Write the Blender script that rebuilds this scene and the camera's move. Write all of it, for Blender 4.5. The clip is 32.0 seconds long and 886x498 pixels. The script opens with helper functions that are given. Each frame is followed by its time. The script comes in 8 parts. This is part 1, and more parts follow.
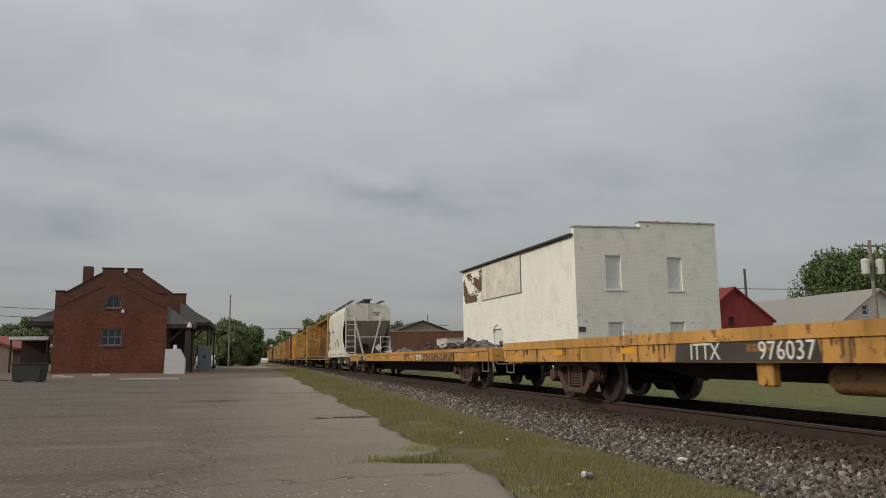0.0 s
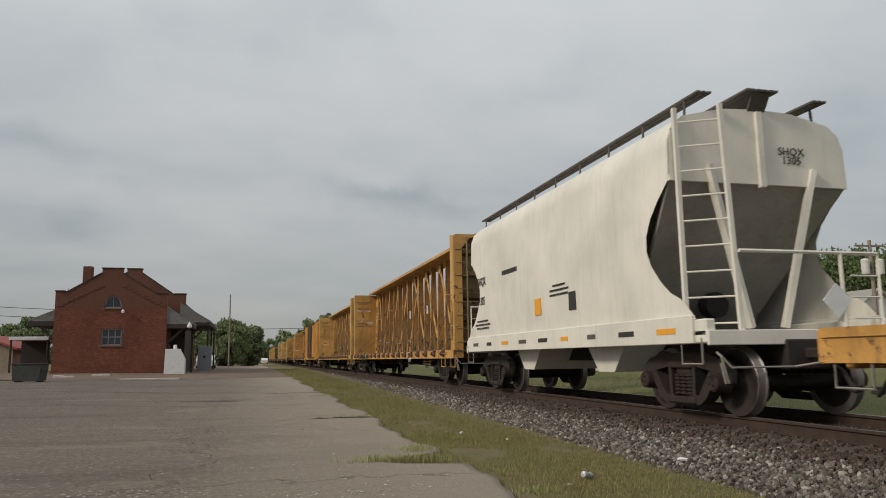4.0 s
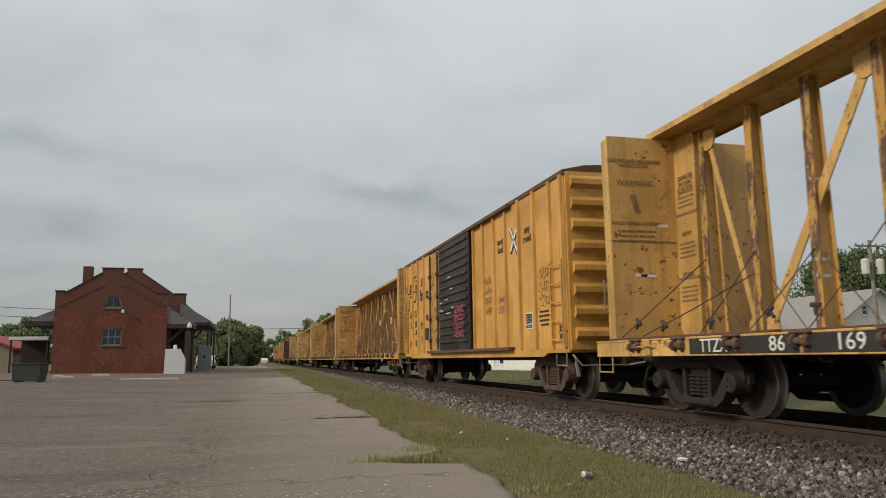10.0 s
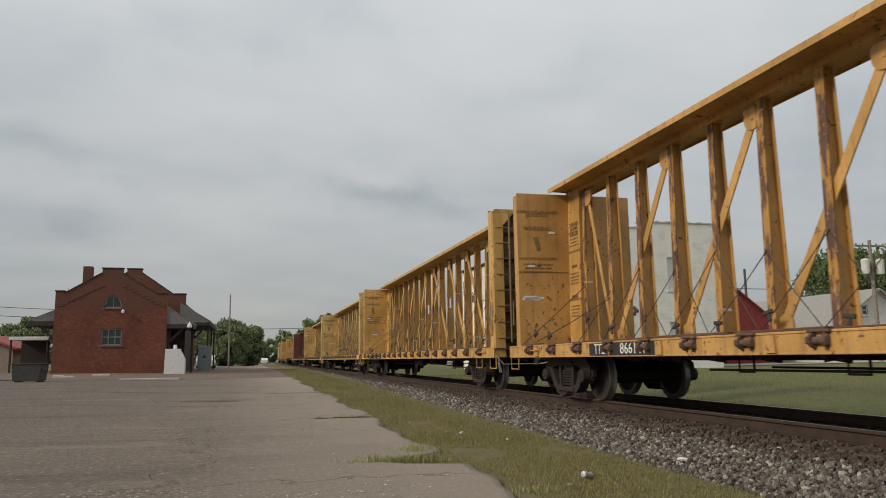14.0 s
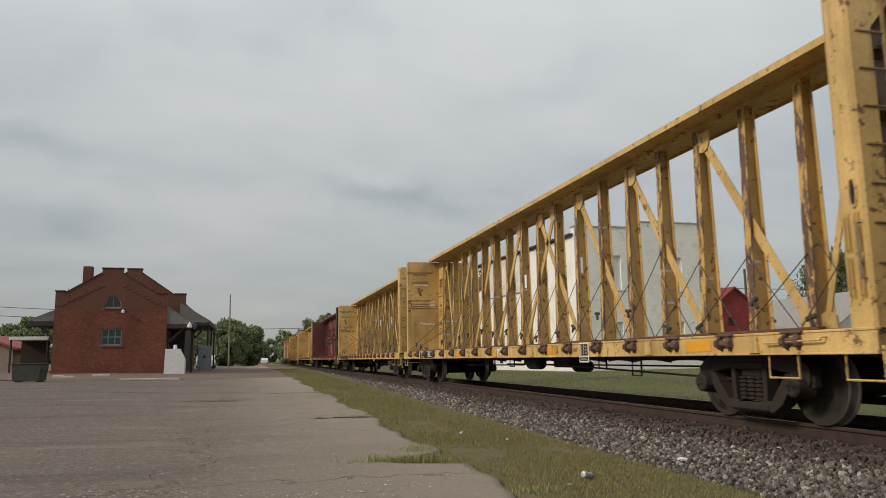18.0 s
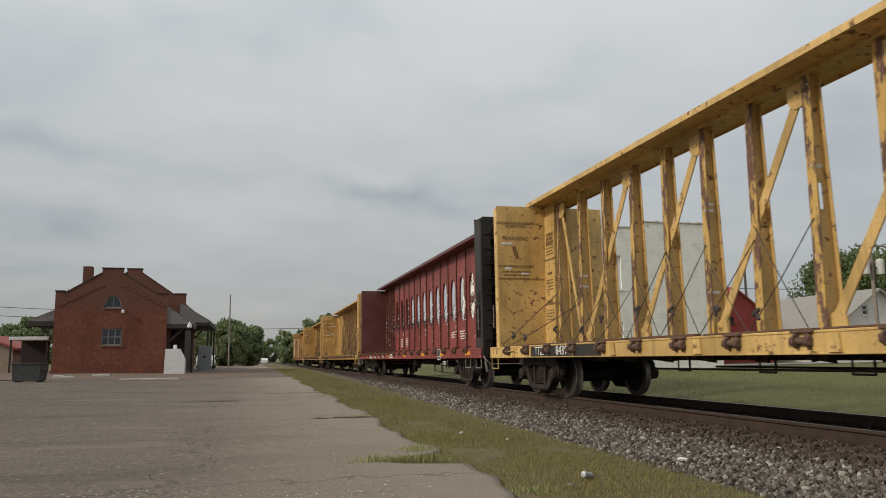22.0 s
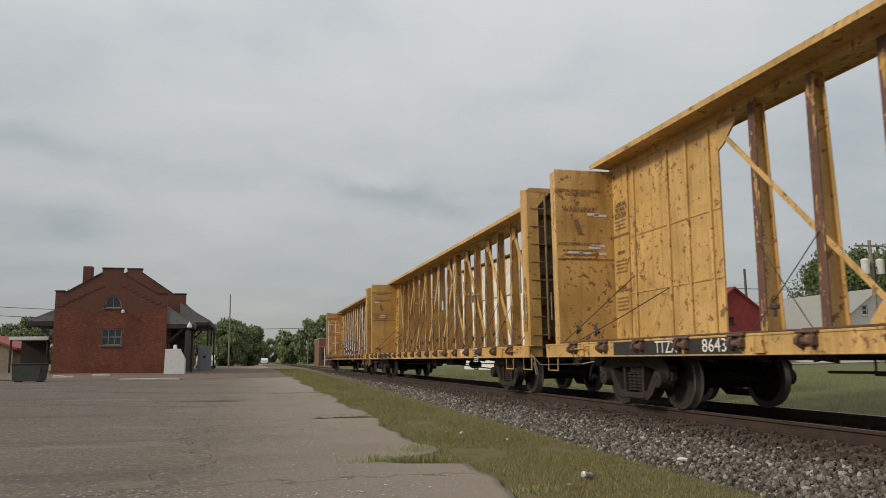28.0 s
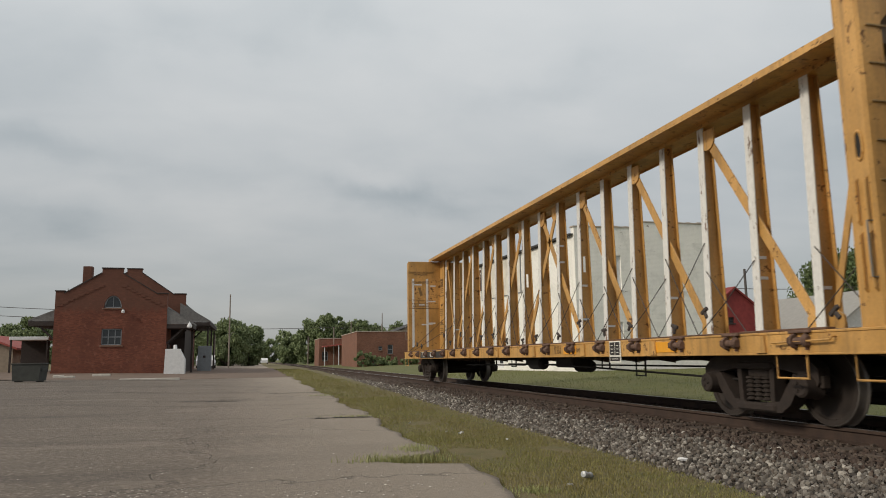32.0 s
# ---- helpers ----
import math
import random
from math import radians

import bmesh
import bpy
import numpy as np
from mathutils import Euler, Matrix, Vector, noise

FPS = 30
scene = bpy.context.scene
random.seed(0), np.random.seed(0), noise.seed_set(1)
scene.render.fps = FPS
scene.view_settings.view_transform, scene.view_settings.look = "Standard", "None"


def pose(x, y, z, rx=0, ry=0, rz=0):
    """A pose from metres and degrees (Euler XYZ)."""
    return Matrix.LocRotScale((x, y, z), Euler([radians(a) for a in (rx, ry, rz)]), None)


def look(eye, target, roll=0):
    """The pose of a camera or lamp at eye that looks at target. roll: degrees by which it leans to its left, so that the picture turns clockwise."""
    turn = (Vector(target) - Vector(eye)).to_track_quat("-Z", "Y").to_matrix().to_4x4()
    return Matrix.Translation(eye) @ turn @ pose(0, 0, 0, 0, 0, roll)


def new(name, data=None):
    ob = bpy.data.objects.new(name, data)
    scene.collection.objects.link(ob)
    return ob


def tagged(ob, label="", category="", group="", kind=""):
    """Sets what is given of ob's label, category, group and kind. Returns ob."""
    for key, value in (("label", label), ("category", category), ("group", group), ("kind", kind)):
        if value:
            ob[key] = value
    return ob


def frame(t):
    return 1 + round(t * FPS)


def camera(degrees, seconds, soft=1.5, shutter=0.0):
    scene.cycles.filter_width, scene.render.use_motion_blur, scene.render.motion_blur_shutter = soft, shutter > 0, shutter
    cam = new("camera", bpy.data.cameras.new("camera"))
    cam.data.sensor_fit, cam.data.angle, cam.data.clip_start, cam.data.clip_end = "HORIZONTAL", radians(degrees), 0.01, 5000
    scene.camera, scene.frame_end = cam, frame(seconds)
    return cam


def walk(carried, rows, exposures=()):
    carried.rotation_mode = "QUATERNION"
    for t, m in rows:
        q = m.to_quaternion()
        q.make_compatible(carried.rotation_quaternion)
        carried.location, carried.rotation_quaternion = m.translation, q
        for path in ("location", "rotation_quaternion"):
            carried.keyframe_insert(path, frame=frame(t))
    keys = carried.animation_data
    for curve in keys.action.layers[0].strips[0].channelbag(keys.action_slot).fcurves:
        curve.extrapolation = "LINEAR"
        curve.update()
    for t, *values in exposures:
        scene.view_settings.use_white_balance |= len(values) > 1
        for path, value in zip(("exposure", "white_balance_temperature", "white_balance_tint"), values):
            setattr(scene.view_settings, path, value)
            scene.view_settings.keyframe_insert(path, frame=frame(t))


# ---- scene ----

# ---------------------------------------------------------------- camera
CLIP = 32.0
EYE = (0.0, 0.0, 0.843)
YAW, PITCH, ROLL = 14.541, 8.430, 0.852
_f = Vector((math.sin(radians(YAW)) * math.cos(radians(PITCH)), math.cos(radians(YAW)) * math.cos(radians(PITCH)), math.sin(radians(PITCH))))
CAM_POSE = look(EYE, Vector(EYE) + _f * 10, -ROLL)
cam = camera(62.32, CLIP, 0.95, 0.12)
walk(cam, [(0.0, CAM_POSE), (CLIP, CAM_POSE)], [(0.0, -0.26), (2.5, -0.23), (4.5, -0.04), (6.0, 0.0), (22.4, 0.0), (23.6, 0.13), (25.6, 0.13), (27.3, 0.0), (CLIP, 0.0)])

# ---------------------------------------------------------------- world, sun, exposure
SUN_AZ, SUN_EL = radians(-103), radians(31)      # from the left of the track
scene.view_settings.exposure = 0.0
world = bpy.data.worlds.new("overcast_sky")
scene.world = world
world.use_nodes = True
wt = world.node_tree
wt.nodes.clear()


def wn(kind, **kw):
    n = wt.nodes.new(kind)
    for k, v in kw.items():
        n.inputs[k].default_value = v
    return n


def sky_math(op, a, b=None):
    n = wt.nodes.new("ShaderNodeMath")
    n.operation = op
    for i, s in enumerate((a, b)):
        if s is None:
            continue
        if isinstance(s, (int, float)):
            n.inputs[i].default_value = s
        else:
            wt.links.new(s, n.inputs[i])
    return n.outputs[0]


def build_sky():
    out = wt.nodes.new("ShaderNodeOutputWorld")
    clear = wt.nodes.new("ShaderNodeTexSky")
    clear.sky_type = "NISHITA"
    clear.sun_disc = False
    clear.sun_elevation = SUN_EL
    clear.sun_rotation = SUN_AZ
    bg_clear = wn("ShaderNodeBackground", Strength=0.012)
    wt.links.new(clear.outputs[0], bg_clear.inputs[0])
    tc = wt.nodes.new("ShaderNodeTexCoord")
    sep = wt.nodes.new("ShaderNodeSeparateXYZ")
    wt.links.new(tc.outputs["Generated"], sep.inputs[0])
    up = sky_math("MAXIMUM", sep.outputs[2], 0.0)
    den = sky_math("ADD", up, 0.22)
    comb = wt.nodes.new("ShaderNodeCombineXYZ")
    wt.links.new(sky_math("DIVIDE", sep.outputs[0], den), comb.inputs[0])
    wt.links.new(sky_math("DIVIDE", sep.outputs[1], den), comb.inputs[1])
    mp = wt.nodes.new("ShaderNodeMapping")
    mp.inputs["Rotation"].default_value = (0, 0, radians(24))
    mp.inputs["Scale"].default_value = (0.95, 1.25, 1)
    wt.links.new(comb.outputs[0], mp.inputs[0])
    n1 = wn("ShaderNodeTexNoise", Scale=0.9, Detail=5.0, Roughness=0.45, Distortion=0.25)
    n2 = wn("ShaderNodeTexNoise", Scale=3.2, Detail=6.0, Roughness=0.52, Distortion=0.3)
    wt.links.new(mp.outputs[0], n1.inputs["Vector"])
    wt.links.new(mp.outputs[0], n2.inputs["Vector"])
    mix = sky_math("ADD", sky_math("MULTIPLY", n1.outputs[0], 0.52), sky_math("MULTIPLY", n2.outputs[0], 0.16))
    mix = sky_math("ADD", mix, 0.182)
    # ragged cloud wisps: bearing, height, half width, half height (degrees), tilt, tone
    warp = wn("ShaderNodeTexNoise", Scale=9.0, Detail=5.0, Roughness=0.55)
    wt.links.new(tc.outputs["Generated"], warp.inputs["Vector"])
    off = wt.nodes.new("ShaderNodeVectorMath")
    off.operation = "MULTIPLY_ADD"
    off.inputs[1].default_value, off.inputs[2].default_value = (0.09,) * 3, (-0.045,) * 3
    wt.links.new(warp.outputs["Color"], off.inputs[0])
    ray = wt.nodes.new("ShaderNodeVectorMath")
    ray.operation = "ADD"
    wt.links.new(tc.outputs["Generated"], ray.inputs[0])
    wt.links.new(off.outputs[0], ray.inputs[1])

    def along(axis):
        n = wt.nodes.new("ShaderNodeVectorMath")
        n.operation = "DOT_PRODUCT"
        n.inputs[1].default_value = axis
        wt.links.new(ray.outputs[0], n.inputs[0])
        return n.outputs["Value"]
    for az, el, hw, hh, tilt, tone in ((11.5, 12.2, 6.5, 1.3, -4, -0.16), (9.0, 14.3, 3.0, 1.0, -3, 0.10), (20.9, 20.2, 6.0, 1.9, 9, -0.11), (-13.3, 9.4, 5.5, 1.4, 0, -0.10),
                                       (-15.7, 14.8, 5.0, 1.4, -5, -0.11), (-2.0, 14.2, 12.0, 1.8, -6, -0.06), (5.8, 26.4, 6.5, 2.2, -8, -0.08), (-5.0, 24.0, 8.0, 2.4, 6, -0.07),
                                       (40.0, 22.0, 26.0, 16.0, 0, -0.06), (3.0, 20.5, 17.0, 5.0, 3, 0.05), (-11.0, 11.8, 6.0, 1.0, 2, 0.05)):
        a, h, r = radians(az), radians(el), radians(tilt)
        front = Vector((math.sin(a) * math.cos(h), math.cos(a) * math.cos(h), math.sin(h)))
        flat = Vector((math.cos(a), -math.sin(a), 0))
        rise = flat.cross(front)
        t1, t2 = flat * math.cos(r) + rise * math.sin(r), rise * math.cos(r) - flat * math.sin(r)
        u = sky_math("DIVIDE", along(t1), radians(hw))
        v = sky_math("DIVIDE", along(t2), radians(hh))
        d = sky_math("ADD", sky_math("MULTIPLY", u, u), sky_math("MULTIPLY", v, v))
        d = sky_math("POWER", 2.718, sky_math("MULTIPLY", d, -1.2))
        d = sky_math("MULTIPLY", d, sky_math("GREATER_THAN", along(front), 0.0))
        mix = sky_math("ADD", mix, sky_math("MULTIPLY", d, tone * 0.8))
    ramp = wt.nodes.new("ShaderNodeValToRGB")
    e = ramp.color_ramp.elements
    e[0].position, e[0].color = 0.33, (0.315, 0.348, 0.362, 1)
    e[1].position, e[1].color = 0.66, (0.555, 0.555, 0.545, 1)
    m = e.new(0.48)
    m.color = (0.445, 0.462, 0.465, 1)
    wt.links.new(mix, ramp.inputs[0])
    # overcast skies are brighter towards the zenith
    grad = sky_math("ADD", sky_math("MULTIPLY", sky_math("POWER", sky_math("MINIMUM", up, 0.5), 0.8), 1.44), 0.575)
    bg = wn("ShaderNodeBackground", Strength=1.0)
    wt.links.new(ramp.outputs[0], bg.inputs[0])
    wt.links.new(grad, bg.inputs[1])
    add = wt.nodes.new("ShaderNodeAddShader")
    wt.links.new(bg.outputs[0], add.inputs[0])
    wt.links.new(bg_clear.outputs[0], add.inputs[1])
    wt.links.new(add.outputs[0], out.inputs[0])


build_sky()
sun = new("sun", bpy.data.lights.new("sun", "SUN"))
sun.data.energy, sun.data.angle, sun.data.color = 2.1, radians(10), (1.0, 0.91, 0.76)
sun.matrix_world = look((0, 0, 0), (-math.sin(SUN_AZ) * math.cos(SUN_EL), -math.cos(SUN_AZ) * math.cos(SUN_EL), -math.sin(SUN_EL)))

# ---------------------------------------------------------------- materials


class Mat:
    """Small node builder: colour from noises in object space, roughness, bump."""

    def __init__(self, name):
        self.m = bpy.data.materials.new(name)
        self.m.use_nodes = True
        self.t = self.m.node_tree
        self.b = self.t.nodes["Principled BSDF"]
        self.tc = self.t.nodes.new("ShaderNodeTexCoord")

    def node(self, kind, **kw):
        n = self.t.nodes.new(kind)
        for k, v in kw.items():
            n.inputs[k].default_value = v
        return n

    def link(self, a, b):
        self.t.links.new(a, b)

    def coords(self, scale=(1, 1, 1), world_space=False):
        mp = self.node("ShaderNodeMapping", Scale=scale)
        if world_space:
            g = self.t.nodes.new("ShaderNodeNewGeometry")
            self.link(g.outputs["Position"], mp.inputs[0])
        else:
            self.link(self.tc.outputs["Object"], mp.inputs[0])
            oi = self.t.nodes.new("ShaderNodeObjectInfo")
            v = self.t.nodes.new("ShaderNodeVectorMath")
            v.operation = "ADD"
            mu = self.math("MULTIPLY", oi.outputs["Random"], 37.0)
            self.link(mp.outputs[0], v.inputs[0])
            self.link(mu, v.inputs[1])
            return v.outputs[0]
        return mp.outputs[0]

    def math(self, op, a, b=None, clamp=False):
        n = self.t.nodes.new("ShaderNodeMath")
        n.operation = op
        n.use_clamp = clamp
        for i, s in enumerate((a, b)):
            if s is None:
                continue
            if isinstance(s, (int, float)):
                n.inputs[i].default_value = s
            else:
                self.link(s, n.inputs[i])
        return n.outputs[0]

    def noise(self, scale, detail=4, rough=0.55, stretch=(1, 1, 1), world_space=False, distortion=0.0):
        n = self.node("ShaderNodeTexNoise", Scale=scale, Detail=detail, Roughness=rough, Distortion=distortion)
        self.link(self.coords(stretch, world_space), n.inputs["Vector"])
        return n.outputs[0]

    def step(self, v, lo, hi):
        n = self.node("ShaderNodeMapRange")
        n.inputs["From Min"].default_value, n.inputs["From Max"].default_value = lo, hi
        self.link(v, n.inputs["Value"])
        return n.outputs[0]

    def mix(self, fac, a, b):
        n = self.t.nodes.new("ShaderNodeMix")
        n.data_type = "RGBA"
        for s, i in ((fac, 0), (a, 6), (b, 7)):
            if isinstance(s, (int, float)):
                n.inputs[i].default_value = s
            elif isinstance(s, tuple):
                n.inputs[i].default_value = (*s, 1)
            else:
                self.link(s, n.inputs[i])
        return n.outputs[2]

    def bump(self, h, strength, dist=0.01):
        n = self.node("ShaderNodeBump", Strength=strength, Distance=dist)
        self.link(h, n.inputs["Height"])
        self.link(n.outputs[0], self.b.inputs["Normal"])

    def done(self, col, rough=0.7, metal=0.0):
        for s, k in ((col, "Base Color"), (rough, "Roughness"), (metal, "Metallic")):
            if isinstance(s, tuple):
                self.b.inputs[k].default_value = (*s, 1)
            elif isinstance(s, (int, float)):
                self.b.inputs[k].default_value = s
            else:
                self.link(s, self.b.inputs[k])
        return self.m


def m_plain(name, col, rough=0.7, var=0.25, scale=6.0, metal=0.0, bump=0.15):
    k = Mat(name)
    n = k.noise(scale, 5)
    g = k.noise(scale * 9, 3)
    f = k.math("ADD", k.math("MULTIPLY", n, 0.65), k.math("MULTIPLY", g, 0.35))
    lo, hi = tuple(c * (1 - var) for c in col), tuple(min(1, c * (1 + var)) for c in col)
    c = k.mix(k.step(f, 0.3, 0.7), lo, hi)
    if bump:
        k.bump(g, bump, 0.004)
    return k.done(c, rough, metal)


def m_car_paint(name, col, rust=(0.085, 0.032, 0.016), amount=0.5, fade=0.25, grain_mix=0.22, grime=0.35):
    """Weathered railway paint: faded patches, downward streaks, rust chips."""
    k = Mat(name)
    big = k.noise(0.8, 4)
    grain = k.noise(26, 4)
    runs = k.noise(5.0, 4, 0.6, (1.0, 1.6, 0.16))
    chips = k.noise(6.5, 8, 0.68)
    pale = tuple(min(1, c * (1 + fade) + 0.03) for c in col)
    dark = tuple(c * (1 - fade) for c in col)
    c = k.mix(k.step(big, 0.3, 0.7), dark, pale)
    c = k.mix(k.math("MULTIPLY", k.step(runs, 0.5, 0.8), grime), c, (0.12, 0.075, 0.035))
    c = k.mix(k.math("MULTIPLY", k.step(grain, 0.35, 0.75), grain_mix), c, (0.10, 0.06, 0.03))
    r = k.step(k.math("ADD", k.math("MULTIPLY", chips, 0.8), k.math("MULTIPLY", big, 0.2)), 0.66 - amount * 0.12, 0.69 - amount * 0.12)
    c = k.mix(k.math("MULTIPLY", r, 0.85), c, rust)
    k.bump(k.math("ADD", k.math("MULTIPLY", grain, 0.5), k.math("MULTIPLY", r, -0.6)), 0.25, 0.004)
    return k.done(c, k.math("ADD", k.math("MULTIPLY", r, 0.3), 0.5))


def m_scraped(name, col, rust, cover, fleck=0.68):
    """Paint worn through in long upright patches along a flange, with pale flecks."""
    k = Mat(name)
    blot = k.noise(5.0, 7, 0.68, (1.0, 1.6, 0.32))
    fine = k.noise(24, 5, 0.65, (1.0, 1.0, 0.5))
    tint = k.noise(2.2, 4)
    c = k.mix(k.step(fine, 0.3, 0.7), tuple(v * 0.8 for v in col), col)
    r = k.step(k.math("ADD", k.math("MULTIPLY", blot, 0.75), k.math("MULTIPLY", fine, 0.25)), 0.62 - cover * 0.2, 0.655 - cover * 0.2)
    worn = k.mix(k.step(tint, 0.35, 0.65), rust, tuple(v * 0.55 for v in rust))
    c = k.mix(k.math("MULTIPLY", r, 0.92), c, worn)
    spot = k.noise(17, 3, 0.6, (1.0, 1.0, 0.6))
    c = k.mix(k.math("MULTIPLY", k.step(spot, fleck, fleck + 0.02), 0.8), c, (0.66, 0.60, 0.50))
    k.bump(k.math("SUBTRACT", fine, r), 0.3, 0.004)
    return k.done(c, 0.72)


def m_random(name, cols, rough=0.85, bump=0.3, per_island=True, scale=40):
    """Many small pieces, each with its own tone."""
    k = Mat(name)
    if per_island:
        rnd = k.t.nodes.new("ShaderNodeNewGeometry").outputs["Random Per Island"]
    else:
        rnd = k.t.nodes.new("ShaderNodeObjectInfo").outputs["Random"]
    ramp = k.t.nodes.new("ShaderNodeValToRGB")
    e = ramp.color_ramp.elements
    for i, c in enumerate(cols):
        p = i / (len(cols) - 1)
        el = e[0] if i == 0 else e[-1] if i == len(cols) - 1 else e.new(p)
        el.position, el.color = p, (*c, 1)
    k.link(rnd, ramp.inputs[0])
    g = k.noise(scale, 4, 0.6, (1, 1, 1), True)
    c = k.mix(k.math("MULTIPLY", k.step(g, 0.3, 0.7), 0.35), ramp.outputs[0], (0.06, 0.05, 0.042))
    if bump:
        k.bump(g, bump, 0.01)
    return k.done(c, rough)


def m_asphalt():
    k = Mat("worn_asphalt")
    big = k.noise(0.16, 5, 0.55, (1, 0.6, 1), True)
    mid = k.noise(1.3, 5, 0.6, (1, 0.7, 1), True)
    fine = k.noise(55, 3, 0.6, (1, 1, 1), True)
    stone = k.noise(150, 2, 0.5, (1, 1, 1), True)
    c = k.mix(k.step(big, 0.32, 0.68), (0.117, 0.092, 0.070), (0.205, 0.162, 0.127))
    c = k.mix(k.math("MULTIPLY", k.step(mid, 0.50, 0.70), 0.4), c, (0.105, 0.082, 0.065))
    c = k.mix(k.math("MULTIPLY", k.step(fine, 0.42, 0.66), 0.55), c, (0.264, 0.214, 0.168))
    c = k.mix(k.math("MULTIPLY", k.step(stone, 0.6, 0.7), 0.5), c, (0.064, 0.053, 0.046))
    v = k.node("ShaderNodeTexVoronoi", Scale=0.21)
    v.feature = "DISTANCE_TO_EDGE"
    w = k.t.nodes.new("ShaderNodeVectorMath")
    w.operation = "ADD"
    g = k.t.nodes.new("ShaderNodeNewGeometry")
    wob = k.node("ShaderNodeTexNoise", Scale=1.1, Detail=5.0)
    k.link(g.outputs["Position"], wob.inputs["Vector"])
    sc = k.t.nodes.new("ShaderNodeVectorMath")
    sc.operation = "SCALE"
    sc.inputs["Scale"].default_value = 1.6
    k.link(wob.outputs["Color"], sc.inputs[0])
    k.link(g.outputs["Position"], w.inputs[0])
    k.link(sc.outputs[0], w.inputs[1])
    k.link(w.outputs[0], v.inputs["Vector"])
    crack = k.math("SUBTRACT", 1.0, k.step(v.outputs[0], 0.001, 0.007), True)
    side = k.t.nodes.new("ShaderNodeSeparateXYZ")
    k.link(k.t.nodes.new("ShaderNodeNewGeometry").outputs["Position"], side.inputs[0])
    # asphalt gets darker towards the left (-x), broken up by noise
    old = k.math("ADD", k.math("MULTIPLY", side.outputs[0], -0.16), k.math("MULTIPLY", big, 1.2))
    c = k.mix(k.math("MULTIPLY", k.step(old, 0.5, 1.6), 0.72), c, (0.082, 0.064, 0.050))
    grit = k.noise(17, 4, 0.7, (1, 1, 1), True)
    c = k.mix(k.math("MULTIPLY", k.step(grit, 0.55, 0.68), 0.6), c, (0.060, 0.047, 0.038))
    c = k.mix(k.math("MULTIPLY", k.step(grit, 0.47, 0.36), 0.7), c, (0.301, 0.248, 0.202))
    patch = k.noise(0.5, 6, 0.62, (0.35, 1.6, 1), True, 0.4)
    c = k.mix(k.math("MULTIPLY", k.step(patch, 0.52, 0.66), 0.5), c, (0.080, 0.063, 0.050))
    rim = k.math("ADD", side.outputs[0], k.math("MULTIPLY", mid, 2.4))
    c = k.mix(k.math("MULTIPLY", k.step(rim, 0.4, 3.0), 0.65), c, (0.325, 0.273, 0.216))
    blot = k.noise(0.9, 7, 0.66, (0.5, 1.3, 1), True, 0.6)
    c = k.mix(k.math("MULTIPLY", k.step(blot, 0.57, 0.63), 0.35), c, (0.259, 0.214, 0.168))
    c = k.mix(k.math("MULTIPLY", crack, 0.45), c, (0.055, 0.047, 0.036))
    h = k.math("SUBTRACT", k.math("ADD", k.math("MULTIPLY", fine, 0.5), k.math("MULTIPLY", stone, 0.5)), crack)
    k.bump(k.math("ADD", h, grit), 1.0, 0.02)
    return k.done(c, 0.9)


def m_ground():
    """Grass and soil under the blades, seen from far as mown lawn."""
    k = Mat("grassy_soil")
    big = k.noise(0.12, 5, 0.6, (1, 1, 1), True)
    mid = k.noise(2.2, 6, 0.65, (1, 1, 1), True)
    fine = k.noise(30, 4, 0.7, (1, 1, 1), True)
    c = k.mix(k.step(mid, 0.35, 0.65), (0.084, 0.095, 0.025), (0.140, 0.138, 0.040))
    c = k.mix(k.math("MULTIPLY", k.step(big, 0.45, 0.7), 0.55), c, (0.140, 0.116, 0.048))
    c = k.mix(k.math("MULTIPLY", k.step(fine, 0.45, 0.7), 0.4), c, (0.050, 0.054, 0.018))
    sep = k.t.nodes.new("ShaderNodeSeparateXYZ")
    k.link(k.t.nodes.new("ShaderNodeNewGeometry").outputs["Position"], sep.inputs[0])
    verge = k.math("MULTIPLY", k.step(sep.outputs[0], 8.0, 6.0), k.step(k.math("ADD", mid, k.math("MULTIPLY", fine, 0.4)), 0.35, 0.95))
    c = k.mix(k.math("MULTIPLY", verge, 0.8, True), c, (0.165, 0.112, 0.062))
    k.bump(fine, 0.8, 0.03)
    return k.done(c, 0.95)


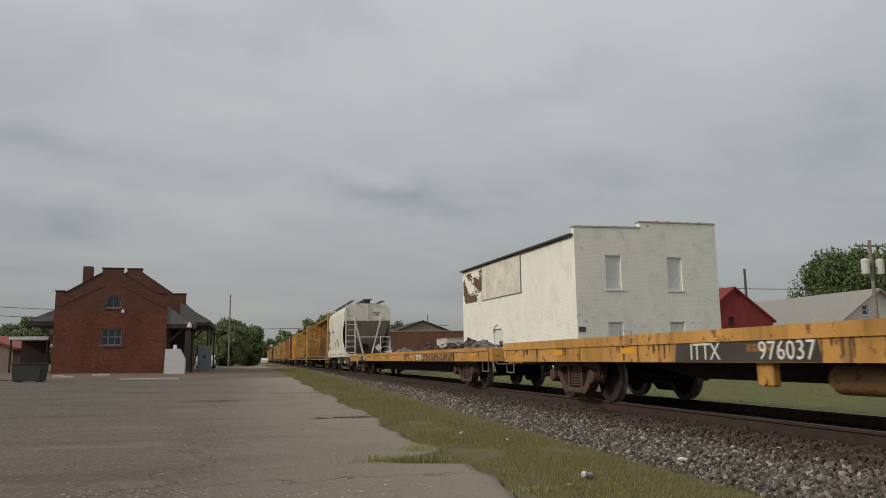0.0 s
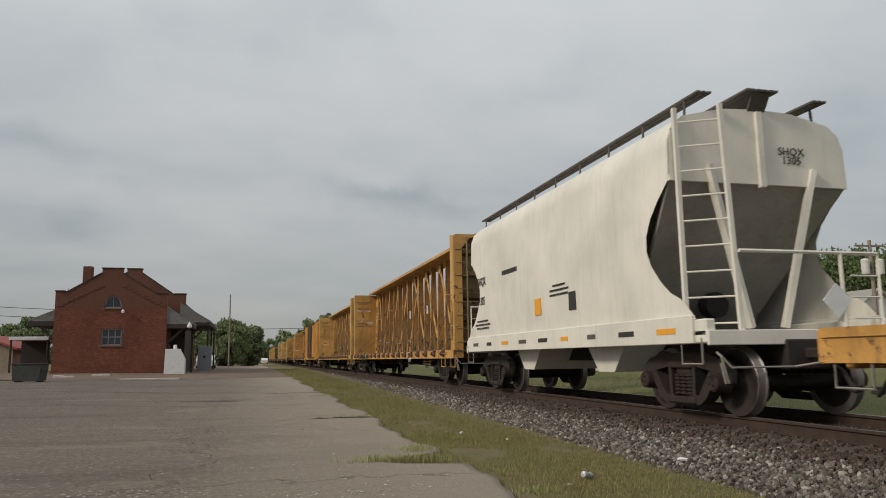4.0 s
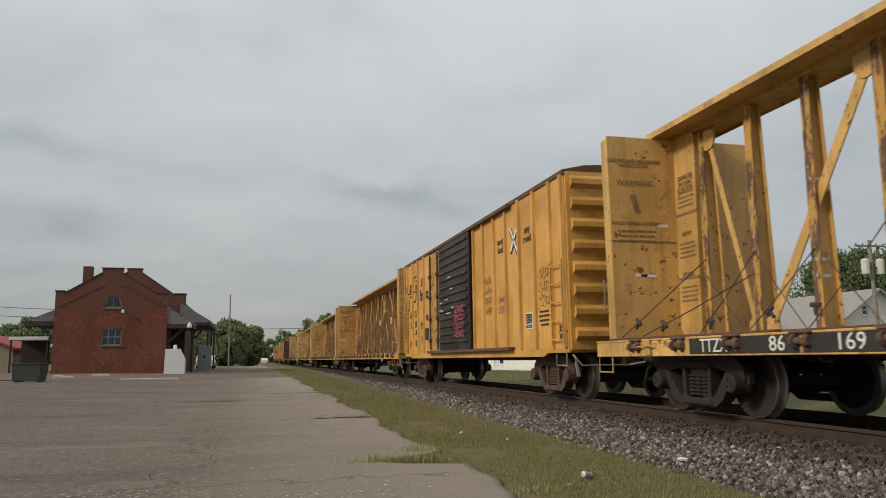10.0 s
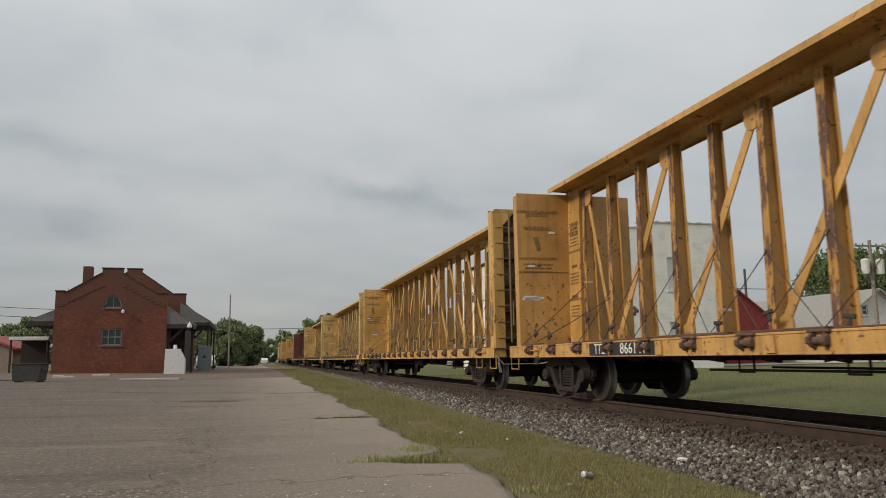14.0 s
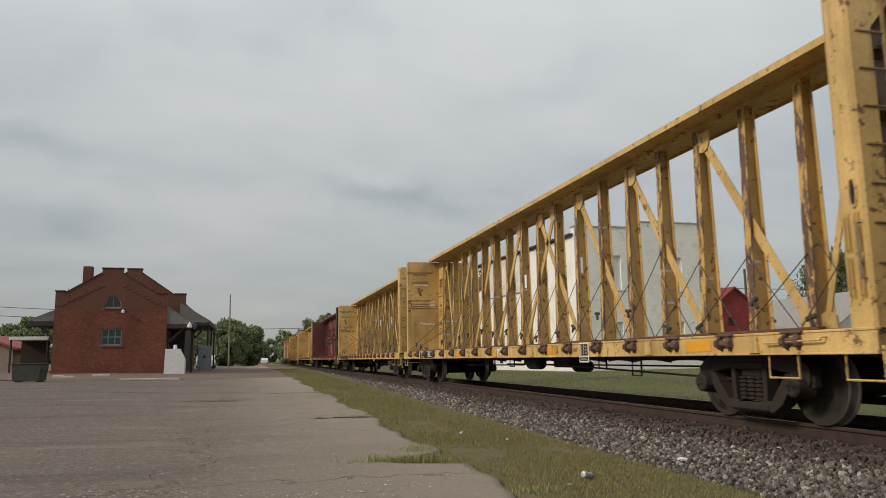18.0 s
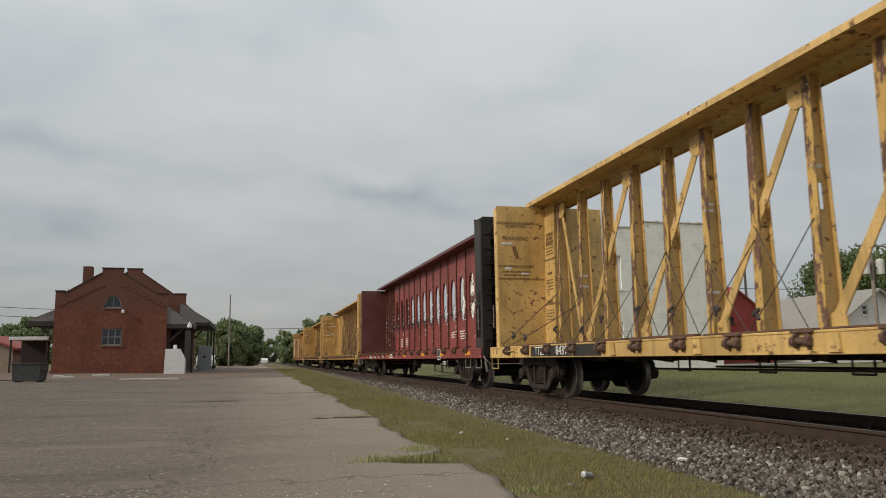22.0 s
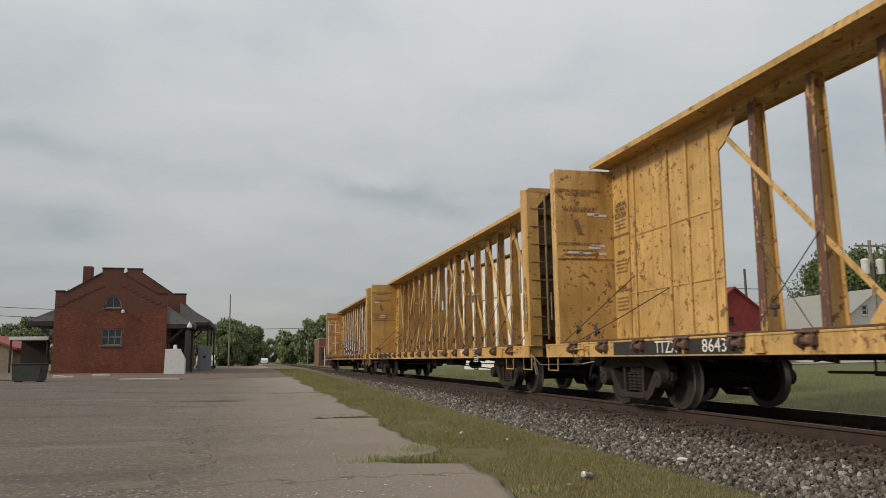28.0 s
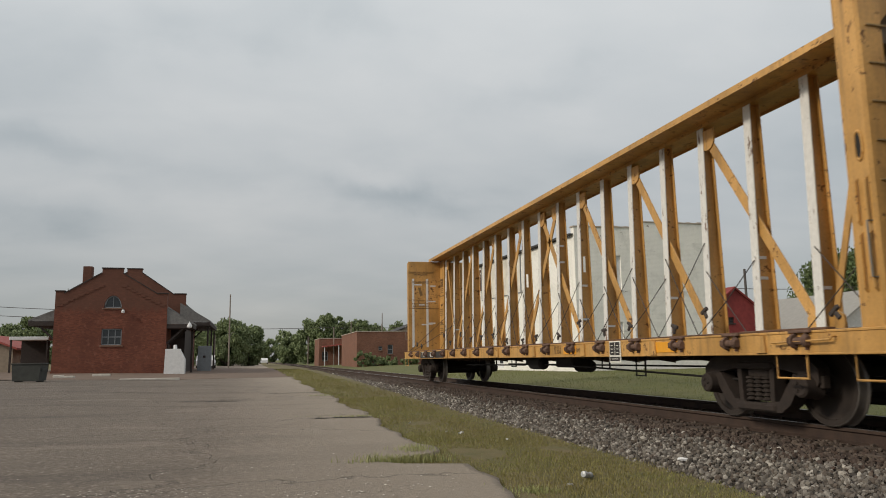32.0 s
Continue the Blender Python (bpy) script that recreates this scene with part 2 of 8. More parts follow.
def m_brick(name, col, mortar, w=0.2, h=0.068, patchy=0.5, paint=None):
    """Brickwork too far off to build brick by brick: courses with recessed joints."""
    k = Mat(name)
    g = k.t.nodes.new("ShaderNodeNewGeometry")
    sep = k.t.nodes.new("ShaderNodeSeparateXYZ")
    k.link(g.outputs["Position"], sep.inputs[0])
    comb = k.t.nodes.new("ShaderNodeCombineXYZ")
    k.link(k.math("ADD", sep.outputs[0], sep.outputs[1]), comb.inputs[0])
    k.link(sep.outputs[2], comb.inputs[1])
    br = k.node("ShaderNodeTexBrick", Scale=1.0)
    br.inputs["Brick Width"].default_value, br.inputs["Row Height"].default_value = w, h
    br.inputs["Mortar Size"].default_value, br.inputs["Bias"].default_value = 0.008, 0.0
    k.link(comb.outputs[0], br.inputs["Vector"])
    br.inputs["Color1"].default_value = (*tuple(c * 0.72 for c in col), 1)
    br.inputs["Color2"].default_value = (*tuple(c * 1.25 for c in col), 1)
    br.inputs["Mortar"].default_value = (*mortar, 1)
    big = k.noise(0.55, 5, 0.6, (1, 1, 1), True)
    mid = k.noise(3.2, 5, 0.65, (1, 1, 1), True)
    c = k.mix(k.math("MULTIPLY", k.step(big, 0.42, 0.7), patchy), br.outputs[0], tuple(c * 0.55 for c in col))
    c = k.mix(k.math("MULTIPLY", k.step(mid, 0.56, 0.74), patchy * 0.8), c, tuple(min(1, c * 1.5 + 0.03) for c in col))
    old = k.math("ADD", sep.outputs[2], k.math("MULTIPLY", mid, 1.6))
    c = k.mix(k.math("MULTIPLY", k.step(old, 5.1, 5.6), 0.6), c, tuple(v * f for v, f in zip(col, (0.62, 0.98, 1.15))))
    k.bump(k.math("MULTIPLY", br.outputs["Fac"], -1.0), 0.3, 0.01)
    return k.done(c, 0.9)


def m_white_wall():
    """Old whitewash over brick: stains, flaking spots, faint courses."""
    k = Mat("whitewashed_brick")
    g = k.t.nodes.new("ShaderNodeNewGeometry")
    sep = k.t.nodes.new("ShaderNodeSeparateXYZ")
    k.link(g.outputs["Position"], sep.inputs[0])
    comb = k.t.nodes.new("ShaderNodeCombineXYZ")
    k.link(k.math("ADD", sep.outputs[0], sep.outputs[1]), comb.inputs[0])
    k.link(sep.outputs[2], comb.inputs[1])
    br = k.node("ShaderNodeTexBrick", Scale=1.0)
    br.inputs["Brick Width"].default_value, br.inputs["Row Height"].default_value = 0.21, 0.075
    br.inputs["Mortar Size"].default_value = 0.008
    k.link(comb.outputs[0], br.inputs["Vector"])
    big = k.noise(0.45, 6, 0.6, (1, 1, 0.7), True)
    run = k.noise(2.4, 5, 0.6, (1, 1, 0.22), True)
    fl = k.noise(1.9, 9, 0.72, (1, 1, 1.4), True)
    c = k.mix(k.step(big, 0.3, 0.72), (0.90, 0.87, 0.80), (0.82, 0.80, 0.745))
    c = k.mix(k.math("MULTIPLY", k.step(run, 0.55, 0.85), 0.22), c, (0.52, 0.50, 0.45))
    worn = k.noise(1.1, 8, 0.7, (1, 1, 1), True, 0.5)
    c = k.mix(k.math("MULTIPLY", k.step(worn, 0.52, 0.66), 0.35), c, (0.50, 0.485, 0.44))
    c = k.mix(k.math("MULTIPLY", br.outputs["Fac"], 0.22), c, (0.45, 0.43, 0.39))
    c = k.mix(k.math("MULTIPLY", k.step(fl, 0.645, 0.665), 0.8), c, (0.22, 0.17, 0.14))
    k.bump(k.math("ADD", k.math("MULTIPLY", br.outputs["Fac"], -0.6), k.math("MULTIPLY", fl, 0.8)), 0.6, 0.012)
    return k.done(c, 0.85)


def m_glass(name, col=(0.03, 0.035, 0.04)):
    k = Mat(name)
    return k.done(col, 0.08)


def m_leaf(name, a, b, c3):
    k = Mat(name)
    rnd = k.t.nodes.new("ShaderNodeNewGeometry").outputs["Random Per Island"]
    c = k.mix(rnd, a, b)
    n = k.noise(0.6, 3, 0.5, (1, 1, 1), True)
    c = k.mix(k.math("MULTIPLY", k.step(n, 0.4, 0.7), 0.6), c, c3)
    m = k.done(c, 0.65)
    k.b.inputs["Subsurface Weight"].default_value = 0.0
    return m


YELLOW = {
    "amber": m_car_paint("amber_car_paint", (0.525, 0.280, 0.070), amount=0.6, grime=0.6),
    "gold": m_car_paint("golden_car_paint", (0.575, 0.330, 0.088), amount=0.62, grime=0.55),
    "pale": m_car_paint("pale_yellow_car_paint", (0.615, 0.395, 0.130), rust=(0.12, 0.055, 0.028), amount=0.72, grime=0.5),
    "rusty": m_car_paint("rusted_yellow_car_paint", (0.575, 0.345, 0.105), rust=(0.17, 0.080, 0.036), amount=0.85, grime=0.6),
}
M_WORNBLACK = m_car_paint("worn_black_panel", (0.03, 0.026, 0.023), rust=(0.10, 0.055, 0.03), amount=0.55, fade=0.4, grime=0.3)
M_LADDER = m_plain("grimy_yellow_ladder_bar", (0.26, 0.17, 0.07), 0.7, 0.4, 9)
# yellow darkened for both grime and the shade inside the bulkhead recess
M_GRIMYSHADE = m_car_paint("sooty_shaded_car_paint", (0.140, 0.086, 0.034), rust=(0.04, 0.025, 0.018), amount=0.8, grime=0.7)
M_RUSTTANK = m_car_paint("rusty_tank_paint", (0.24, 0.12, 0.04), rust=(0.09, 0.045, 0.025), amount=0.9, grime=0.8)
M_FLAT = m_car_paint("orange_yellow_flatcar_paint", (0.54, 0.27, 0.055), rust=(0.10, 0.045, 0.025), amount=0.75, grime=0.75)
M_BOX = m_car_paint("boxcar_yellow_paint", (0.585, 0.298, 0.054), amount=0.3, grain_mix=0.12, grime=0.45)
M_RED = m_car_paint("oxide_red_car_paint", (0.222, 0.028, 0.023), rust=(0.085, 0.026, 0.018), amount=0.75, grime=0.45)
M_REDRIB = m_car_paint("rusted_maroon_rib", (0.150, 0.036, 0.028), rust=(0.075, 0.036, 0.024), amount=1.5, grime=0.7)
M_REDDK = m_car_paint("dark_maroon_car_paint", (0.098, 0.018, 0.017), rust=(0.05, 0.02, 0.015), amount=0.4, grime=0.3)
M_BLACK = m_car_paint("black_car_paint", (0.011, 0.010, 0.010), rust=(0.03, 0.018, 0.014), amount=0.3, fade=0.4, grime=0.15)
M_BLACK.node_tree.nodes["Principled BSDF"].inputs["Specular IOR Level"].default_value = 0.2
# hopper grey with dust and the shade of the down-facing slope painted in
M_HOPSHADE = m_car_paint("dusty_shaded_slope_paint", (0.30, 0.285, 0.262), rust=(0.16, 0.12, 0.09), amount=0.15, fade=0.15, grime=0.35)
M_RUSTDOOR = m_car_paint("heavily_rusted_door_paint", (0.50, 0.26, 0.055), rust=(0.115, 0.04, 0.022), amount=1.15, grime=0.9)
M_HOP = m_car_paint("pale_grey_hopper_paint", (0.67, 0.64, 0.57), rust=(0.25, 0.17, 0.11), amount=0.02, fade=0.1, grain_mix=0.06, grime=0.14)
M_DECK = m_car_paint("worn_deck_steel", (0.135, 0.082, 0.042), rust=(0.062, 0.036, 0.024), amount=1.5, grime=0.9)
EDGES = {
    "amber": m_scraped("scraped_amber_flange", (0.50, 0.25, 0.055), (0.115, 0.056, 0.050), 0.72),
    "gold": m_scraped("scraped_golden_flange", (0.56, 0.31, 0.068), (0.118, 0.058, 0.052), 0.7),
    "pale": m_scraped("scraped_pale_flange", (0.60, 0.38, 0.110), (0.125, 0.058, 0.056), 0.72),
    "rusty": m_scraped("scraped_rusty_flange", (0.60, 0.36, 0.100), (0.120, 0.048, 0.048), 1.0),
    "white": m_scraped("white_taped_flange", (0.74, 0.72, 0.68), (0.20, 0.12, 0.08), 0.25),
}
M_WINCH = m_plain("rusted_winch_iron", (0.118, 0.068, 0.048), 0.85, 0.5, 14, 0, 0.4)
M_RUST = m_plain("rusty_iron", (0.105, 0.052, 0.03), 0.85, 0.45, 9)
M_RAIL = m_plain("brown_rail_steel", (0.044, 0.025, 0.017), 0.85, 0.4, 5)
M_RAILTOP = m_plain("worn_rail_head", (0.28, 0.26, 0.25), 0.38, 0.15, 5, 0.8, 0)
M_TIE = m_plain("weathered_timber", (0.085, 0.062, 0.048), 0.95, 0.45, 5, 0, 0.5)
# truck and wheel steel: grime, darkened further for the shade under the cars
M_TRUCK = m_plain("grimy_shaded_cast_steel", (0.026, 0.017, 0.013), 0.85, 0.4, 7, 0, 0.4)
M_TRUCKRED = m_plain("reddish_cast_steel", (0.090, 0.050, 0.038), 0.85, 0.35, 7, 0, 0.4)
M_TREAD = m_plain("polished_wheel_tread", (0.20, 0.18, 0.165), 0.45, 0.15, 6, 0.6, 0)
M_WHEEL = m_plain("dusty_shaded_wheel_steel", (0.026, 0.018, 0.014), 0.8, 0.3, 5)
M_UNDER = m_plain("sooty_underframe", (0.020, 0.017, 0.015), 0.9, 0.4, 6)
M_PIPE = m_plain("dull_handrail_pipe", (0.24, 0.22, 0.19), 0.5, 0.2, 12)
M_CABLE = m_plain("dark_wire_rope", (0.045, 0.035, 0.03), 0.7, 0.3, 30)
M_WHITE = m_plain("white_stencil_paint", (0.72, 0.70, 0.64), 0.7, 0.15, 14)
M_DARK = m_plain("black_stencil_paint", (0.028, 0.024, 0.022), 0.75, 0.3, 14)
M_STENCIL = m_plain("faded_stencil_paint", (0.215, 0.130, 0.055), 0.8, 0.4, 9)
M_DIRT = m_plain("packed_brown_dirt", (0.135, 0.092, 0.066), 0.95, 0.3, 1.2, 0, 0.5)
M_ORANGE = m_plain("orange_reflective_tape", (0.75, 0.33, 0.02), 0.4, 0.1, 12)
M_TAPE = m_plain("white_torn_tape", (0.70, 0.69, 0.68), 0.55, 0.15, 14)
M_PINK = m_plain("pink_spray_paint", (0.42, 0.10, 0.15), 0.8, 0.3, 9)
M_GRATE = m_plain("dark_steel_grating", (0.085, 0.075, 0.065), 0.8, 0.3, 10)
M_ASPHALT = m_asphalt()
M_GROUND = m_ground()
M_BALLAST = m_random("ballast_stone", [(0.034, 0.028, 0.022), (0.197, 0.174, 0.144), (0.061, 0.047, 0.036), (0.454, 0.415, 0.361), (0.041, 0.029, 0.022), (0.136, 0.114, 0.094), (0.084, 0.059, 0.042), (0.106, 0.095, 0.083), (0.273, 0.244, 0.209), (0.046, 0.037, 0.030)])
M_BALLASTBR = m_random("rust_stained_stone", [(0.029, 0.017, 0.012), (0.070, 0.042, 0.029), (0.041, 0.025, 0.018), (0.121, 0.089, 0.067), (0.051, 0.032, 0.022)])
M_CRUMB = m_random("pale_gravel_crumb", [(0.20, 0.17, 0.14), (0.45, 0.40, 0.34), (0.28, 0.24, 0.20), (0.60, 0.55, 0.48)])
M_BALLASTBED = m_plain("ballast_bed", (0.055, 0.045, 0.037), 0.95, 0.7, 14, 0, 1.0)
M_CINDER = m_plain("oily_brown_ballast", (0.048, 0.030, 0.021), 0.95, 0.55, 12, 0, 0.9)
M_GRASS = m_leaf("dry_green_grass", (0.130, 0.138, 0.032), (0.245, 0.215, 0.066), (0.195, 0.140, 0.048))
M_WEED = m_leaf("fresh_weed_leaf", (0.20, 0.245, 0.085), (0.34, 0.34, 0.14), (0.27, 0.25, 0.10))
M_LAWN = m_leaf("mown_lawn_blade", (0.112, 0.138, 0.032), (0.188, 0.188, 0.054), (0.150, 0.145, 0.045))
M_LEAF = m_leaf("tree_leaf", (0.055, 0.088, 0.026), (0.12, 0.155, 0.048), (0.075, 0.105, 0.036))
# paler than the near leaves: haze of distance mixed into the colour
M_LEAFHAZE = m_leaf("hazed_distant_leaf", (0.115, 0.155, 0.06), (0.20, 0.24, 0.10), (0.15, 0.185, 0.09))
M_BARK = m_plain("tree_bark", (0.10, 0.08, 0.06), 0.95, 0.4, 8, 0, 0.6)
M_DEPOT = m_brick("red_depot_brick", (0.160, 0.048, 0.027), (0.135, 0.051, 0.031), patchy=0.75)
M_BRICKFAR = m_brick("brown_shop_brick", (0.20, 0.085, 0.05), (0.17, 0.10, 0.075))
M_WALLWHITE = m_white_wall()
M_SILL = m_plain("dull_brown_sill", (0.17, 0.095, 0.065), 0.9, 0.3, 6)
M_RENDER = m_plain("stained_wall_render", (0.64, 0.60, 0.52), 0.9, 0.3, 1.3)
M_STONE = m_plain("limestone_trim", (0.42, 0.36, 0.30), 0.9, 0.25, 6)
M_SLATE = m_plain("grey_shingle", (0.16, 0.155, 0.15), 0.9, 0.3, 5, 0, 0.4)
M_DKSLATE = m_plain("dark_shingle", (0.045, 0.042, 0.042), 0.9, 0.3, 5, 0, 0.4)
M_TRIM = m_plain("dark_brown_trim", (0.035, 0.025, 0.022), 0.8, 0.3, 6)
M_GLASS = m_glass("window_glass")
M_WFRAME = m_plain("grey_window_frame", (0.20, 0.215, 0.23), 0.7, 0.2, 8)
M_BARNRED = m_plain("red_painted_boards", (0.20, 0.028, 0.026), 0.85, 0.25, 4)
M_METALROOF = m_plain("dull_metal_roof", (0.27, 0.255, 0.23), 0.6, 0.12, 3)
M_SIDING = m_plain("pale_siding", (0.55, 0.53, 0.50), 0.8, 0.15, 4)
M_REDROOF = m_plain("red_shed_roof", (0.33, 0.075, 0.06), 0.75, 0.2, 4)
M_TAN = m_plain("tan_wall", (0.30, 0.24, 0.18), 0.85, 0.2, 4)
M_POLE = m_plain("weathered_pole_timber", (0.23, 0.19, 0.16), 0.95, 0.3, 6)
M_POLEDK = m_plain("dark_pole_timber", (0.09, 0.08, 0.075), 0.95, 0.3, 6)
M_DUMP = m_plain("dark_green_dumpster_paint", (0.028, 0.030, 0.026), 0.7, 0.35, 4)
M_PANEL = m_plain("white_painted_panel", (0.66, 0.66, 0.66), 0.75, 0.12, 5)
M_CONC = m_plain("pale_concrete", (0.40, 0.37, 0.33), 0.9, 0.25, 5)
M_CARPAINT = m_plain("silver_car_paint", (0.5, 0.5, 0.52), 0.35, 0.1, 4)
M_SCRAPE = m_plain("scraped_dark_steel", (0.080, 0.042, 0.032), 0.8, 0.5, 16)
M_FADEWHITE = m_car_paint("faded_white_marking", (0.62, 0.56, 0.44), rust=(0.22, 0.12, 0.06), amount=0.8, grime=0.6)
M_FLATRUST = m_car_paint("rusted_flatcar_paint", (0.33, 0.155, 0.045), rust=(0.075, 0.036, 0.022), amount=1.5, grime=0.9)
M_SCRAP = m_plain("brown_scrap", (0.085, 0.05, 0.04), 0.95, 0.5, 9, 0, 1.0)
M_SCRAPG = m_plain("grey_scrap", (0.17, 0.16, 0.15), 0.95, 0.5, 9, 0, 1.0)
M_BOTTLE = m_plain("clear_crumpled_plastic", (0.36, 0.37, 0.37), 0.25, 0.2, 30)

# ---------------------------------------------------------------- mesh helpers


class MB:
    """Collects vertices and faces for one mesh."""

    def __init__(self):
        self.v, self.f, self.mi = [], [], []

    def add(self, vs, fs, mi=0):
        o = len(self.v)
        self.v += [tuple(p) for p in vs]
        self.f += [tuple(o + i for i in q) for q in fs]
        self.mi += [mi] * len(fs)
        return self

    def box(self, x0, x1, y0, y1, z0, z1, c=0.0, m=None, mi=0):
        """Box, with its edges chamfered by c."""
        X, Y, Z = (x0, x1), (y0, y1), (z0, z1)
        if c <= 0:
            vs = [(X[i], Y[j], Z[k]) for i in (0, 1) for j in (0, 1) for k in (0, 1)]
            fs = [(0, 1, 3, 2), (4, 6, 7, 5), (0, 4, 5, 1), (2, 3, 7, 6), (0, 2, 6, 4), (1, 5, 7, 3)]
        else:
            vs, ix = [], {}
            for i in (0, 1):
                for j in (0, 1):
                    for k in (0, 1):
                        s = (1 - 2 * i, 1 - 2 * j, 1 - 2 * k)
                        for a in range(3):
                            p = [X[i] + s[0] * c, Y[j] + s[1] * c, Z[k] + s[2] * c]
                            p[a] -= s[a] * c
                            ix[(i, j, k, a)] = len(vs)
                            vs.append(tuple(p))
            fs = []
            for a in range(3):
                b, d = [q for q in range(3) if q != a]
                for s in (0, 1):
                    q = []
                    for u, w in ((0, 0), (1, 0), (1, 1), (0, 1)):
                        t = [0, 0, 0]
                        t[a], t[b], t[d] = s, u, w
                        q.append(ix[(*t, a)])
                    fs.append(tuple(q))
                for u in (0, 1):
                    for w in (0, 1):
                        t0, t1 = [0, 0, 0], [0, 0, 0]
                        t0[b] = t1[b] = u
                        t0[d] = t1[d] = w
                        t1[a] = 1
                        fs.append((ix[(*t0, b)], ix[(*t1, b)], ix[(*t1, d)], ix[(*t0, d)]))
            for i in (0, 1):
                for j in (0, 1):
                    for k in (0, 1):
                        fs.append(tuple(ix[(i, j, k, a)] for a in range(3)))
        if m is not None:
            vs = [tuple(m @ Vector(p)) for p in vs]
        return self.add(vs, fs, mi)

    def beam(self, p0, p1, w, h, c=0.0, up=(0, 0, 1), mi=0):
        """Bar from p0 to p1, w wide across, h high towards up."""
        p0, p1 = Vector(p0), Vector(p1)
        d = p1 - p0
        n = d.normalized()
        u = Vector(up)
        if abs(n.dot(u)) > 0.99:
            u = Vector((1, 0, 0))
        s = n.cross(u).normalized()
        u = s.cross(n)
        m = Matrix(((s.x, n.x, u.x, p0.x), (s.y, n.y, u.y, p0.y), (s.z, n.z, u.z, p0.z), (0, 0, 0, 1)))
        return self.box(-w / 2, w / 2, 0, d.length, -h / 2, h / 2, c, m, mi)

    def tube(self, pts, r, n=8, mi=0, r1=None):
        """Round bar along pts."""
        pts = [Vector(p) for p in pts]
        rings = []
        for i, p in enumerate(pts):
            d = (pts[min(i + 1, len(pts) - 1)] - pts[max(i - 1, 0)]).normalized()
            u = Vector((0, 0, 1)) if abs(d.z) < 0.9 else Vector((1, 0, 0))
            s = d.cross(u).normalized()
            u = s.cross(d)
            rr = r if r1 is None else r + (r1 - r) * i / (len(pts) - 1)
            rings.append([p + s * (rr * math.cos(a)) + u * (rr * math.sin(a)) for a in (2 * math.pi * j / n for j in range(n))])
        vs = [q for ring in rings for q in ring]
        fs = []
        for i in range(len(pts) - 1):
            for j in range(n):
                fs.append((i * n + j, i * n + (j + 1) % n, (i + 1) * n + (j + 1) % n, (i + 1) * n + j))
        fs.append(tuple(range(n - 1, -1, -1)))
        fs.append(tuple((len(pts) - 1) * n + j for j in range(n)))
        return self.add(vs, fs, mi)

    def prism(self, poly, axis, a, b, mi=0):
        """Extrudes a polygon of 2D points along axis (0 x: points are y, z; 1 y: x, z; 2 z: x, y) from a to b."""
        def at(p, t):
            return (t, p[0], p[1]) if axis == 0 else (p[0], t, p[1]) if axis == 1 else (p[0], p[1], t)
        n = len(poly)
        vs = [at(p, a) for p in poly] + [at(p, b) for p in poly]
        fs = [tuple(range(n)), tuple(range(2 * n - 1, n - 1, -1))] + [(i, (i + 1) % n, n + (i + 1) % n, n + i) for i in range(n)]
        return self.add(vs, fs, mi)

    def lathe(self, prof, n=20, axis=0, centre=(0, 0, 0), mi=0):
        """Turns (along, radius) points round an axis."""
        vs, fs = [], []
        for a, r in prof:
            for j in range(n):
                t = 2 * math.pi * j / n
                p = [0, 0, 0]
                p[axis] = a
                p[(axis + 1) % 3] = r * math.cos(t)
                p[(axis + 2) % 3] = r * math.sin(t)
                vs.append(tuple(p[i] + centre[i] for i in range(3)))
        for i in range(len(prof) - 1):
            for j in range(n):
                fs.append((i * n + j, i * n + (j + 1) % n, (i + 1) * n + (j + 1) % n, (i + 1) * n + j))
        return self.add(vs, fs, mi)

    def mesh(self, name, *mats, smooth=False):
        me = bpy.data.meshes.new(name)
        me.from_pydata(self.v, [], self.f)
        for m in mats:
            me.materials.append(m)
        if len(mats) > 1:
            me.polygons.foreach_set("material_index", self.mi)
        bm = bmesh.new()
        bm.from_mesh(me)
        bmesh.ops.recalc_face_normals(bm, faces=bm.faces)
        bm.to_mesh(me)
        bm.free()
        if smooth:
            me.polygons.foreach_set("use_smooth", [True] * len(me.polygons))
            me.set_sharp_from_angle(angle=radians(38))
        return me


def raw_mesh(name, vs, fs, *mats):
    me = bpy.data.meshes.new(name)
    me.from_pydata(vs, [], fs)
    for m in mats:
        me.materials.append(m)
    return me


def part(name, mb, mat, parent, label="", at=None, smooth=False):
    """One mesh object under a thing or a part."""
    me = mb.mesh(name, mat, smooth=smooth) if isinstance(mb, MB) else mb
    ob = new(name, me)
    ob.parent = parent
    if at is not None:
        ob.matrix_basis = at if isinstance(at, Matrix) else Matrix.Translation(at)
    if label:
        ob["label"] = label
    return ob


def thing(name, label, category, at=None, group="", kind="", mb=None, mat=None, smooth=False):
    ob = new(name, mb.mesh(name, mat, smooth=smooth) if isinstance(mb, MB) else mb)
    if at is not None:
        ob.matrix_basis = at if isinstance(at, Matrix) else Matrix.Translation(at)
    return tagged(ob, label, category, group, kind)


MESHES = {}


def shared(key, mat, make, smooth=False):
    """One mesh for alike pieces of one material."""
    k = (key, mat.name)
    if k not in MESHES:
        MESHES[k] = make().mesh(key, mat, smooth=smooth)
    return MESHES[k]


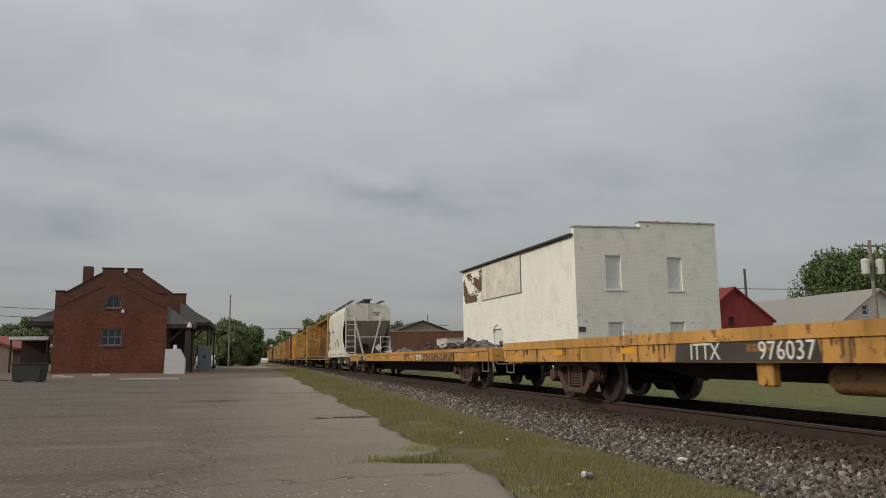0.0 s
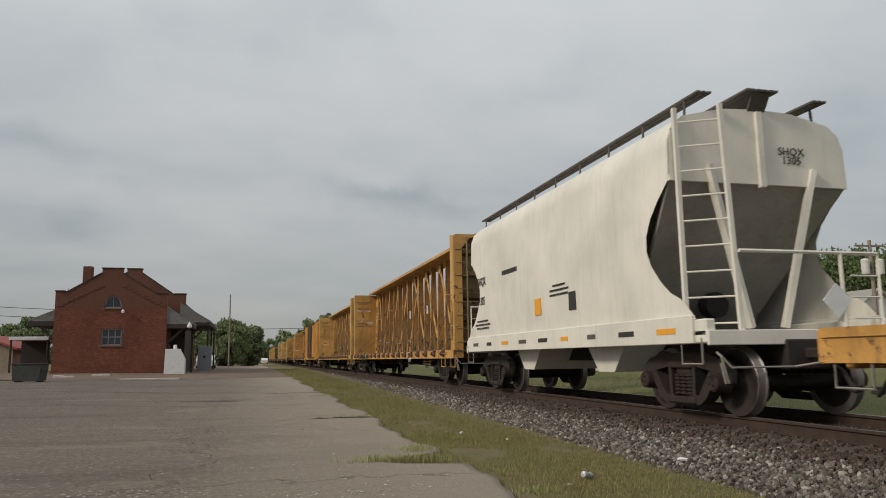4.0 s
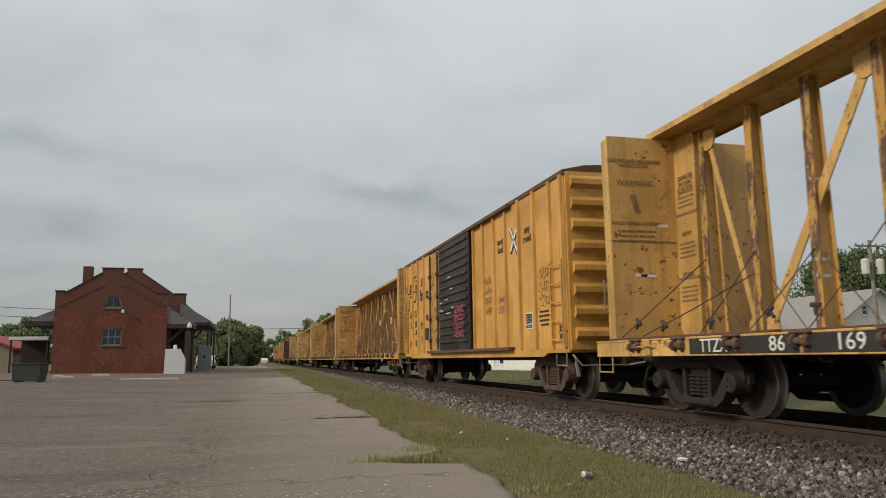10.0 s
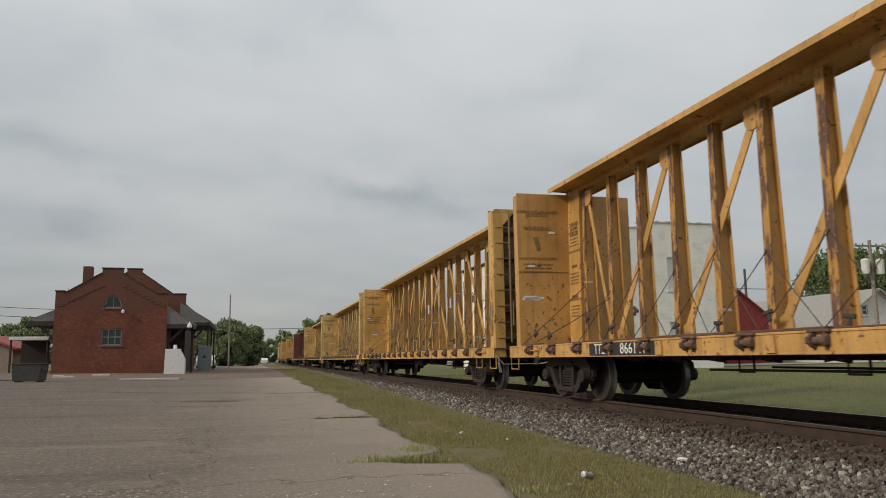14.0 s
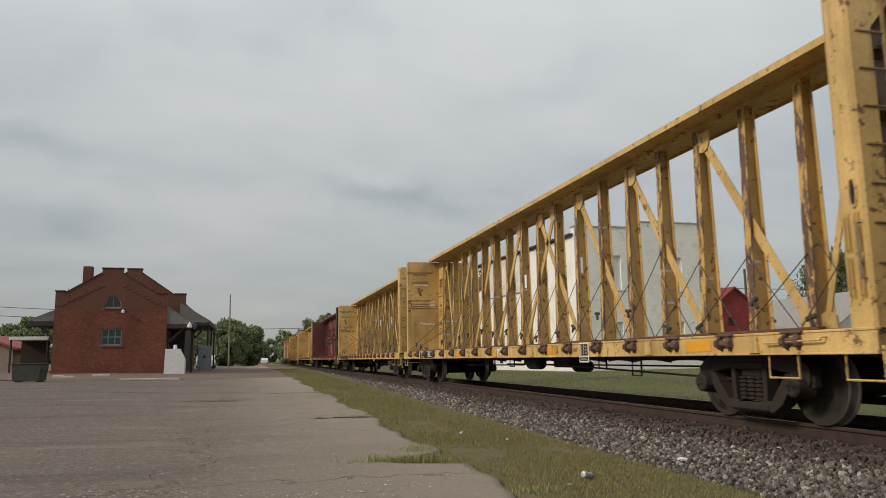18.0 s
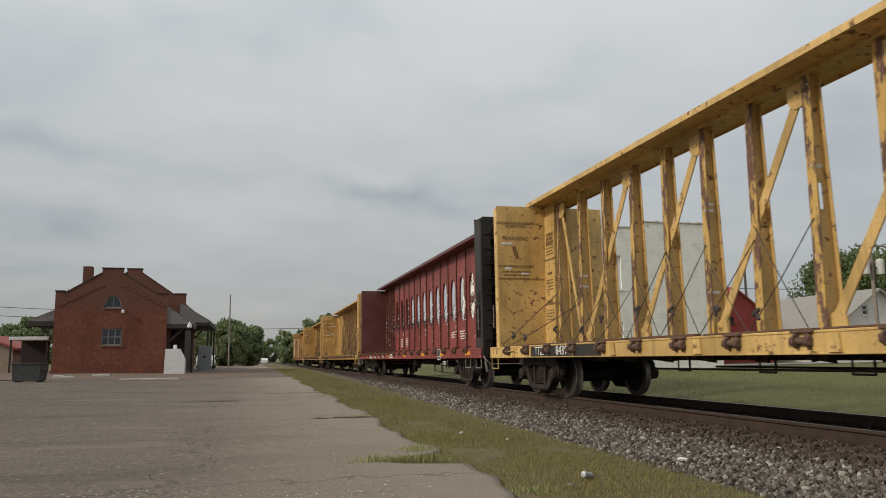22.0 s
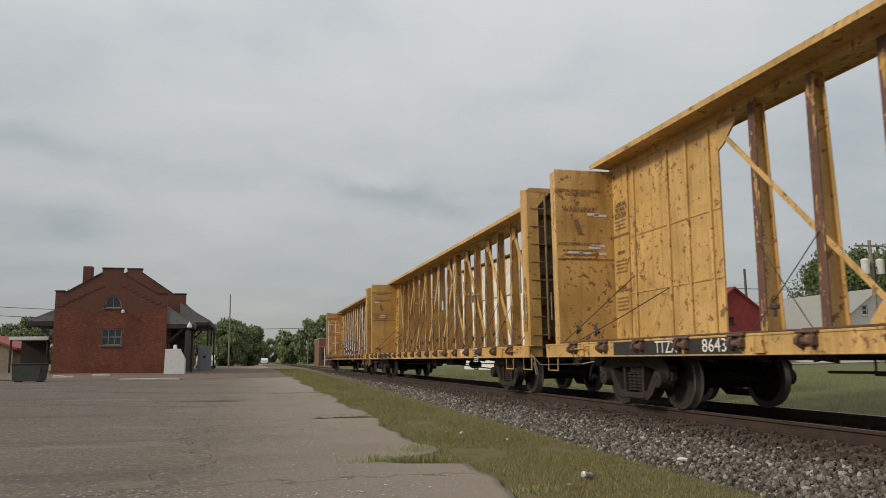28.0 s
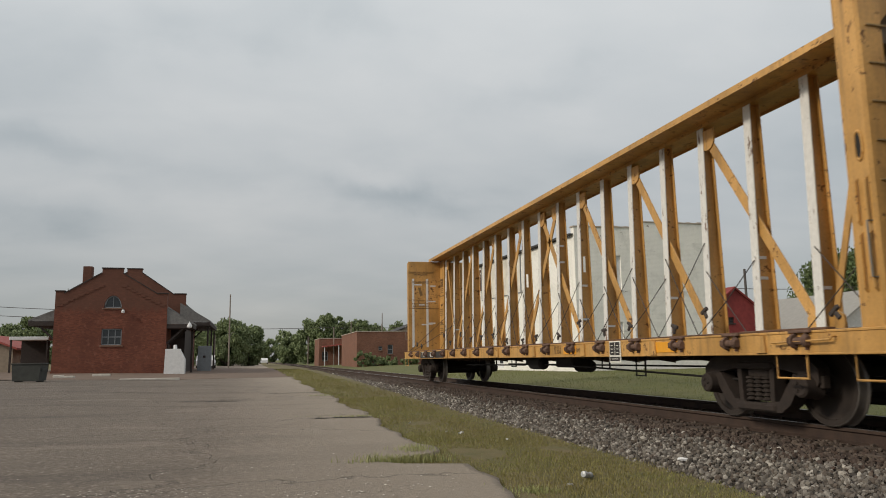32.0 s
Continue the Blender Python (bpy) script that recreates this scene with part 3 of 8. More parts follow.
def text_mesh(key, text, size, mat, squeeze=1.0, thick=0.003):
    """Lettering as a mesh, lying in x-y, centred."""
    k = ("text", text, size, mat.name, squeeze)
    if k not in MESHES:
        cu = bpy.data.curves.new(key, "FONT")
        cu.body, cu.size, cu.align_x, cu.align_y, cu.extrude = text, size, "CENTER", "CENTER", thick
        cu.resolution_u = 2
        cu.space_line = 0.8
        ob = new(key, cu)
        me = bpy.data.meshes.new_from_object(ob.evaluated_get(bpy.context.evaluated_depsgraph_get()))
        bpy.data.objects.remove(ob)
        me.materials.clear()
        me.materials.append(mat)
        me.transform(Matrix.Diagonal((squeeze, 1, 1, 1)))
        MESHES[k] = me
    return MESHES[k]


def scrawl(parent, rows, mat, x, y, z, w, h, seed, label, thick=0.035):
    """Sprayed tag: looping strokes, row under row, on a side wall."""
    rnd = random.Random(seed)
    mb = MB()
    for r in range(rows):
        zc, n = z - r * h * 1.15, 46
        f, ph, amp = rnd.uniform(4, 6), rnd.uniform(0, 6), rnd.uniform(0.7, 1.0)
        prev = None
        for i in range(n + 1):
            u = i / n
            yy = y - w / 2 + w * u + 0.13 * w * math.sin(f * 6.283 * u + ph + 1.3)
            zz = zc + h * 0.45 * amp * math.sin(f * 6.283 * u + ph) + 0.12 * h * math.sin(23 * u + seed)
            p = Vector((x, yy, zz))
            if prev is not None and rnd.random() > 0.08:
                mb.beam(prev, p, thick, 0.006, 0, (1, 0, 0))
            prev = p
    return part("graffiti", mb, mat, parent, label)


# lettering on the near side (-x), read from the left of the track
SIDE = Matrix(((0, 0, -1, 0), (-1, 0, 0, 0), (0, 1, 0, 0), (0, 0, 0, 1)))
# lettering on a face that looks towards -y
FRONT = Matrix(((1, 0, 0, 0), (0, 0, -1, 0), (0, 1, 0, 0), (0, 0, 0, 1)))


def letter(parent, text, size, mat, place, turn, squeeze=1.0, name="lettering"):
    return part(name, text_mesh(name, text, size, mat, squeeze), mat, parent, "", Matrix.Translation(place) @ turn)


def bars(parent, rows, mat, place, turn, h=0.05, gap=0.09, name="lettering_block"):
    """Unreadable writing: a bar for each line, rows are widths."""
    mb = MB()
    for i, w in enumerate(rows):
        x, k = -w / 2, 0
        while x < w / 2 - 0.02:
            ln = min((0.05 + 0.035 * ((i * 7 + k * 5) % 4)) * max(1.0, h / 0.06), w / 2 - x)
            mb.box(x, x + ln, -i * gap - h / 2, -i * gap + h / 2, -0.002, 0.003)
            x += ln + 0.022 * max(1.0, h / 0.06)
            k += 1
    return part(name, mb, mat, parent, "", Matrix.Translation(place) @ turn)


# ---------------------------------------------------------------- plan
TRACK = 7.215            # the track's centre line, parallel to y
GAUGE = 0.7175 + 0.035   # half the distance of the rail heads' middles


def travelled(t):
    """Metres the train has gone since 16 s; it slows a little."""
    u = (t - 16.0) / 16.0
    return 16 * (8.8804 * u - 0.80359 * u * u / 2 + 0.09357 * u ** 3 / 3)


def ground_z(x, y):
    """Height of the ground: the lot climbs gently, the lawn rises from the ditch."""
    a = max(0.0, min(y, 62.0) - 6.0)
    left = -0.40 + 0.0060 * a - 0.020 * max(-12.0, min(0.0, x))
    right = -0.34 + 0.34 * max(0.0, min(1.0, (x - 9.5) / 8.0)) + 0.004 * max(0.0, min(x, 60.0) - 17.5)
    k = max(0.0, min(1.0, (x - 4.0) / 6.0))
    return left * (1 - k) + right * k


def build_ground():
    xs = [-1500, -700, -300, -140, -80, -50, -35, -25, -18, -14, -11, -8, -6, -4, -2, 0, 1, 2, 3, 4, 5, 7, 9, 10, 11.5, 13, 15, 17.5, 22, 28, 36, 50, 80, 140, 300, 700, 1500]
    ys = [-300, -120, -60, -30, -15, -8, -4, 0, 3, 6, 10, 15, 20, 26, 34, 44, 54, 62, 75, 95, 130, 180, 260, 400, 700, 1300, 2500]
    vs = [(x, y, ground_z(x, y)) for y in ys for x in xs]
    n = len(xs)
    fs = [(j * n + i, j * n + i + 1, (j + 1) * n + i + 1, (j + 1) * n + i) for j in range(len(ys) - 1) for i in range(n - 1)]
    g = new("ground", raw_mesh("ground", vs, fs, M_GROUND))
    tagged(g, "grassy ground with dry and green patches", "ground", "", "structure")


def lot_edge(y):
    """Right-hand rim of the broken pavement."""
    e = 2.32 + 0.10 * math.sin(y * 0.9) + 0.05 * math.sin(y * 2.7 + 1) + 0.03 * math.sin(y * 7.1)
    if 8.35 < y < 10.2:
        e -= 0.95 * math.exp(-((y - 8.75) / 0.42) ** 2)
    if 22.0 < y:
        e -= 0.0 + 0.15 * min(1, (y - 22) / 10)
    return e


def sheet(name, label, category, ys, left, right, lift, mat, us):
    """A strip of ground between left(y) and right(y), lying lift above the ground."""
    vs, fs = [], []
    for y in ys:
        a, e = left(y), right(y)
        vs.append((a - 0.03, y, ground_z(a, y) - 0.05))
        for u in us:
            x = a + (e - a) * u
            vs.append((x, y, ground_z(x, y) + lift + 0.012 * noise.noise((x * 0.5, y * 0.5, 3.0))))
        vs.append((e + 0.03, y, ground_z(e, y) - 0.05))
    n = len(us) + 2
    for j in range(len(ys) - 1):
        for i in range(n - 1):
            fs.append((j * n + i, j * n + i + 1, (j + 1) * n + i + 1, (j + 1) * n + i))
    ob = new(name, raw_mesh(name, vs, fs, mat))
    ob.data.polygons.foreach_set("use_smooth", [True] * len(fs))
    return tagged(ob, label, category, "", "structure")


def build_lot():
    us = [0, 0.12, 0.25, 0.4, 0.55, 0.7, 0.8, 0.88, 0.94, 0.98, 0.994, 0.9985, 1.0]
    ys = [-40, -20, -8, -2] + [0.25 * i for i in range(0, 121)] + [31 + i * 0.9 for i in range(0, 15)]
    sheet("pavement", "cracked grey-brown asphalt of the depot yard", "pavement", ys, lambda y: -60.0, lot_edge, 0.035, M_ASPHALT, us)
    sheet("dirt_yard", "packed brown dirt round the depot", "dirt", [43.2 + 2 * i for i in range(22)], lambda y: -24.0, lambda y: 2.1 + 0.15 * math.sin(y), 0.018, M_DIRT, us)
    sheet("dirt_apron", "bare brown dirt and rubble before the depot", "dirt", [40.2 + 0.4 * i for i in range(10)], lambda y: -30.0, lambda y: -4.2 + (y - 40.2) * 1.15 + 0.25 * math.sin(y * 5), 0.05, M_DIRT, us)
    sheet("side_street", "pale concrete street beyond the lawn", "road", [40.6, 41.8, 43.0, 44.2, 45.2], lambda y: 27.6, lambda y: 140.0, 0.03, M_CONC, us)
    sheet("road", "pale street running beside the track", "road", [85.0, 95, 110, 130, 160, 200, 260, 330], lambda y: -8.5, lambda y: 1.8, 0.03, M_ASPHALT, us)
    # open joints across the asphalt, filled with soil
    rnd = random.Random(6)
    for x0, x1, y in ((1.2, 2.35, 14.9), (0.3, 2.5, 25.2), (-1.95, -0.3, 21.2), (-0.9, 0.2, 21.8), (-4.6, -2.9, 27.0), (-6.0, -2.0, 31.5), (-9.5, -7.5, 30.0), (-2.6, -1.2, 32.5)):
        mb = MB()
        n = 14
        top, bot = [], []
        for i in range(n + 1):
            x = x0 + (x1 - x0) * i / n
            yy = y + 0.10 * noise.noise((x * 1.5, y, 0.0))
            w = rnd.uniform(0.03, 0.09) * (1 if 0 < i < n else 0.2)
            z = ground_z(x, yy) + 0.047
            top.append((x, yy + w, z))
            bot.append((x, yy - w, z))
        mb.add(top + bot, [(i, i + 1, n + 2 + i, n + 1 + i) for i in range(n)])
        tagged(new("pavement_joint", mb.mesh("pavement_joint", M_UNDER)), "dark open joint across the asphalt", "pavement joint", "", "structure")


def build_track():
    # ballast bed, with a smooth shoulder on either side
    prof = [(-3.35, -0.60), (-2.75, -0.36), (-1.75, -0.215), (-1.2, -0.185), (0, -0.175), (1.2, -0.185), (1.75, -0.215), (2.6, -0.36), (3.2, -0.60)]
    ys = [-60, -20, -6] + [i * 1.0 for i in range(-3, 60)] + [62 + 4 * i for i in range(40)] + [240, 300, 400, 600, 900]
    vs, fs = [], []
    for y in ys:
        for i, (x, z) in enumerate(prof):
            w = 0.05 * noise.noise((x, y * 0.6, 0.0))
            vs.append((TRACK + x + (w * 2 if i in (0, 1, 7, 8) else 0), y, z + w * 0.4))
    n = len(prof)
    for j in range(len(ys) - 1):
        for i in range(n - 1):
            fs.append((j * n + i, j * n + i + 1, (j + 1) * n + i + 1, (j + 1) * n + i))
    me = raw_mesh("ballast_bed", vs, fs, M_BALLASTBED, M_CINDER)
    me.polygons.foreach_set("material_index", [1 if k % (n - 1) in (2, 3, 4, 5) else 0 for k in range(len(fs))])
    tagged(new("ballast_bed", me), "raised bed of grey crushed stone under the track", "track bed", "", "structure")

    rail = MB()
    half = [(0.070, -0.172), (0.070, -0.160), (0.014, -0.140), (0.010, -0.050), (0.036, -0.034), (0.036, -0.008), (0.030, -0.001)]
    poly = half + [(-x, z) for x, z in reversed(half)]
    rail.prism(poly, 1, -60, 900)
    rail.box(-0.027, 0.027, -60, 900, -0.001, 0.001, mi=1)
    me = rail.mesh("rail", M_RAIL, M_RAILTOP)
    for s in (-1, 1):
        r = new("rail", me)
        r.location = (TRACK + s * GAUGE, 0, 0)
        tagged(r, "brown rusted steel rail with a worn bright head", "rail", "rails of the track", "structure")

    tie = MB()
    tie.box(-1.3, 1.3, -0.115, 0.115, -0.34, -0.163, 0.012)
    for s in (-1, 1):
        tie.box(s * GAUGE - 0.17, s * GAUGE + 0.17, -0.09, 0.09, -0.166, -0.158, 0)
        for dx in (-0.11, 0.11):
            tie.box(s * GAUGE + dx - 0.02, s * GAUGE + dx + 0.02, -0.05, -0.01, -0.16, -0.13, 0)
    tm = tie.mesh("tie", M_TIE)
    bed = tagged(new("track_ties"), "weathered timber ties half sunk in ballast", "track ties", "", "structure")
    rnd = random.Random(5)
    for i in range(250):
        o = new("tie", tm)
        o.parent = bed
        o.matrix_basis = pose(TRACK + rnd.uniform(-0.04, 0.04), -4 + i * 0.53, rnd.uniform(-0.012, 0.004), 0, 0, rnd.uniform(-1, 1))
    far = MB()
    for i in range(250, 900):
        y = -4 + i * 0.53
        far.box(TRACK - 1.3, TRACK + 1.3, y - 0.115, y + 0.115, -0.30, -0.163)
    part("distant_ties", far, M_TIE, bed, "rows of distant timber ties")["kind"] = "stuff"


def scatter_stones():
    """Crushed stone on the shoulders, piece by piece near the camera."""
    rnd = random.Random(11)
    g = (1 + 5 ** 0.5) / 2
    base = [Vector(p).normalized() for p in ((-1, g, 0), (1, g, 0), (-1, -g, 0), (1, -g, 0), (0, -1, g), (0, 1, g), (0, -1, -g), (0, 1, -g), (g, 0, -1), (g, 0, 1), (-g, 0, -1), (-g, 0, 1))]
    tri = [(0, 11, 5), (0, 5, 1), (0, 1, 7), (0, 7, 10), (0, 10, 11), (1, 5, 9), (5, 11, 4), (11, 10, 2), (10, 7, 6), (7, 1, 8),
           (3, 9, 4), (3, 4, 2), (3, 2, 6), (3, 6, 8), (3, 8, 9), (4, 9, 5), (2, 4, 11), (6, 2, 10), (8, 6, 7), (9, 8, 1)]
    grey, brown = ([], []), ([], [])

    def height(dx):
        pts = [(-3.35, -0.60), (-2.75, -0.36), (-1.75, -0.215), (-1.2, -0.185), (0, -0.175), (1.2, -0.185), (1.75, -0.215), (2.6, -0.36), (3.2, -0.6)]
        for (a, za), (b, zb) in zip(pts, pts[1:]):
            if a <= dx <= b:
                return za + (zb - za) * (dx - a) / (b - a)
        return -0.6

    def stone(x, y, z, s, into):
        vs, fs = into
        m = Euler((rnd.uniform(0, 6), rnd.uniform(0, 6), rnd.uniform(0, 6))).to_matrix()
        o = len(vs)
        sx, sy, sz = s * rnd.uniform(0.7, 1.3), s * rnd.uniform(0.7, 1.2), s * rnd.uniform(0.5, 0.9)
        for p in base:
            q = m @ Vector((p[0] * sx * rnd.uniform(0.7, 1.15), p[1] * sy * rnd.uniform(0.7, 1.15), p[2] * sz * rnd.uniform(0.7, 1.15)))
            vs.append((x + q.x, y + q.y, z + q.z))
        fs.extend(tuple(o + i for i in t) for t in tri)

    for y0, y1, per, size in ((3.5, 14, 620, 0.030), (14, 26, 330, 0.038), (26, 45, 130, 0.052), (45, 80, 45, 0.08)):
        for lo, hi, k in ((-3.2, -1.42, 1.0), (-1.42, -0.85, 0.22), (0.9, 3.0, 0.35), (-0.55, 0.55, 0.3)):
            for _ in range(int(per * (y1 - y0) * (hi - lo) * k)):
                dx = rnd.uniform(lo, hi)
                if dx < -2.7 and rnd.random() < (-2.7 - dx) * 1.3:
                    continue
                stained = -2.05 < dx < 2.0 and rnd.random() < (dx + 2.05) * 2.2
                stone(TRACK + dx, rnd.uniform(y0, y1), height(dx) + rnd.uniform(-0.01, 0.022), size * rnd.uniform(0.5, 1.45), brown if stained else grey)
    ob = new("ballast_stones", raw_mesh("ballast_stones", *brown, M_BALLASTBR))
    tagged(ob, "rust-brown crushed stones beside the rails", "ballast", "", "stuff")
    ob = new("ballast_stones", raw_mesh("ballast_stones", *grey, M_BALLAST))
    tagged(ob, "loose grey and brown crushed ballast stones", "ballast", "", "stuff")


def grass_blades(name, label, spots, mat, rnd):
    """Blades: each a bent strip of two faces. spots: (x, y, z, height)."""
    vs, fs = [], []
    for x, y, z, h in spots:
        a = rnd.uniform(0, 6.283)
        w = rnd.uniform(0.0018, 0.0038) * (1 + h * 2) * (1 + max(0, y - 14) * 0.05)
        dx, dy = math.cos(a) * w, math.sin(a) * w
        lx, ly = rnd.uniform(-0.5, 0.5) * h, rnd.uniform(-0.5, 0.5) * h
        o = len(vs)
        vs += [(x - dx, y - dy, z), (x + dx, y + dy, z), (x + lx * 0.35 + dx * 0.7, y + ly * 0.35 + dy * 0.7, z + h * 0.6),
               (x + lx * 0.35 - dx * 0.7, y + ly * 0.35 - dy * 0.7, z + h * 0.6), (x + lx, y + ly, z + h)]
        fs += [(o, o + 1, o + 2, o + 3), (o + 3, o + 2, o + 4)]
    return tagged(new(name, raw_mesh(name, vs, fs, mat)), label, "grass", "", "stuff")


def build_grass():
    rnd = random.Random(21)
    sp = []
    for y0, y1, per, hh in ((3.5, 12, 3000, 0.036), (12, 22, 1300, 0.045), (22, 40, 420, 0.06), (40, 75, 130, 0.08)):
        for _ in range(int(per * (y1 - y0) * 1.9)):
            y = rnd.uniform(y0, y1)
            e = lot_edge(y)
            x = e - 0.04 + (4.85 - e) * rnd.random()
            if x > 3.9 and rnd.random() < (x - 3.9) * 1.25:
                continue
            pn = noise.noise((x * 1.3, y * 0.7, 9.0))
            if pn < -0.45 and y < 14:
                continue
            sp.append((x, y, ground_z(x, y) - 0.005, hh * rnd.uniform(0.4, 1.25) * (1 + 0.5 * pn)))
    grass_blades("grass_strip", "thin dry yellow-green grass between pavement and ballast", sp, M_GRASS, rnd)
    sp = []
    for cx, cy, sx, sy, n, hh in ((1.75, 8.75, 0.42, 0.10, 1100, 0.10), (2.1, 9.6, 0.25, 0.25, 300, 0.08), (2.15, 15.1, 0.5, 0.05, 260, 0.05), (2.2, 23.2, 0.5, 0.07, 160, 0.05),
                                  (2.55, 6.6, 0.2, 0.15, 260, 0.05), (1.2, 15.4, 0.6, 0.03, 90, 0.03)):
        for _ in range(n):
            x, y = rnd.gauss(cx, sx * 0.6), rnd.gauss(cy, sy * 0.6)
            sp.append((x, y, ground_z(x, y) + (0.03 if x < lot_edge(y) else 0), hh * rnd.uniform(0.4, 1.3)))
    grass_blades("crack_weeds", "green weeds growing from breaks in the asphalt", sp, M_WEED, rnd)
    sp = []
    for y0, y1, per in ((8, 30, 90), (30, 46, 45)):
        for _ in range(int(per * (y1 - y0) * 9)):
            x, y = rnd.uniform(10.2, 22), rnd.uniform(y0, y1)
            sp.append((x, y, ground_z(x, y) - 0.005, rnd.uniform(0.03, 0.09)))
    grass_blades("lawn_grass", "mown green lawn beyond the track", sp, M_LAWN, rnd)

# ---------------------------------------------------------------- train: shared running gear
MOVING = []              # (thing, place along the track at 16 s)
WHEELSETS = []


def mk_wheel():
    mb = MB()
    r = 0.457
    mb.lathe([(0.072, 0.0), (0.072, 0.10), (0.055, 0.115), (0.02, 0.14), (0.0, 0.28), (0.035, 0.375), (0.062, 0.385), (0.066, r - 0.012)], 28)
    mb.lathe([(0.066, r - 0.012), (0.060, r - 0.003), (-0.030, r), (-0.045, r + 0.012), (-0.055, r + 0.025), (-0.070, r + 0.025), (-0.075, r), (-0.075, 0.38)], 28, mi=1)
    mb.lathe([(-0.075, 0.38), (-0.05, 0.37), (-0.02, 0.28), (-0.02, 0.14), (-0.075, 0.11), (-0.075, 0.0)], 28)
    return mb


def mk_axle():
    mb = MB()
    mb.lathe([(-1.08, 0), (-1.08, 0.07), (-0.86, 0.075), (-0.80, 0.10), (-0.3, 0.085), (0.3, 0.085), (0.80, 0.10), (0.86, 0.075), (1.08, 0.07), (1.08, 0)], 14)
    return mb


def mk_side_frame():
    """Cast three-piece truck side: arch bar, struts, spring seat, pedestal jaws."""
    mb = MB()
    a, b = -0.085, 0.075
    mb.prism([(-1.06, 0.66), (-1.06, 0.50), (-0.98, 0.40), (-0.80, 0.40), (-0.74, 0.60), (-0.36, 0.66), (0.36, 0.66), (0.74, 0.60), (0.80, 0.40), (0.98, 0.40), (1.06, 0.50), (1.06, 0.66), (0.90, 0.78), (0.55, 0.86), (-0.55, 0.86), (-0.90, 0.78)], 0, a, b)
    for s in (-1, 1):
        mb.prism([(s * 0.84, 0.56), (s * 0.69, 0.60), (s * 0.42, 0.265), (s * 0.20, 0.25), (s * 0.22, 0.13), (s * 0.44, 0.13), (s * 0.60, 0.23)][::s], 0, a - 0.02, b + 0.01)
        mb.prism([(s * 0.35, 0.70), (s * 0.27, 0.70), (s * 0.25, 0.24), (s * 0.33, 0.26)][::s], 0, a - 0.01, b)
    mb.box(a - 0.05, b + 0.05, -0.36, 0.36, 0.13, 0.235, 0.025)
    mb.box(a - 0.03, b + 0.01, -0.32, 0.32, 0.64, 0.74, 0.02)
    return mb


def mk_spring():
    """One coil spring standing in the truck's side frame."""
    prof = []
    for k in range(6):
        z = 0.255 + k * 0.052
        prof += [(z, 0.045), (z + 0.012, 0.066), (z + 0.028, 0.066), (z + 0.040, 0.045)]
    return MB().lathe(prof, 10, 2)


def mk_bolster():
    mb = MB()
    mb.box(-1.08, 1.08, -0.20, 0.20, 0.53, 0.68, 0.03)
    mb.box(-0.45, 0.45, -0.25, 0.25, 0.50, 0.74, 0.04)
    mb.box(-0.65, 0.65, -0.62, -0.52, 0.30, 0.42, 0.02)
    mb.box(-0.65, 0.65, 0.52, 0.62, 0.30, 0.42, 0.02)
    return mb


def mk_cap():
    mb = MB()
    mb.lathe([(-0.17, 0), (-0.17, 0.10), (-0.15, 0.125), (-0.06, 0.135), (0.04, 0.145), (0.06, 0.155)], 16)
    for j in range(3):
        t = 2.09 * j + 0.5
        mb.lathe([(-0.185, 0), (-0.185, 0.018), (-0.16, 0.018)], 6, 0, (0, 0.05 * math.cos(t), 0.05 * math.sin(t)))
    return mb


def mk_adapter():
    mb = MB()
    mb.box(-0.06, 0.06, -0.16, 0.16, 0.10, 0.17, 0.015)
    mb.box(-0.05, 0.05, -0.20, -0.13, -0.02, 0.12, 0.01)
    mb.box(-0.05, 0.05, 0.13, 0.20, -0.02, 0.12, 0.01)
    return mb


def truck(car, y, mat=None):
    """A four-wheel truck under a car, with its two wheelsets."""
    mat = mat or M_TRUCK
    t = part("truck", shared("bolster", mat, mk_bolster), mat, car, "", (0, y, 0))
    for s in (-1, 1):
        part("side_frame", shared("side_frame", mat, mk_side_frame), mat, t, "", pose(s * 1.02, 0, 0, 0, 0, 0 if s < 0 else 180))
        for dy in (-0.15, 0.0, 0.15):
            part("spring", shared("spring", mat, mk_spring, True), mat, t, "", (s * 1.06, dy, 0))
    for dy in (-0.889, 0.889):
        ax = part("wheelset", shared("axle", M_UNDER, mk_axle), M_UNDER, car, "", (0, y + dy, 0.457))
        k = ("wheel", "two")
        if k not in MESHES:
            MESHES[k] = mk_wheel().mesh("wheel", M_WHEEL, M_TREAD, smooth=True)
        for s in (-1, 1):
            part("wheel", MESHES[k], M_WHEEL, ax, "", pose(s * 0.775, 0, 0, 0, 0, 180 if s < 0 else 0))
            part("bearing_cap", shared("bearing_cap", mat, mk_cap, True), mat, ax, "", pose(s * 1.06, 0, 0, 0, 0, 0 if s < 0 else 180))
            part("bearing_adapter", shared("adapter", mat, mk_adapter), mat, t, "", (s * 1.02, dy, 0.457))
        WHEELSETS.append((ax, y + dy))
    return t


def mk_coupler():
    mb = MB()
    mb.box(-0.07, 0.07, -0.62, 0.0, 0.76, 0.90, 0.02)
    mb.box(-0.15, 0.13, -0.80, -0.58, 0.70, 0.97, 0.04)
    mb.box(-0.20, -0.10, -0.86, -0.66, 0.72, 0.95, 0.03)
    mb.box(-0.35, 0.35, -0.08, 0.25, 0.62, 1.02, 0.02)
    return mb


def mk_hose():
    mb = MB()
    pts = [(0.34, -0.05, 0.70), (0.34, -0.25, 0.60), (0.30, -0.42, 0.42), (0.22, -0.58, 0.34), (0.10, -0.70, 0.38)]
    mb.tube(pts, 0.028, 7)
    mb.box(0.03, 0.14, -0.78, -0.66, 0.34, 0.43, 0.01)
    return mb


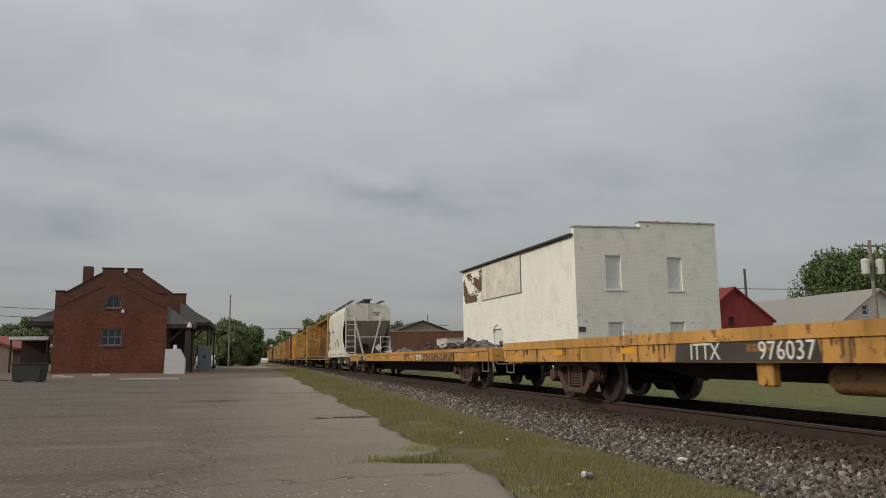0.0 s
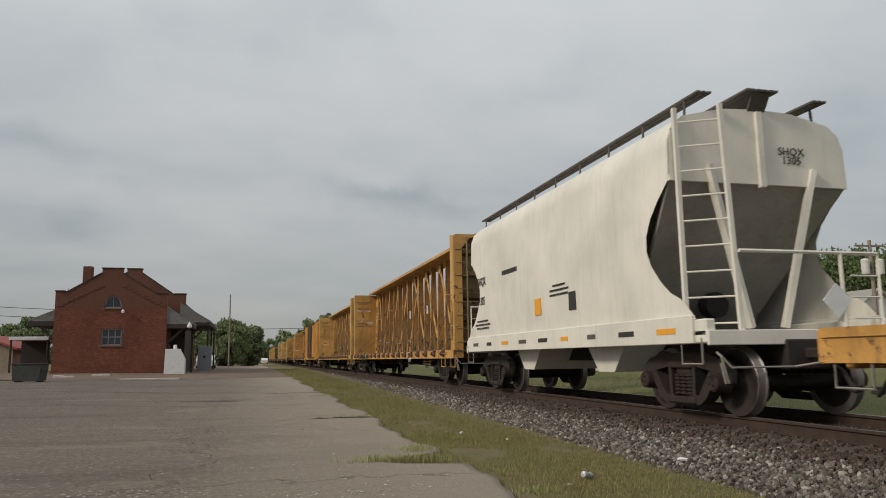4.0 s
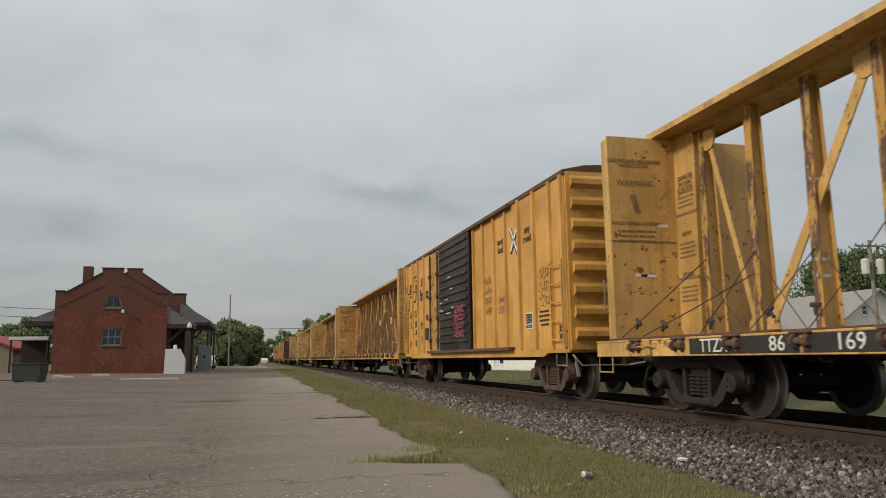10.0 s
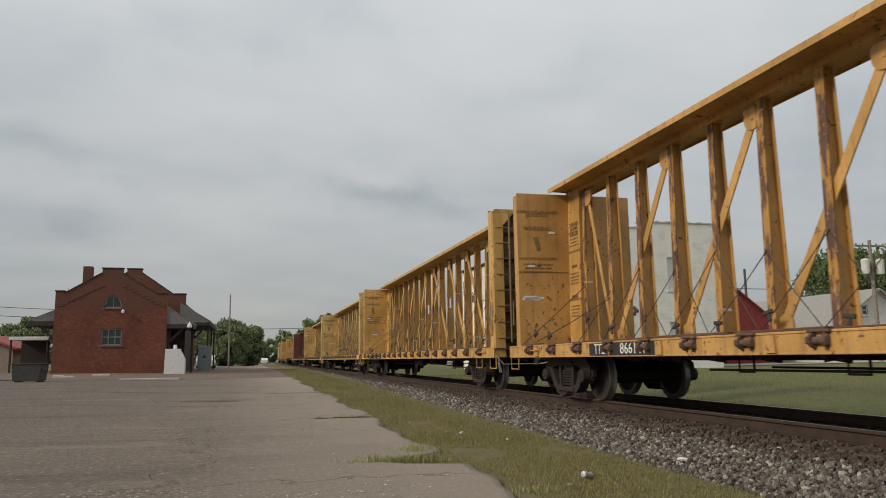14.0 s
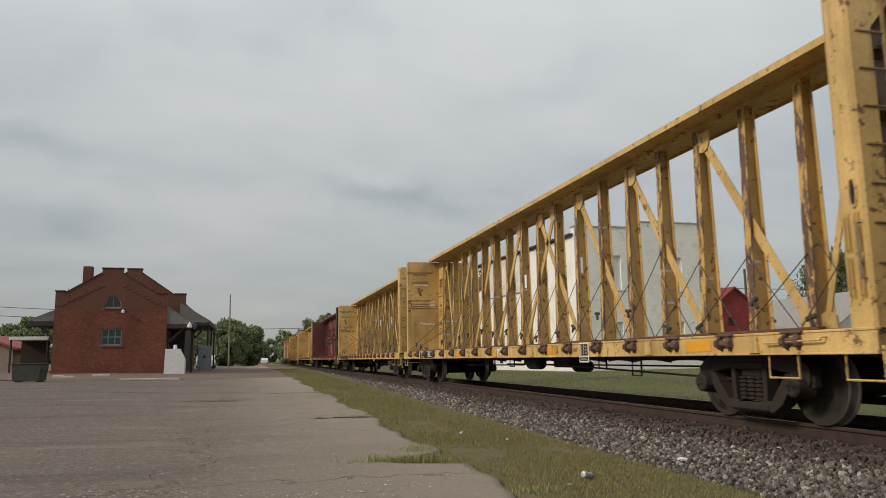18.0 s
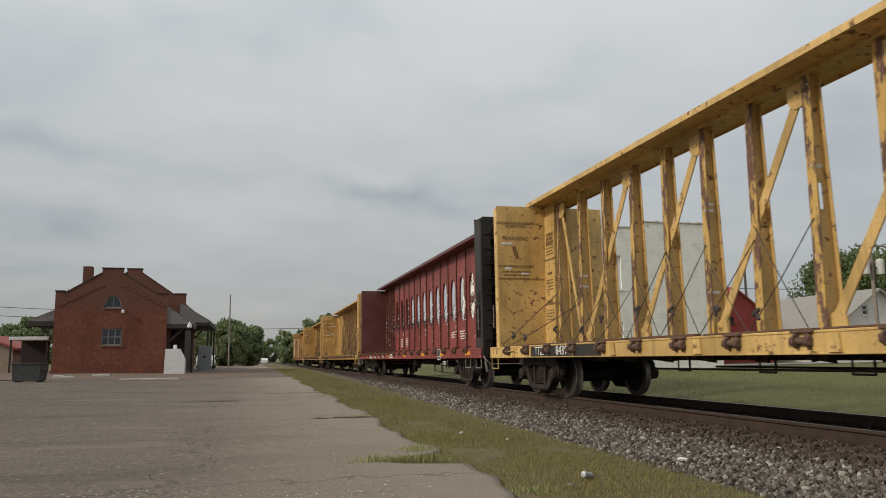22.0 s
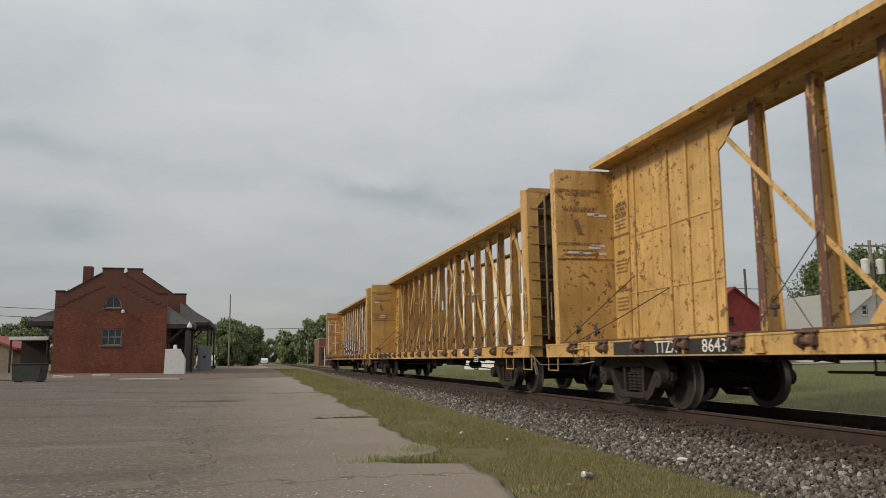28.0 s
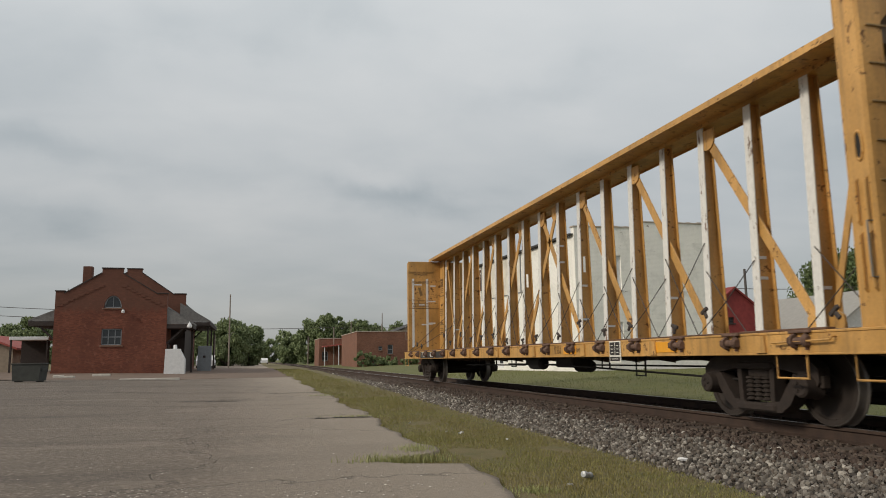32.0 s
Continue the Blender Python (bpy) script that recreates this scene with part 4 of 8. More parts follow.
def mk_lever():
    mb = MB()
    mb.tube([(-1.38, -0.02, 0.86), (-1.36, -0.10, 0.80), (-1.25, -0.14, 0.66), (-0.3, -0.14, 0.66), (-0.05, -0.40, 0.72)], 0.016, 6)
    mb.tube([(-1.37, -0.10, 0.80), (-1.30, -0.12, 0.46), (-1.34, -0.12, 0.46), (-1.38, -0.10, 0.72)], 0.016, 6)
    return mb


def mk_step():
    mb = MB()
    mb.tube([(0, -0.24, 0.1), (0, -0.24, -0.24), (0, 0.24, -0.24), (0, 0.24, 0.1)], 0.016, 6)
    return mb


def car_ends(car, half, shift=0.0):
    """Couplers, air hoses, uncoupling levers and corner steps."""
    for s, rz in ((-1, 0), (1, 180)):
        m = pose(0, s * half + shift, 0, 0, 0, rz)
        part("coupler", shared("coupler", M_TRUCK, mk_coupler), M_TRUCK, car, "", m)
        part("air_hose", shared("air_hose", M_UNDER, mk_hose), M_UNDER, car, "", m)
        part("uncoupling_lever", shared("uncoupling_lever", M_PIPE, mk_lever), M_PIPE, car, "", m)


def underfloor(car, y0):
    """Brake cylinder, reservoirs, rods and their hanger loops below the floor."""
    mb = MB()
    mb.lathe([(-0.36, 0), (-0.36, 0.07), (-0.31, 0.13), (0.31, 0.13), (0.36, 0.07), (0.36, 0)], 16, 1, (-1.0, y0, 0.68))
    mb.box(-1.03, -0.97, y0 - 0.2, y0 - 0.15, 0.6, 0.9)
    mb.box(-1.03, -0.97, y0 + 0.15, y0 + 0.2, 0.6, 0.9)
    part("air_reservoir", mb, M_UNDER, car, "", smooth=True)
    mb = MB()
    mb.lathe([(-0.35, 0), (-0.35, 0.14), (0.35, 0.14), (0.37, 0)], 14, 1, (0.75, y0 + 1.3, 0.58))
    part("brake_cylinder", mb, M_UNDER, car, "", smooth=True)
    mb = MB()
    mb.tube([(-0.98, y0 + 0.35, 0.70), (-0.98, y0 + 0.9, 0.64), (-0.98, y0 + 5.8, 0.62)], 0.018, 6)
    mb.tube([(-0.98, y0 - 0.35, 0.66), (-0.98, y0 - 2.6, 0.62), (-0.98, y0 - 7.2, 0.50)], 0.018, 6)
    mb.tube([(0.6, y0 - 6.5, 0.62), (0.6, y0 + 6.5, 0.62)], 0.02, 6)
    part("brake_rod", mb, M_UNDER, car)
    for y, z in ((-3.25, 0.60), (-4.5, 0.50), (1.65, 0.60), (3.15, 0.60), (5.0, 0.60)):
        mb = MB()
        mb.tube([(-0.98, y0 + y - 0.15, 0.86), (-0.98, y0 + y - 0.15, z), (-0.98, y0 + y + 0.15, z), (-0.98, y0 + y + 0.15, 0.86)], 0.018, 5)
        part("rod_hanger", mb, M_UNDER, car)
    mb = MB()
    mb.box(-0.9, -0.45, y0 - 1.6, y0 - 0.75, 0.60, 0.82, 0.03)
    part("valve_box", mb, M_UNDER, car)
    mb = MB()
    mb.box(-0.85, -0.5, y0 + 0.7, y0 + 1.2, 0.64, 0.84, 0.03)
    part("valve_box", mb, M_UNDER, car)


def sign_plate(car, y, z, x=-1.45):
    mb = MB()
    mb.box(x, x + 0.012, y - 0.19, y + 0.19, z - 0.18, z + 0.17, 0.002)
    p = part("data_plate", mb, M_WHITE, car, "white-rimmed black data plate")
    mb = MB()
    for a, b, c, d in ((-0.165, -0.012, -0.06, 0.15), (0.012, 0.165, -0.06, 0.15), (-0.165, 0.165, -0.155, -0.085)):
        mb.box(x - 0.005, x + 0.002, y + a, y + b, z + c, z + d)
    part("data_panel", mb, M_DARK, p)
    mb = MB()
    for i in range(3):
        mb.box(x - 0.008, x - 0.003, y - 0.13, y - 0.07, z - 0.02 + i * 0.055, z - 0.008 + i * 0.055)
        mb.box(x - 0.008, x - 0.003, y + 0.05, y + 0.12, z - 0.02 + i * 0.055, z - 0.008 + i * 0.055)
    mb.box(x - 0.008, x - 0.003, y - 0.12, y + 0.10, z - 0.125, z - 0.115)
    part("data_bars", mb, M_WHITE, p)


# ---------------------------------------------------------------- train: centre-beam cars
INNER = 10.92     # from a car's middle to its bulkheads' inner faces
RED_INNER = 10.75
REAR_CUT = 0.18   # the rear bulkhead stands this much further in
N_COL = 18
PITCH_COL = 1.194
Z_DECK, Z_TOP = 1.07, 4.69


COL_LO, COL_HI = 0.136, 0.074     # half the depth of a column at its foot and head


def mk_column(slot=False):
    """Tapered I-section post; some have a slot through the web."""
    mb = MB()
    z0, z1 = Z_DECK + 0.02, Z_TOP - 0.145
    f, w, t = 0.078, 0.010, 0.016

    def piece(a0, a1, b0, b1, hw, za, zb, mi=0):
        """Tapered upright slab from depth a..b at its foot and head."""
        vs = [(x, y, za) for x, y in ((a0, -hw), (b0, -hw), (b0, hw), (a0, hw))]
        vs += [(x, y, zb) for x, y in ((a1, -hw), (b1, -hw), (b1, hw), (a1, hw))]
        mb.add(vs, [(3, 2, 1, 0), (4, 5, 6, 7), (0, 1, 5, 4), (1, 2, 6, 5), (2, 3, 7, 6), (3, 0, 4, 7)], mi)

    def depth(z):
        return COL_LO + (COL_HI - COL_LO) * (z - z0) / (z1 - z0)
    if not slot:
        def ring(a, z):
            half = [(-a - t, -f), (-a, -f), (-a, -w), (a, -w), (a, -f), (a + t, -f)]
            return [(x, y, z) for x, y in half + [(x, -y) for x, y in reversed(half)]]
        n = 12
        fs = [(i, (i + 1) % n, n + (i + 1) % n, n + i) for i in range(n)]
        caps = ((0, 1, 10, 11), (2, 3, 8, 9), (4, 5, 6, 7))
        mb.add(ring(COL_LO, z0) + ring(COL_HI, z1), fs + [q[::-1] for q in caps] + [tuple(n + i for i in q) for q in caps])
        for i in (0, 10, 11):
            mb.mi[i] = 1
        return mb
    for s in (-1, 1):
        piece(*sorted((s * COL_LO, s * (COL_LO + t)))[:1], sorted((s * COL_HI, s * (COL_HI + t)))[0], sorted((s * COL_LO, s * (COL_LO + t)))[1], sorted((s * COL_HI, s * (COL_HI + t)))[1], f, z0, z1, 1 if s < 0 else 0)
    for za, zb in ((z0, 2.70), (3.06, z1)):
        piece(-depth(za), -depth(zb), depth(za), depth(zb), w, za, zb)
    for s in (-1, 1):
        e = sorted((s * 0.032, s * depth(2.7))), sorted((s * 0.032, s * depth(3.06)))
        piece(e[0][0], e[1][0], e[0][1], e[1][1], w, 2.70, 3.06)
    return mb


def col_x(z, out=0.02):
    """Half depth of a column at height z."""
    return COL_LO + (COL_HI - COL_LO) * (z - Z_DECK) / (Z_TOP - 0.30 - Z_DECK) + out


def mk_winch():
    """Ratchet winch on the sill's face, with its bracket and drum."""
    mb = MB()
    mb.lathe([(-0.13, 0), (-0.13, 0.05), (-0.10, 0.075), (-0.085, 0.075), (-0.085, 0.042), (0.07, 0.042), (0.07, 0.075), (0.09, 0.085), (0.12, 0.05), (0.15, 0.028), (0.15, 0)], 10, 1)
    mb.prism([(-0.02, -0.10), (-0.02, 0.09), (0.05, 0.10), (0.05, -0.10)], 1, -0.10, -0.085)
    mb.prism([(-0.09, -0.03), (-0.09, 0.03), (0.03, 0.10), (0.05, 0.10), (0.05, -0.10), (0.03, -0.10)], 1, 0.09, 0.105)
    mb.box(-0.02, 0.12, -0.16, 0.17, 0.085, 0.115, 0.006)
    return mb


def mk_gusset():
    """Round-ended plate hanging from the top chord beside a column."""
    mb = MB()
    arc = [(0.185 * math.cos(math.pi + math.pi * i / 10), 0.17 * math.sin(math.pi + math.pi * i / 10)) for i in range(11)]
    mb.prism(arc + [(0.185, 0.17), (-0.185, 0.17)], 0, -0.014, 0.014)
    mb.lathe([(-0.026, 0), (-0.026, 0.03), (-0.014, 0.03)], 8, 0)
    return mb


def mk_clip():
    mb = MB()
    mb.box(-0.025, 0.025, -0.09, 0.09, -0.03, 0.03, 0.012)
    mb.box(-0.02, 0.02, -0.03, 0.03, -0.13, -0.02, 0.012)
    return mb


BH0, BH1 = 0.83, 4.57


def mk_bulkhead_plate():
    """End wall of a centre-beam car; its outer face looks to -y."""
    return MB().box(-1.42, 1.42, -0.045, 0.0, BH0, BH1, 0.008)


def mk_cheek():
    """Near cheek of a bulkhead, with its folded lip."""
    mb = MB()
    mb.prism([(-1.42, -0.045), (-1.42, -0.45), (-1.385, -0.49), (-1.12, -0.49), (-1.12, -0.46), (-1.34, -0.46), (-1.34, -0.045)], 2, BH0, BH1 - 0.05)
    return mb


def mk_corner_gusset():
    return MB().prism([(-1.12, BH1 - 0.10), (-0.84, BH1 - 0.10), (-1.12, BH1 - 0.42)], 1, -0.487, -0.467)


def mk_head():
    mb = MB()
    mb.prism([(-1.41, BH1 - 0.10), (-1.33, BH1), (1.33, BH1), (1.41, BH1 - 0.10)], 1, -0.495, -0.03)
    return mb


def mk_mid_post():
    return MB().box(0.30, 0.44, -0.46, -0.045, BH0, BH1 - 0.1, 0.01)


def mk_bulkhead_rib():
    mb = MB()
    mb.prism([(-0.045, -0.14), (-0.26, -0.07), (-0.26, 0.07), (-0.045, 0.14)], 0, -1.34, 1.34)
    return mb


def mk_ladder():
    mb = MB()
    mb.tube([(-0.96, -0.50, 1.2), (-0.96, -0.50, 4.48)], 0.026, 6)
    for i in range(8):
        z = 1.30 + i * 0.40
        mb.tube([(-1.32, -0.505, z), (-0.95, -0.505, z)], 0.012, 6)
    mb.tube([(-0.95, -0.505, 2.50), (0.36, -0.505, 2.50)], 0.012, 6)
    return mb


def mk_brake_wheel():
    mb = MB()
    c = (-0.40, -0.46, 2.14)
    mb.lathe([(-0.10, 0.26), (-0.07, 0.28), (-0.04, 0.26), (-0.07, 0.235), (-0.10, 0.26)], 18, 1, c)
    for k in range(5):
        t = 6.283 * k / 5
        mb.tube([(c[0], c[1] - 0.06, c[2]), (c[0] + 0.25 * math.cos(t), c[1] - 0.07, c[2] + 0.25 * math.sin(t))], 0.014, 5)
    mb.box(-0.56, -0.18, -0.44, -0.10, 1.88, 2.40, 0.04)
    mb.tube([(-0.38, -0.3, 1.9), (-0.38, -0.3, 0.9)], 0.035, 6)
    mb.box(-0.62, 0.1, -0.44, -0.10, 0.84, 1.12, 0.03)
    return mb


def mk_slots():
    """Two rows of raised upright bars on a bulkhead's cheek."""
    mb = MB()
    for y in (-0.20, -0.40):
        for za, zb in ((2.08, 2.54), (1.42, 2.0)):
            mb.tube([(-1.415, y, za), (-1.45, y, za + 0.03), (-1.45, y, zb - 0.03), (-1.415, y, zb)], 0.02, 6)
    return mb


def mk_slot_rim():
    """Oval lifting hole's raised rim on the cheek."""
    mb = MB()
    pts = [(-1.425, -0.30 + 0.075 * math.cos(6.2832 * i / 12), 2.42 + 0.15 * math.sin(6.2832 * i / 12)) for i in range(13)]
    return mb.tube(pts, 0.018, 6)


# solid dark oval on the uncut cheek, standing for the hole's inner shade
def mk_slot_dark():
    return MB().prism([(-0.30 + 0.07 * math.cos(6.2832 * i / 12), 2.42 + 0.145 * math.sin(6.2832 * i / 12)) for i in range(12)], 0, -1.428, -1.4)


def mk_cheek_loops():
    """Long upright grab loops pressed on the cheek, two side by side."""
    mb = MB()
    for y in (-0.16, -0.37):
        for za, zb in ((1.36, 1.78), (1.82, 2.22)):
            mb.tube([(-1.415, y, za), (-1.445, y, za + 0.04), (-1.445, y, zb - 0.04), (-1.415, y, zb)], 0.017, 6)
            mb.tube([(-1.415, y + 0.075, za), (-1.44, y + 0.075, za + 0.04), (-1.44, y + 0.075, zb - 0.04), (-1.415, y + 0.075, zb)], 0.013, 6)
    return mb


def mk_grab():
    mb = MB()
    mb.tube([(0, 0, 0), (-0.09, 0, 0), (-0.09, 0, 0.55), (0, 0, 0.55)], 0.013, 6)
    return mb


def bulkhead(car, y, turn, paint, ribpaint, slots=False, taped=False, depth=0.62):
    m = pose(0, y, 0, 0, 0, turn) @ Matrix.Diagonal((1, 0.5 if turn else depth, 1, 1))
    b = part("bulkhead", shared("bulkhead_plate", paint, mk_bulkhead_plate), paint, car, "", m)
    for mir in (1, -1):
        mm = None if mir > 0 else Matrix.Diagonal((-1, 1, 1, 1))
        part("cheek", shared("bulkhead_cheek", paint, mk_cheek), paint, b, "", mm)
        part("corner_gusset", shared("bulkhead_gusset", paint, mk_corner_gusset), paint, b, "", mm)
    part("head", shared("bulkhead_head", paint, mk_head), paint, b)
    # post, backing and ribs: on yellow cars recess shade is in their colour
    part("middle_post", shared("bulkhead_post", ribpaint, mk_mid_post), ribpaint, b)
    part("backing", shared("bulkhead_backing", ribpaint, lambda: MB().box(-1.335, 1.335, -0.053, -0.046, BH0 + 0.01, BH1 - 0.11)), ribpaint, b, "recessed end sheet coloured dark for soot and shade")
    if turn == 0:
        part("brake_wheel", shared("end_brake_wheel", M_UNDER, mk_brake_wheel, True), M_UNDER, b, "dark hand brake wheel and gear")
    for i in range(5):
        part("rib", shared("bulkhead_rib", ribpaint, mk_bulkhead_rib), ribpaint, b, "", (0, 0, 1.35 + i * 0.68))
    rungs = ribpaint if ribpaint is not M_GRIMYSHADE else M_LADDER
    part("ladder", shared("ladder", rungs, mk_ladder), rungs, b)
    side = -1 if turn == 0 else 1
    if turn == 0:
        up = (0, 0, 0.45) if slots else None
        r = part("lifting_hole", shared("slot_rim", paint, mk_slot_rim), paint, b, "", up)
        part("hole_pocket", shared("slot_dark", M_UNDER, mk_slot_dark), M_UNDER, r)
    if slots:
        part("slotted_plate", shared("slots", paint, mk_slots), paint, b)
    elif turn == 0:
        part("grab_loops", shared("cheek_loops", paint, mk_cheek_loops), paint, b)
    if turn == 0 and paint is not M_BLACK:
        letter(b, "CAUTION", 0.085, M_STENCIL, (-0.1, -0.498, BH1 - 0.05), FRONT, 1.0)

    def tape():
        q = MB()
        q.box(-1.43, -1.418, -0.30, -0.20, 1.35, 1.75)
        return q
    if taped:
        part("reflector", shared("edge_tape", M_ORANGE, tape), M_ORANGE, b, "orange reflective strip", None if turn == 0 else pose(0, 0, 0, 0, 0, 180) @ pose(0, 0.58, 0))
    part("grab_iron", shared("grab", M_PIPE, mk_grab), M_PIPE, b, "", (side * -1.40 if turn else -1.40, -0.42, 1.55) if turn == 0 else pose(1.40, -0.40, 1.55, 0, 0, 180))
    return b


def mk_sill(inner=INNER):
    mb = MB()
    ln = inner + 0.47
    mb.box(-0.03, 0.0, -ln, ln, 0.82, 1.06, 0.006)
    mb.box(-0.04, 0.10, -ln, ln, 1.045, 1.075, 0.006)
    mb.box(-0.035, 0.10, -ln, ln, 0.815, 0.84, 0.006)
    y = -10.4
    while y < 10.6:
        mb.box(-0.035, -0.018, y - 0.02, y + 0.02, 0.84, 1.05)
        y += 2.41
    return mb


def mk_deck(inner=INNER):
    mb = MB()
    ln = inner + 0.47
    mb.prism([(-1.40, 1.03), (-1.40, 1.065), (-0.30, 1.02), (0.30, 1.02), (1.40, 1.065), (1.40, 1.03), (0.3, 0.98), (-0.3, 0.98)], 1, -ln, ln)
    y = -10.8
    while y < 10.9:
        mb.prism([(-1.38, 1.03), (-0.34, 0.99), (-0.34, 0.70), (-1.38, 0.86)], 1, y - 0.01, y + 0.01)
        mb.prism([(1.38, 1.03), (0.34, 0.99), (0.34, 0.70), (1.38, 0.86)], 1, y - 0.01, y + 0.01)
        y += 1.206
    return mb


def mk_center_sill(ln=11.6):
    mb = MB()
    mb.box(-0.33, 0.33, -ln, ln, 0.74, 1.0, 0.01)
    return mb


def mk_top_chord(inner=INNER, lift=0.0):
    """Deep flanged beam along the top; some cars carry it a little higher."""
    mb = MB()
    ln = inner - 0.01
    half = [(0.11, 4.54), (0.11, 4.60 + lift), (0.54, 4.615 + lift), (0.54, 4.575 + lift), (0.56, 4.575 + lift), (0.56, 4.675 + lift), (0.30, 4.69 + lift)]
    mb.prism(half + [(-x, z) for x, z in reversed(half)], 1, -ln, ln)
    return mb


def mk_base_beam(inner=INNER):
    mb = MB()
    ln = inner - 0.01
    mb.box(-0.50, 0.50, -ln, ln, 1.03, 1.12, 0.01)
    return mb


def mk_end_panel():
    mb = MB()
    mb.prism([(-0.20, 1.1), (0.20, 1.1), (0.135, 4.545), (-0.135, 4.545)], 1, 0, 0.60)
    return mb


def mk_panel_seams():
    mb = MB()
    for z in (2.1, 3.2):
        w = 0.20 - 0.065 * (z - 1.1) / 3.36
        mb.box(-w - 0.012, -w + 0.02, 0, 0.60, z - 0.02, z + 0.02)
    return mb


COL_Y = [10.01 - PITCH_COL * (N_COL - 1 - i) for i in range(N_COL)]


def mk_sill_bar():
    mb = MB()
    mb.tube([(0.02, -0.45, 0.05), (-0.05, -0.45, 0.05), (-0.05, -0.43, 0.02), (-0.05, 0.45, 0.0), (0.02, 0.45, 0.0)], 0.012, 6)
    return mb


def mk_pocket():
    mb = MB()
    mb.prism([(-0.09, -0.10), (0.09, -0.10), (0.07, 0.10), (-0.07, 0.10)], 0, -0.03, 0.01)
    return mb


def diag_bars():
    """(upper column, lower column) pairs of the bracing, mirrored about the middle."""
    out = []
    for a, b in ((0, 1), (3, 1), (5, 3), (7, 5), (9, 7)):
        out.append((a, b))
        out.append((N_COL - 1 - a, N_COL - 1 - b))
    return out


def mk_diag(dy, w=0.135, top=4.30, foot=1.25):
    """Brace from a gusset down to a column's foot; dy is its run along the car."""
    mb = MB()
    sg = 1 if dy > 0 else -1
    mb.beam((-0.055, 0, top), (-0.055, dy - sg * 0.16, foot), 0.026, w, 0.004, (0, sg, 1))
    mb.prism([(dy - sg * 0.33, 1.12), (dy - sg * 0.06, 1.12), (dy - sg * 0.06, 1.32), (dy - sg * 0.20, 1.38), (dy - sg * 0.31, 1.30)][::sg], 0, -0.072, -0.038)
    return mb


def flatcar_marks(car, marks, span, at, x=-1.452):
    """Reporting marks on the black panel of the near side sill; span and at are along the car."""
    mb = MB()
    mb.box(x - 0.002, x + 0.02, span[0], span[1], 0.835, 1.045, 0.002)
    part("mark_panel", mb, M_DARK, car, "black lettering panel")
    for tx, y in zip(marks, at):
        letter(car, tx, 0.25, M_WHITE, (x - 0.006, y, 0.94), SIDE, 0.92 if tx == marks[0] else 1.1)


def centerbeam(y0, tone, marks, label, seed, solid_ends=False, tie_cables=True, white_edges=False, tapes=2, sign=0.0, logo=None, cut=REAR_CUT, rear_truck=9.0, span=(5.3, 8.6), at=(8.05, 6.9)):
    rnd = random.Random(seed)
    paint = YELLOW[tone]
    car = thing("centerbeam_flatcar", label, "railroad car", pose(TRACK, y0, 0), "cars of the freight train")
    MOVING.append((car, y0))
    part("center_sill", shared("center_sill", M_UNDER, mk_center_sill), M_UNDER, car)
    part("deck", shared("cb_deck", M_DECK, mk_deck), M_DECK, car, "rust-worn dark deck sheets")
    for s in (-1, 1):
        part("side_sill", shared("cb_sill", paint, mk_sill), paint, car, "", pose(s * 1.42, 0, 0, 0, 0, 0 if s < 0 else 180))
    part("base_beam", shared("cb_base", M_DECK, mk_base_beam), M_DECK, car)
    tall = 0.055 if seed in (3, 7) else 0.0
    part("top_chord", shared("cb_chord%.2f" % tall, paint, lambda: mk_top_chord(INNER, tall)), paint, car)
    bulkhead(car, -INNER - 0.14, 0, paint, M_GRIMYSHADE, white_edges, seed == 8)
    bulkhead(car, INNER - cut, 180, paint, M_GRIMYSHADE)
    for y, t in ((-INNER, 0), (INNER - cut, 180)):
        p = part("end_panel", shared("end_panel", paint, mk_end_panel), paint, car, "", pose(0, y, 0, 0, 0, t))
        part("seam", shared("panel_seams", M_STENCIL, mk_panel_seams), M_STENCIL, p)
        if t == 180:
            part("seam", shared("panel_seams", M_STENCIL, mk_panel_seams), M_STENCIL, p, "", pose(0, 0.60, 0, 0, 0, 180))
    edge = EDGES["white" if white_edges else tone]
    for i, y in enumerate(COL_Y):
        if solid_ends and abs(y) > 7.0:
            continue
        slot = i in (7, 10) and not solid_ends
        k = ("column", slot, paint.name, edge.name)
        if k not in MESHES:
            MESHES[k] = mk_column(slot).mesh("column", paint, edge)
        part("column", MESHES[k], paint, car, "", (0, y, 0))
    pairs = diag_bars() if not solid_ends else []
    for a, b in pairs:
        sg = 1 if b > a else -1
        dy = COL_Y[b] - COL_Y[a] - sg * 0.17
        thin = 0.10 if abs(b - a) == 1 else 0.16
        d = part("diagonal", shared("cb_diag%.2f" % dy, paint, lambda: mk_diag(dy, thin)), paint, car, "", (0, COL_Y[a] + sg * 0.17, 0))
        part("gusset", shared("cb_gusset", paint, mk_gusset), paint, d, "", (-0.075, 0, 4.30))
    if solid_ends:
        for s in (-1, 1):
            ye, yb = s * (INNER - 0.005) - (cut if s > 0 else 0), s * 7.25
            lo, hi = min(ye, yb), max(ye, yb)
            mb = MB()
            mb.prism([(-0.17, 1.1), (-0.14, 1.1), (-0.07, 4.545), (-0.10, 4.545)], 1, lo, hi)
            w = part("wall_panel", mb, paint, car, "rust-spotted yellow end wall sheets")
            for y in (9.92, 8.72, 8.12, 7.48):
                mb = MB()
                mb.beam((-0.185, s * y, 1.1), (-0.12, s * y, 4.46), 0.06, 0.05, 0.006, (1, 0, 0))
                part("rib", mb, paint, w)
            for z in (2.02, 3.12):
                mb = MB()
                xx = -0.185 + 0.07 * (z - 1.1) / 3.36
                mb.box(xx, xx + 0.02, lo, hi, z - 0.015, z + 0.015, 0.004)
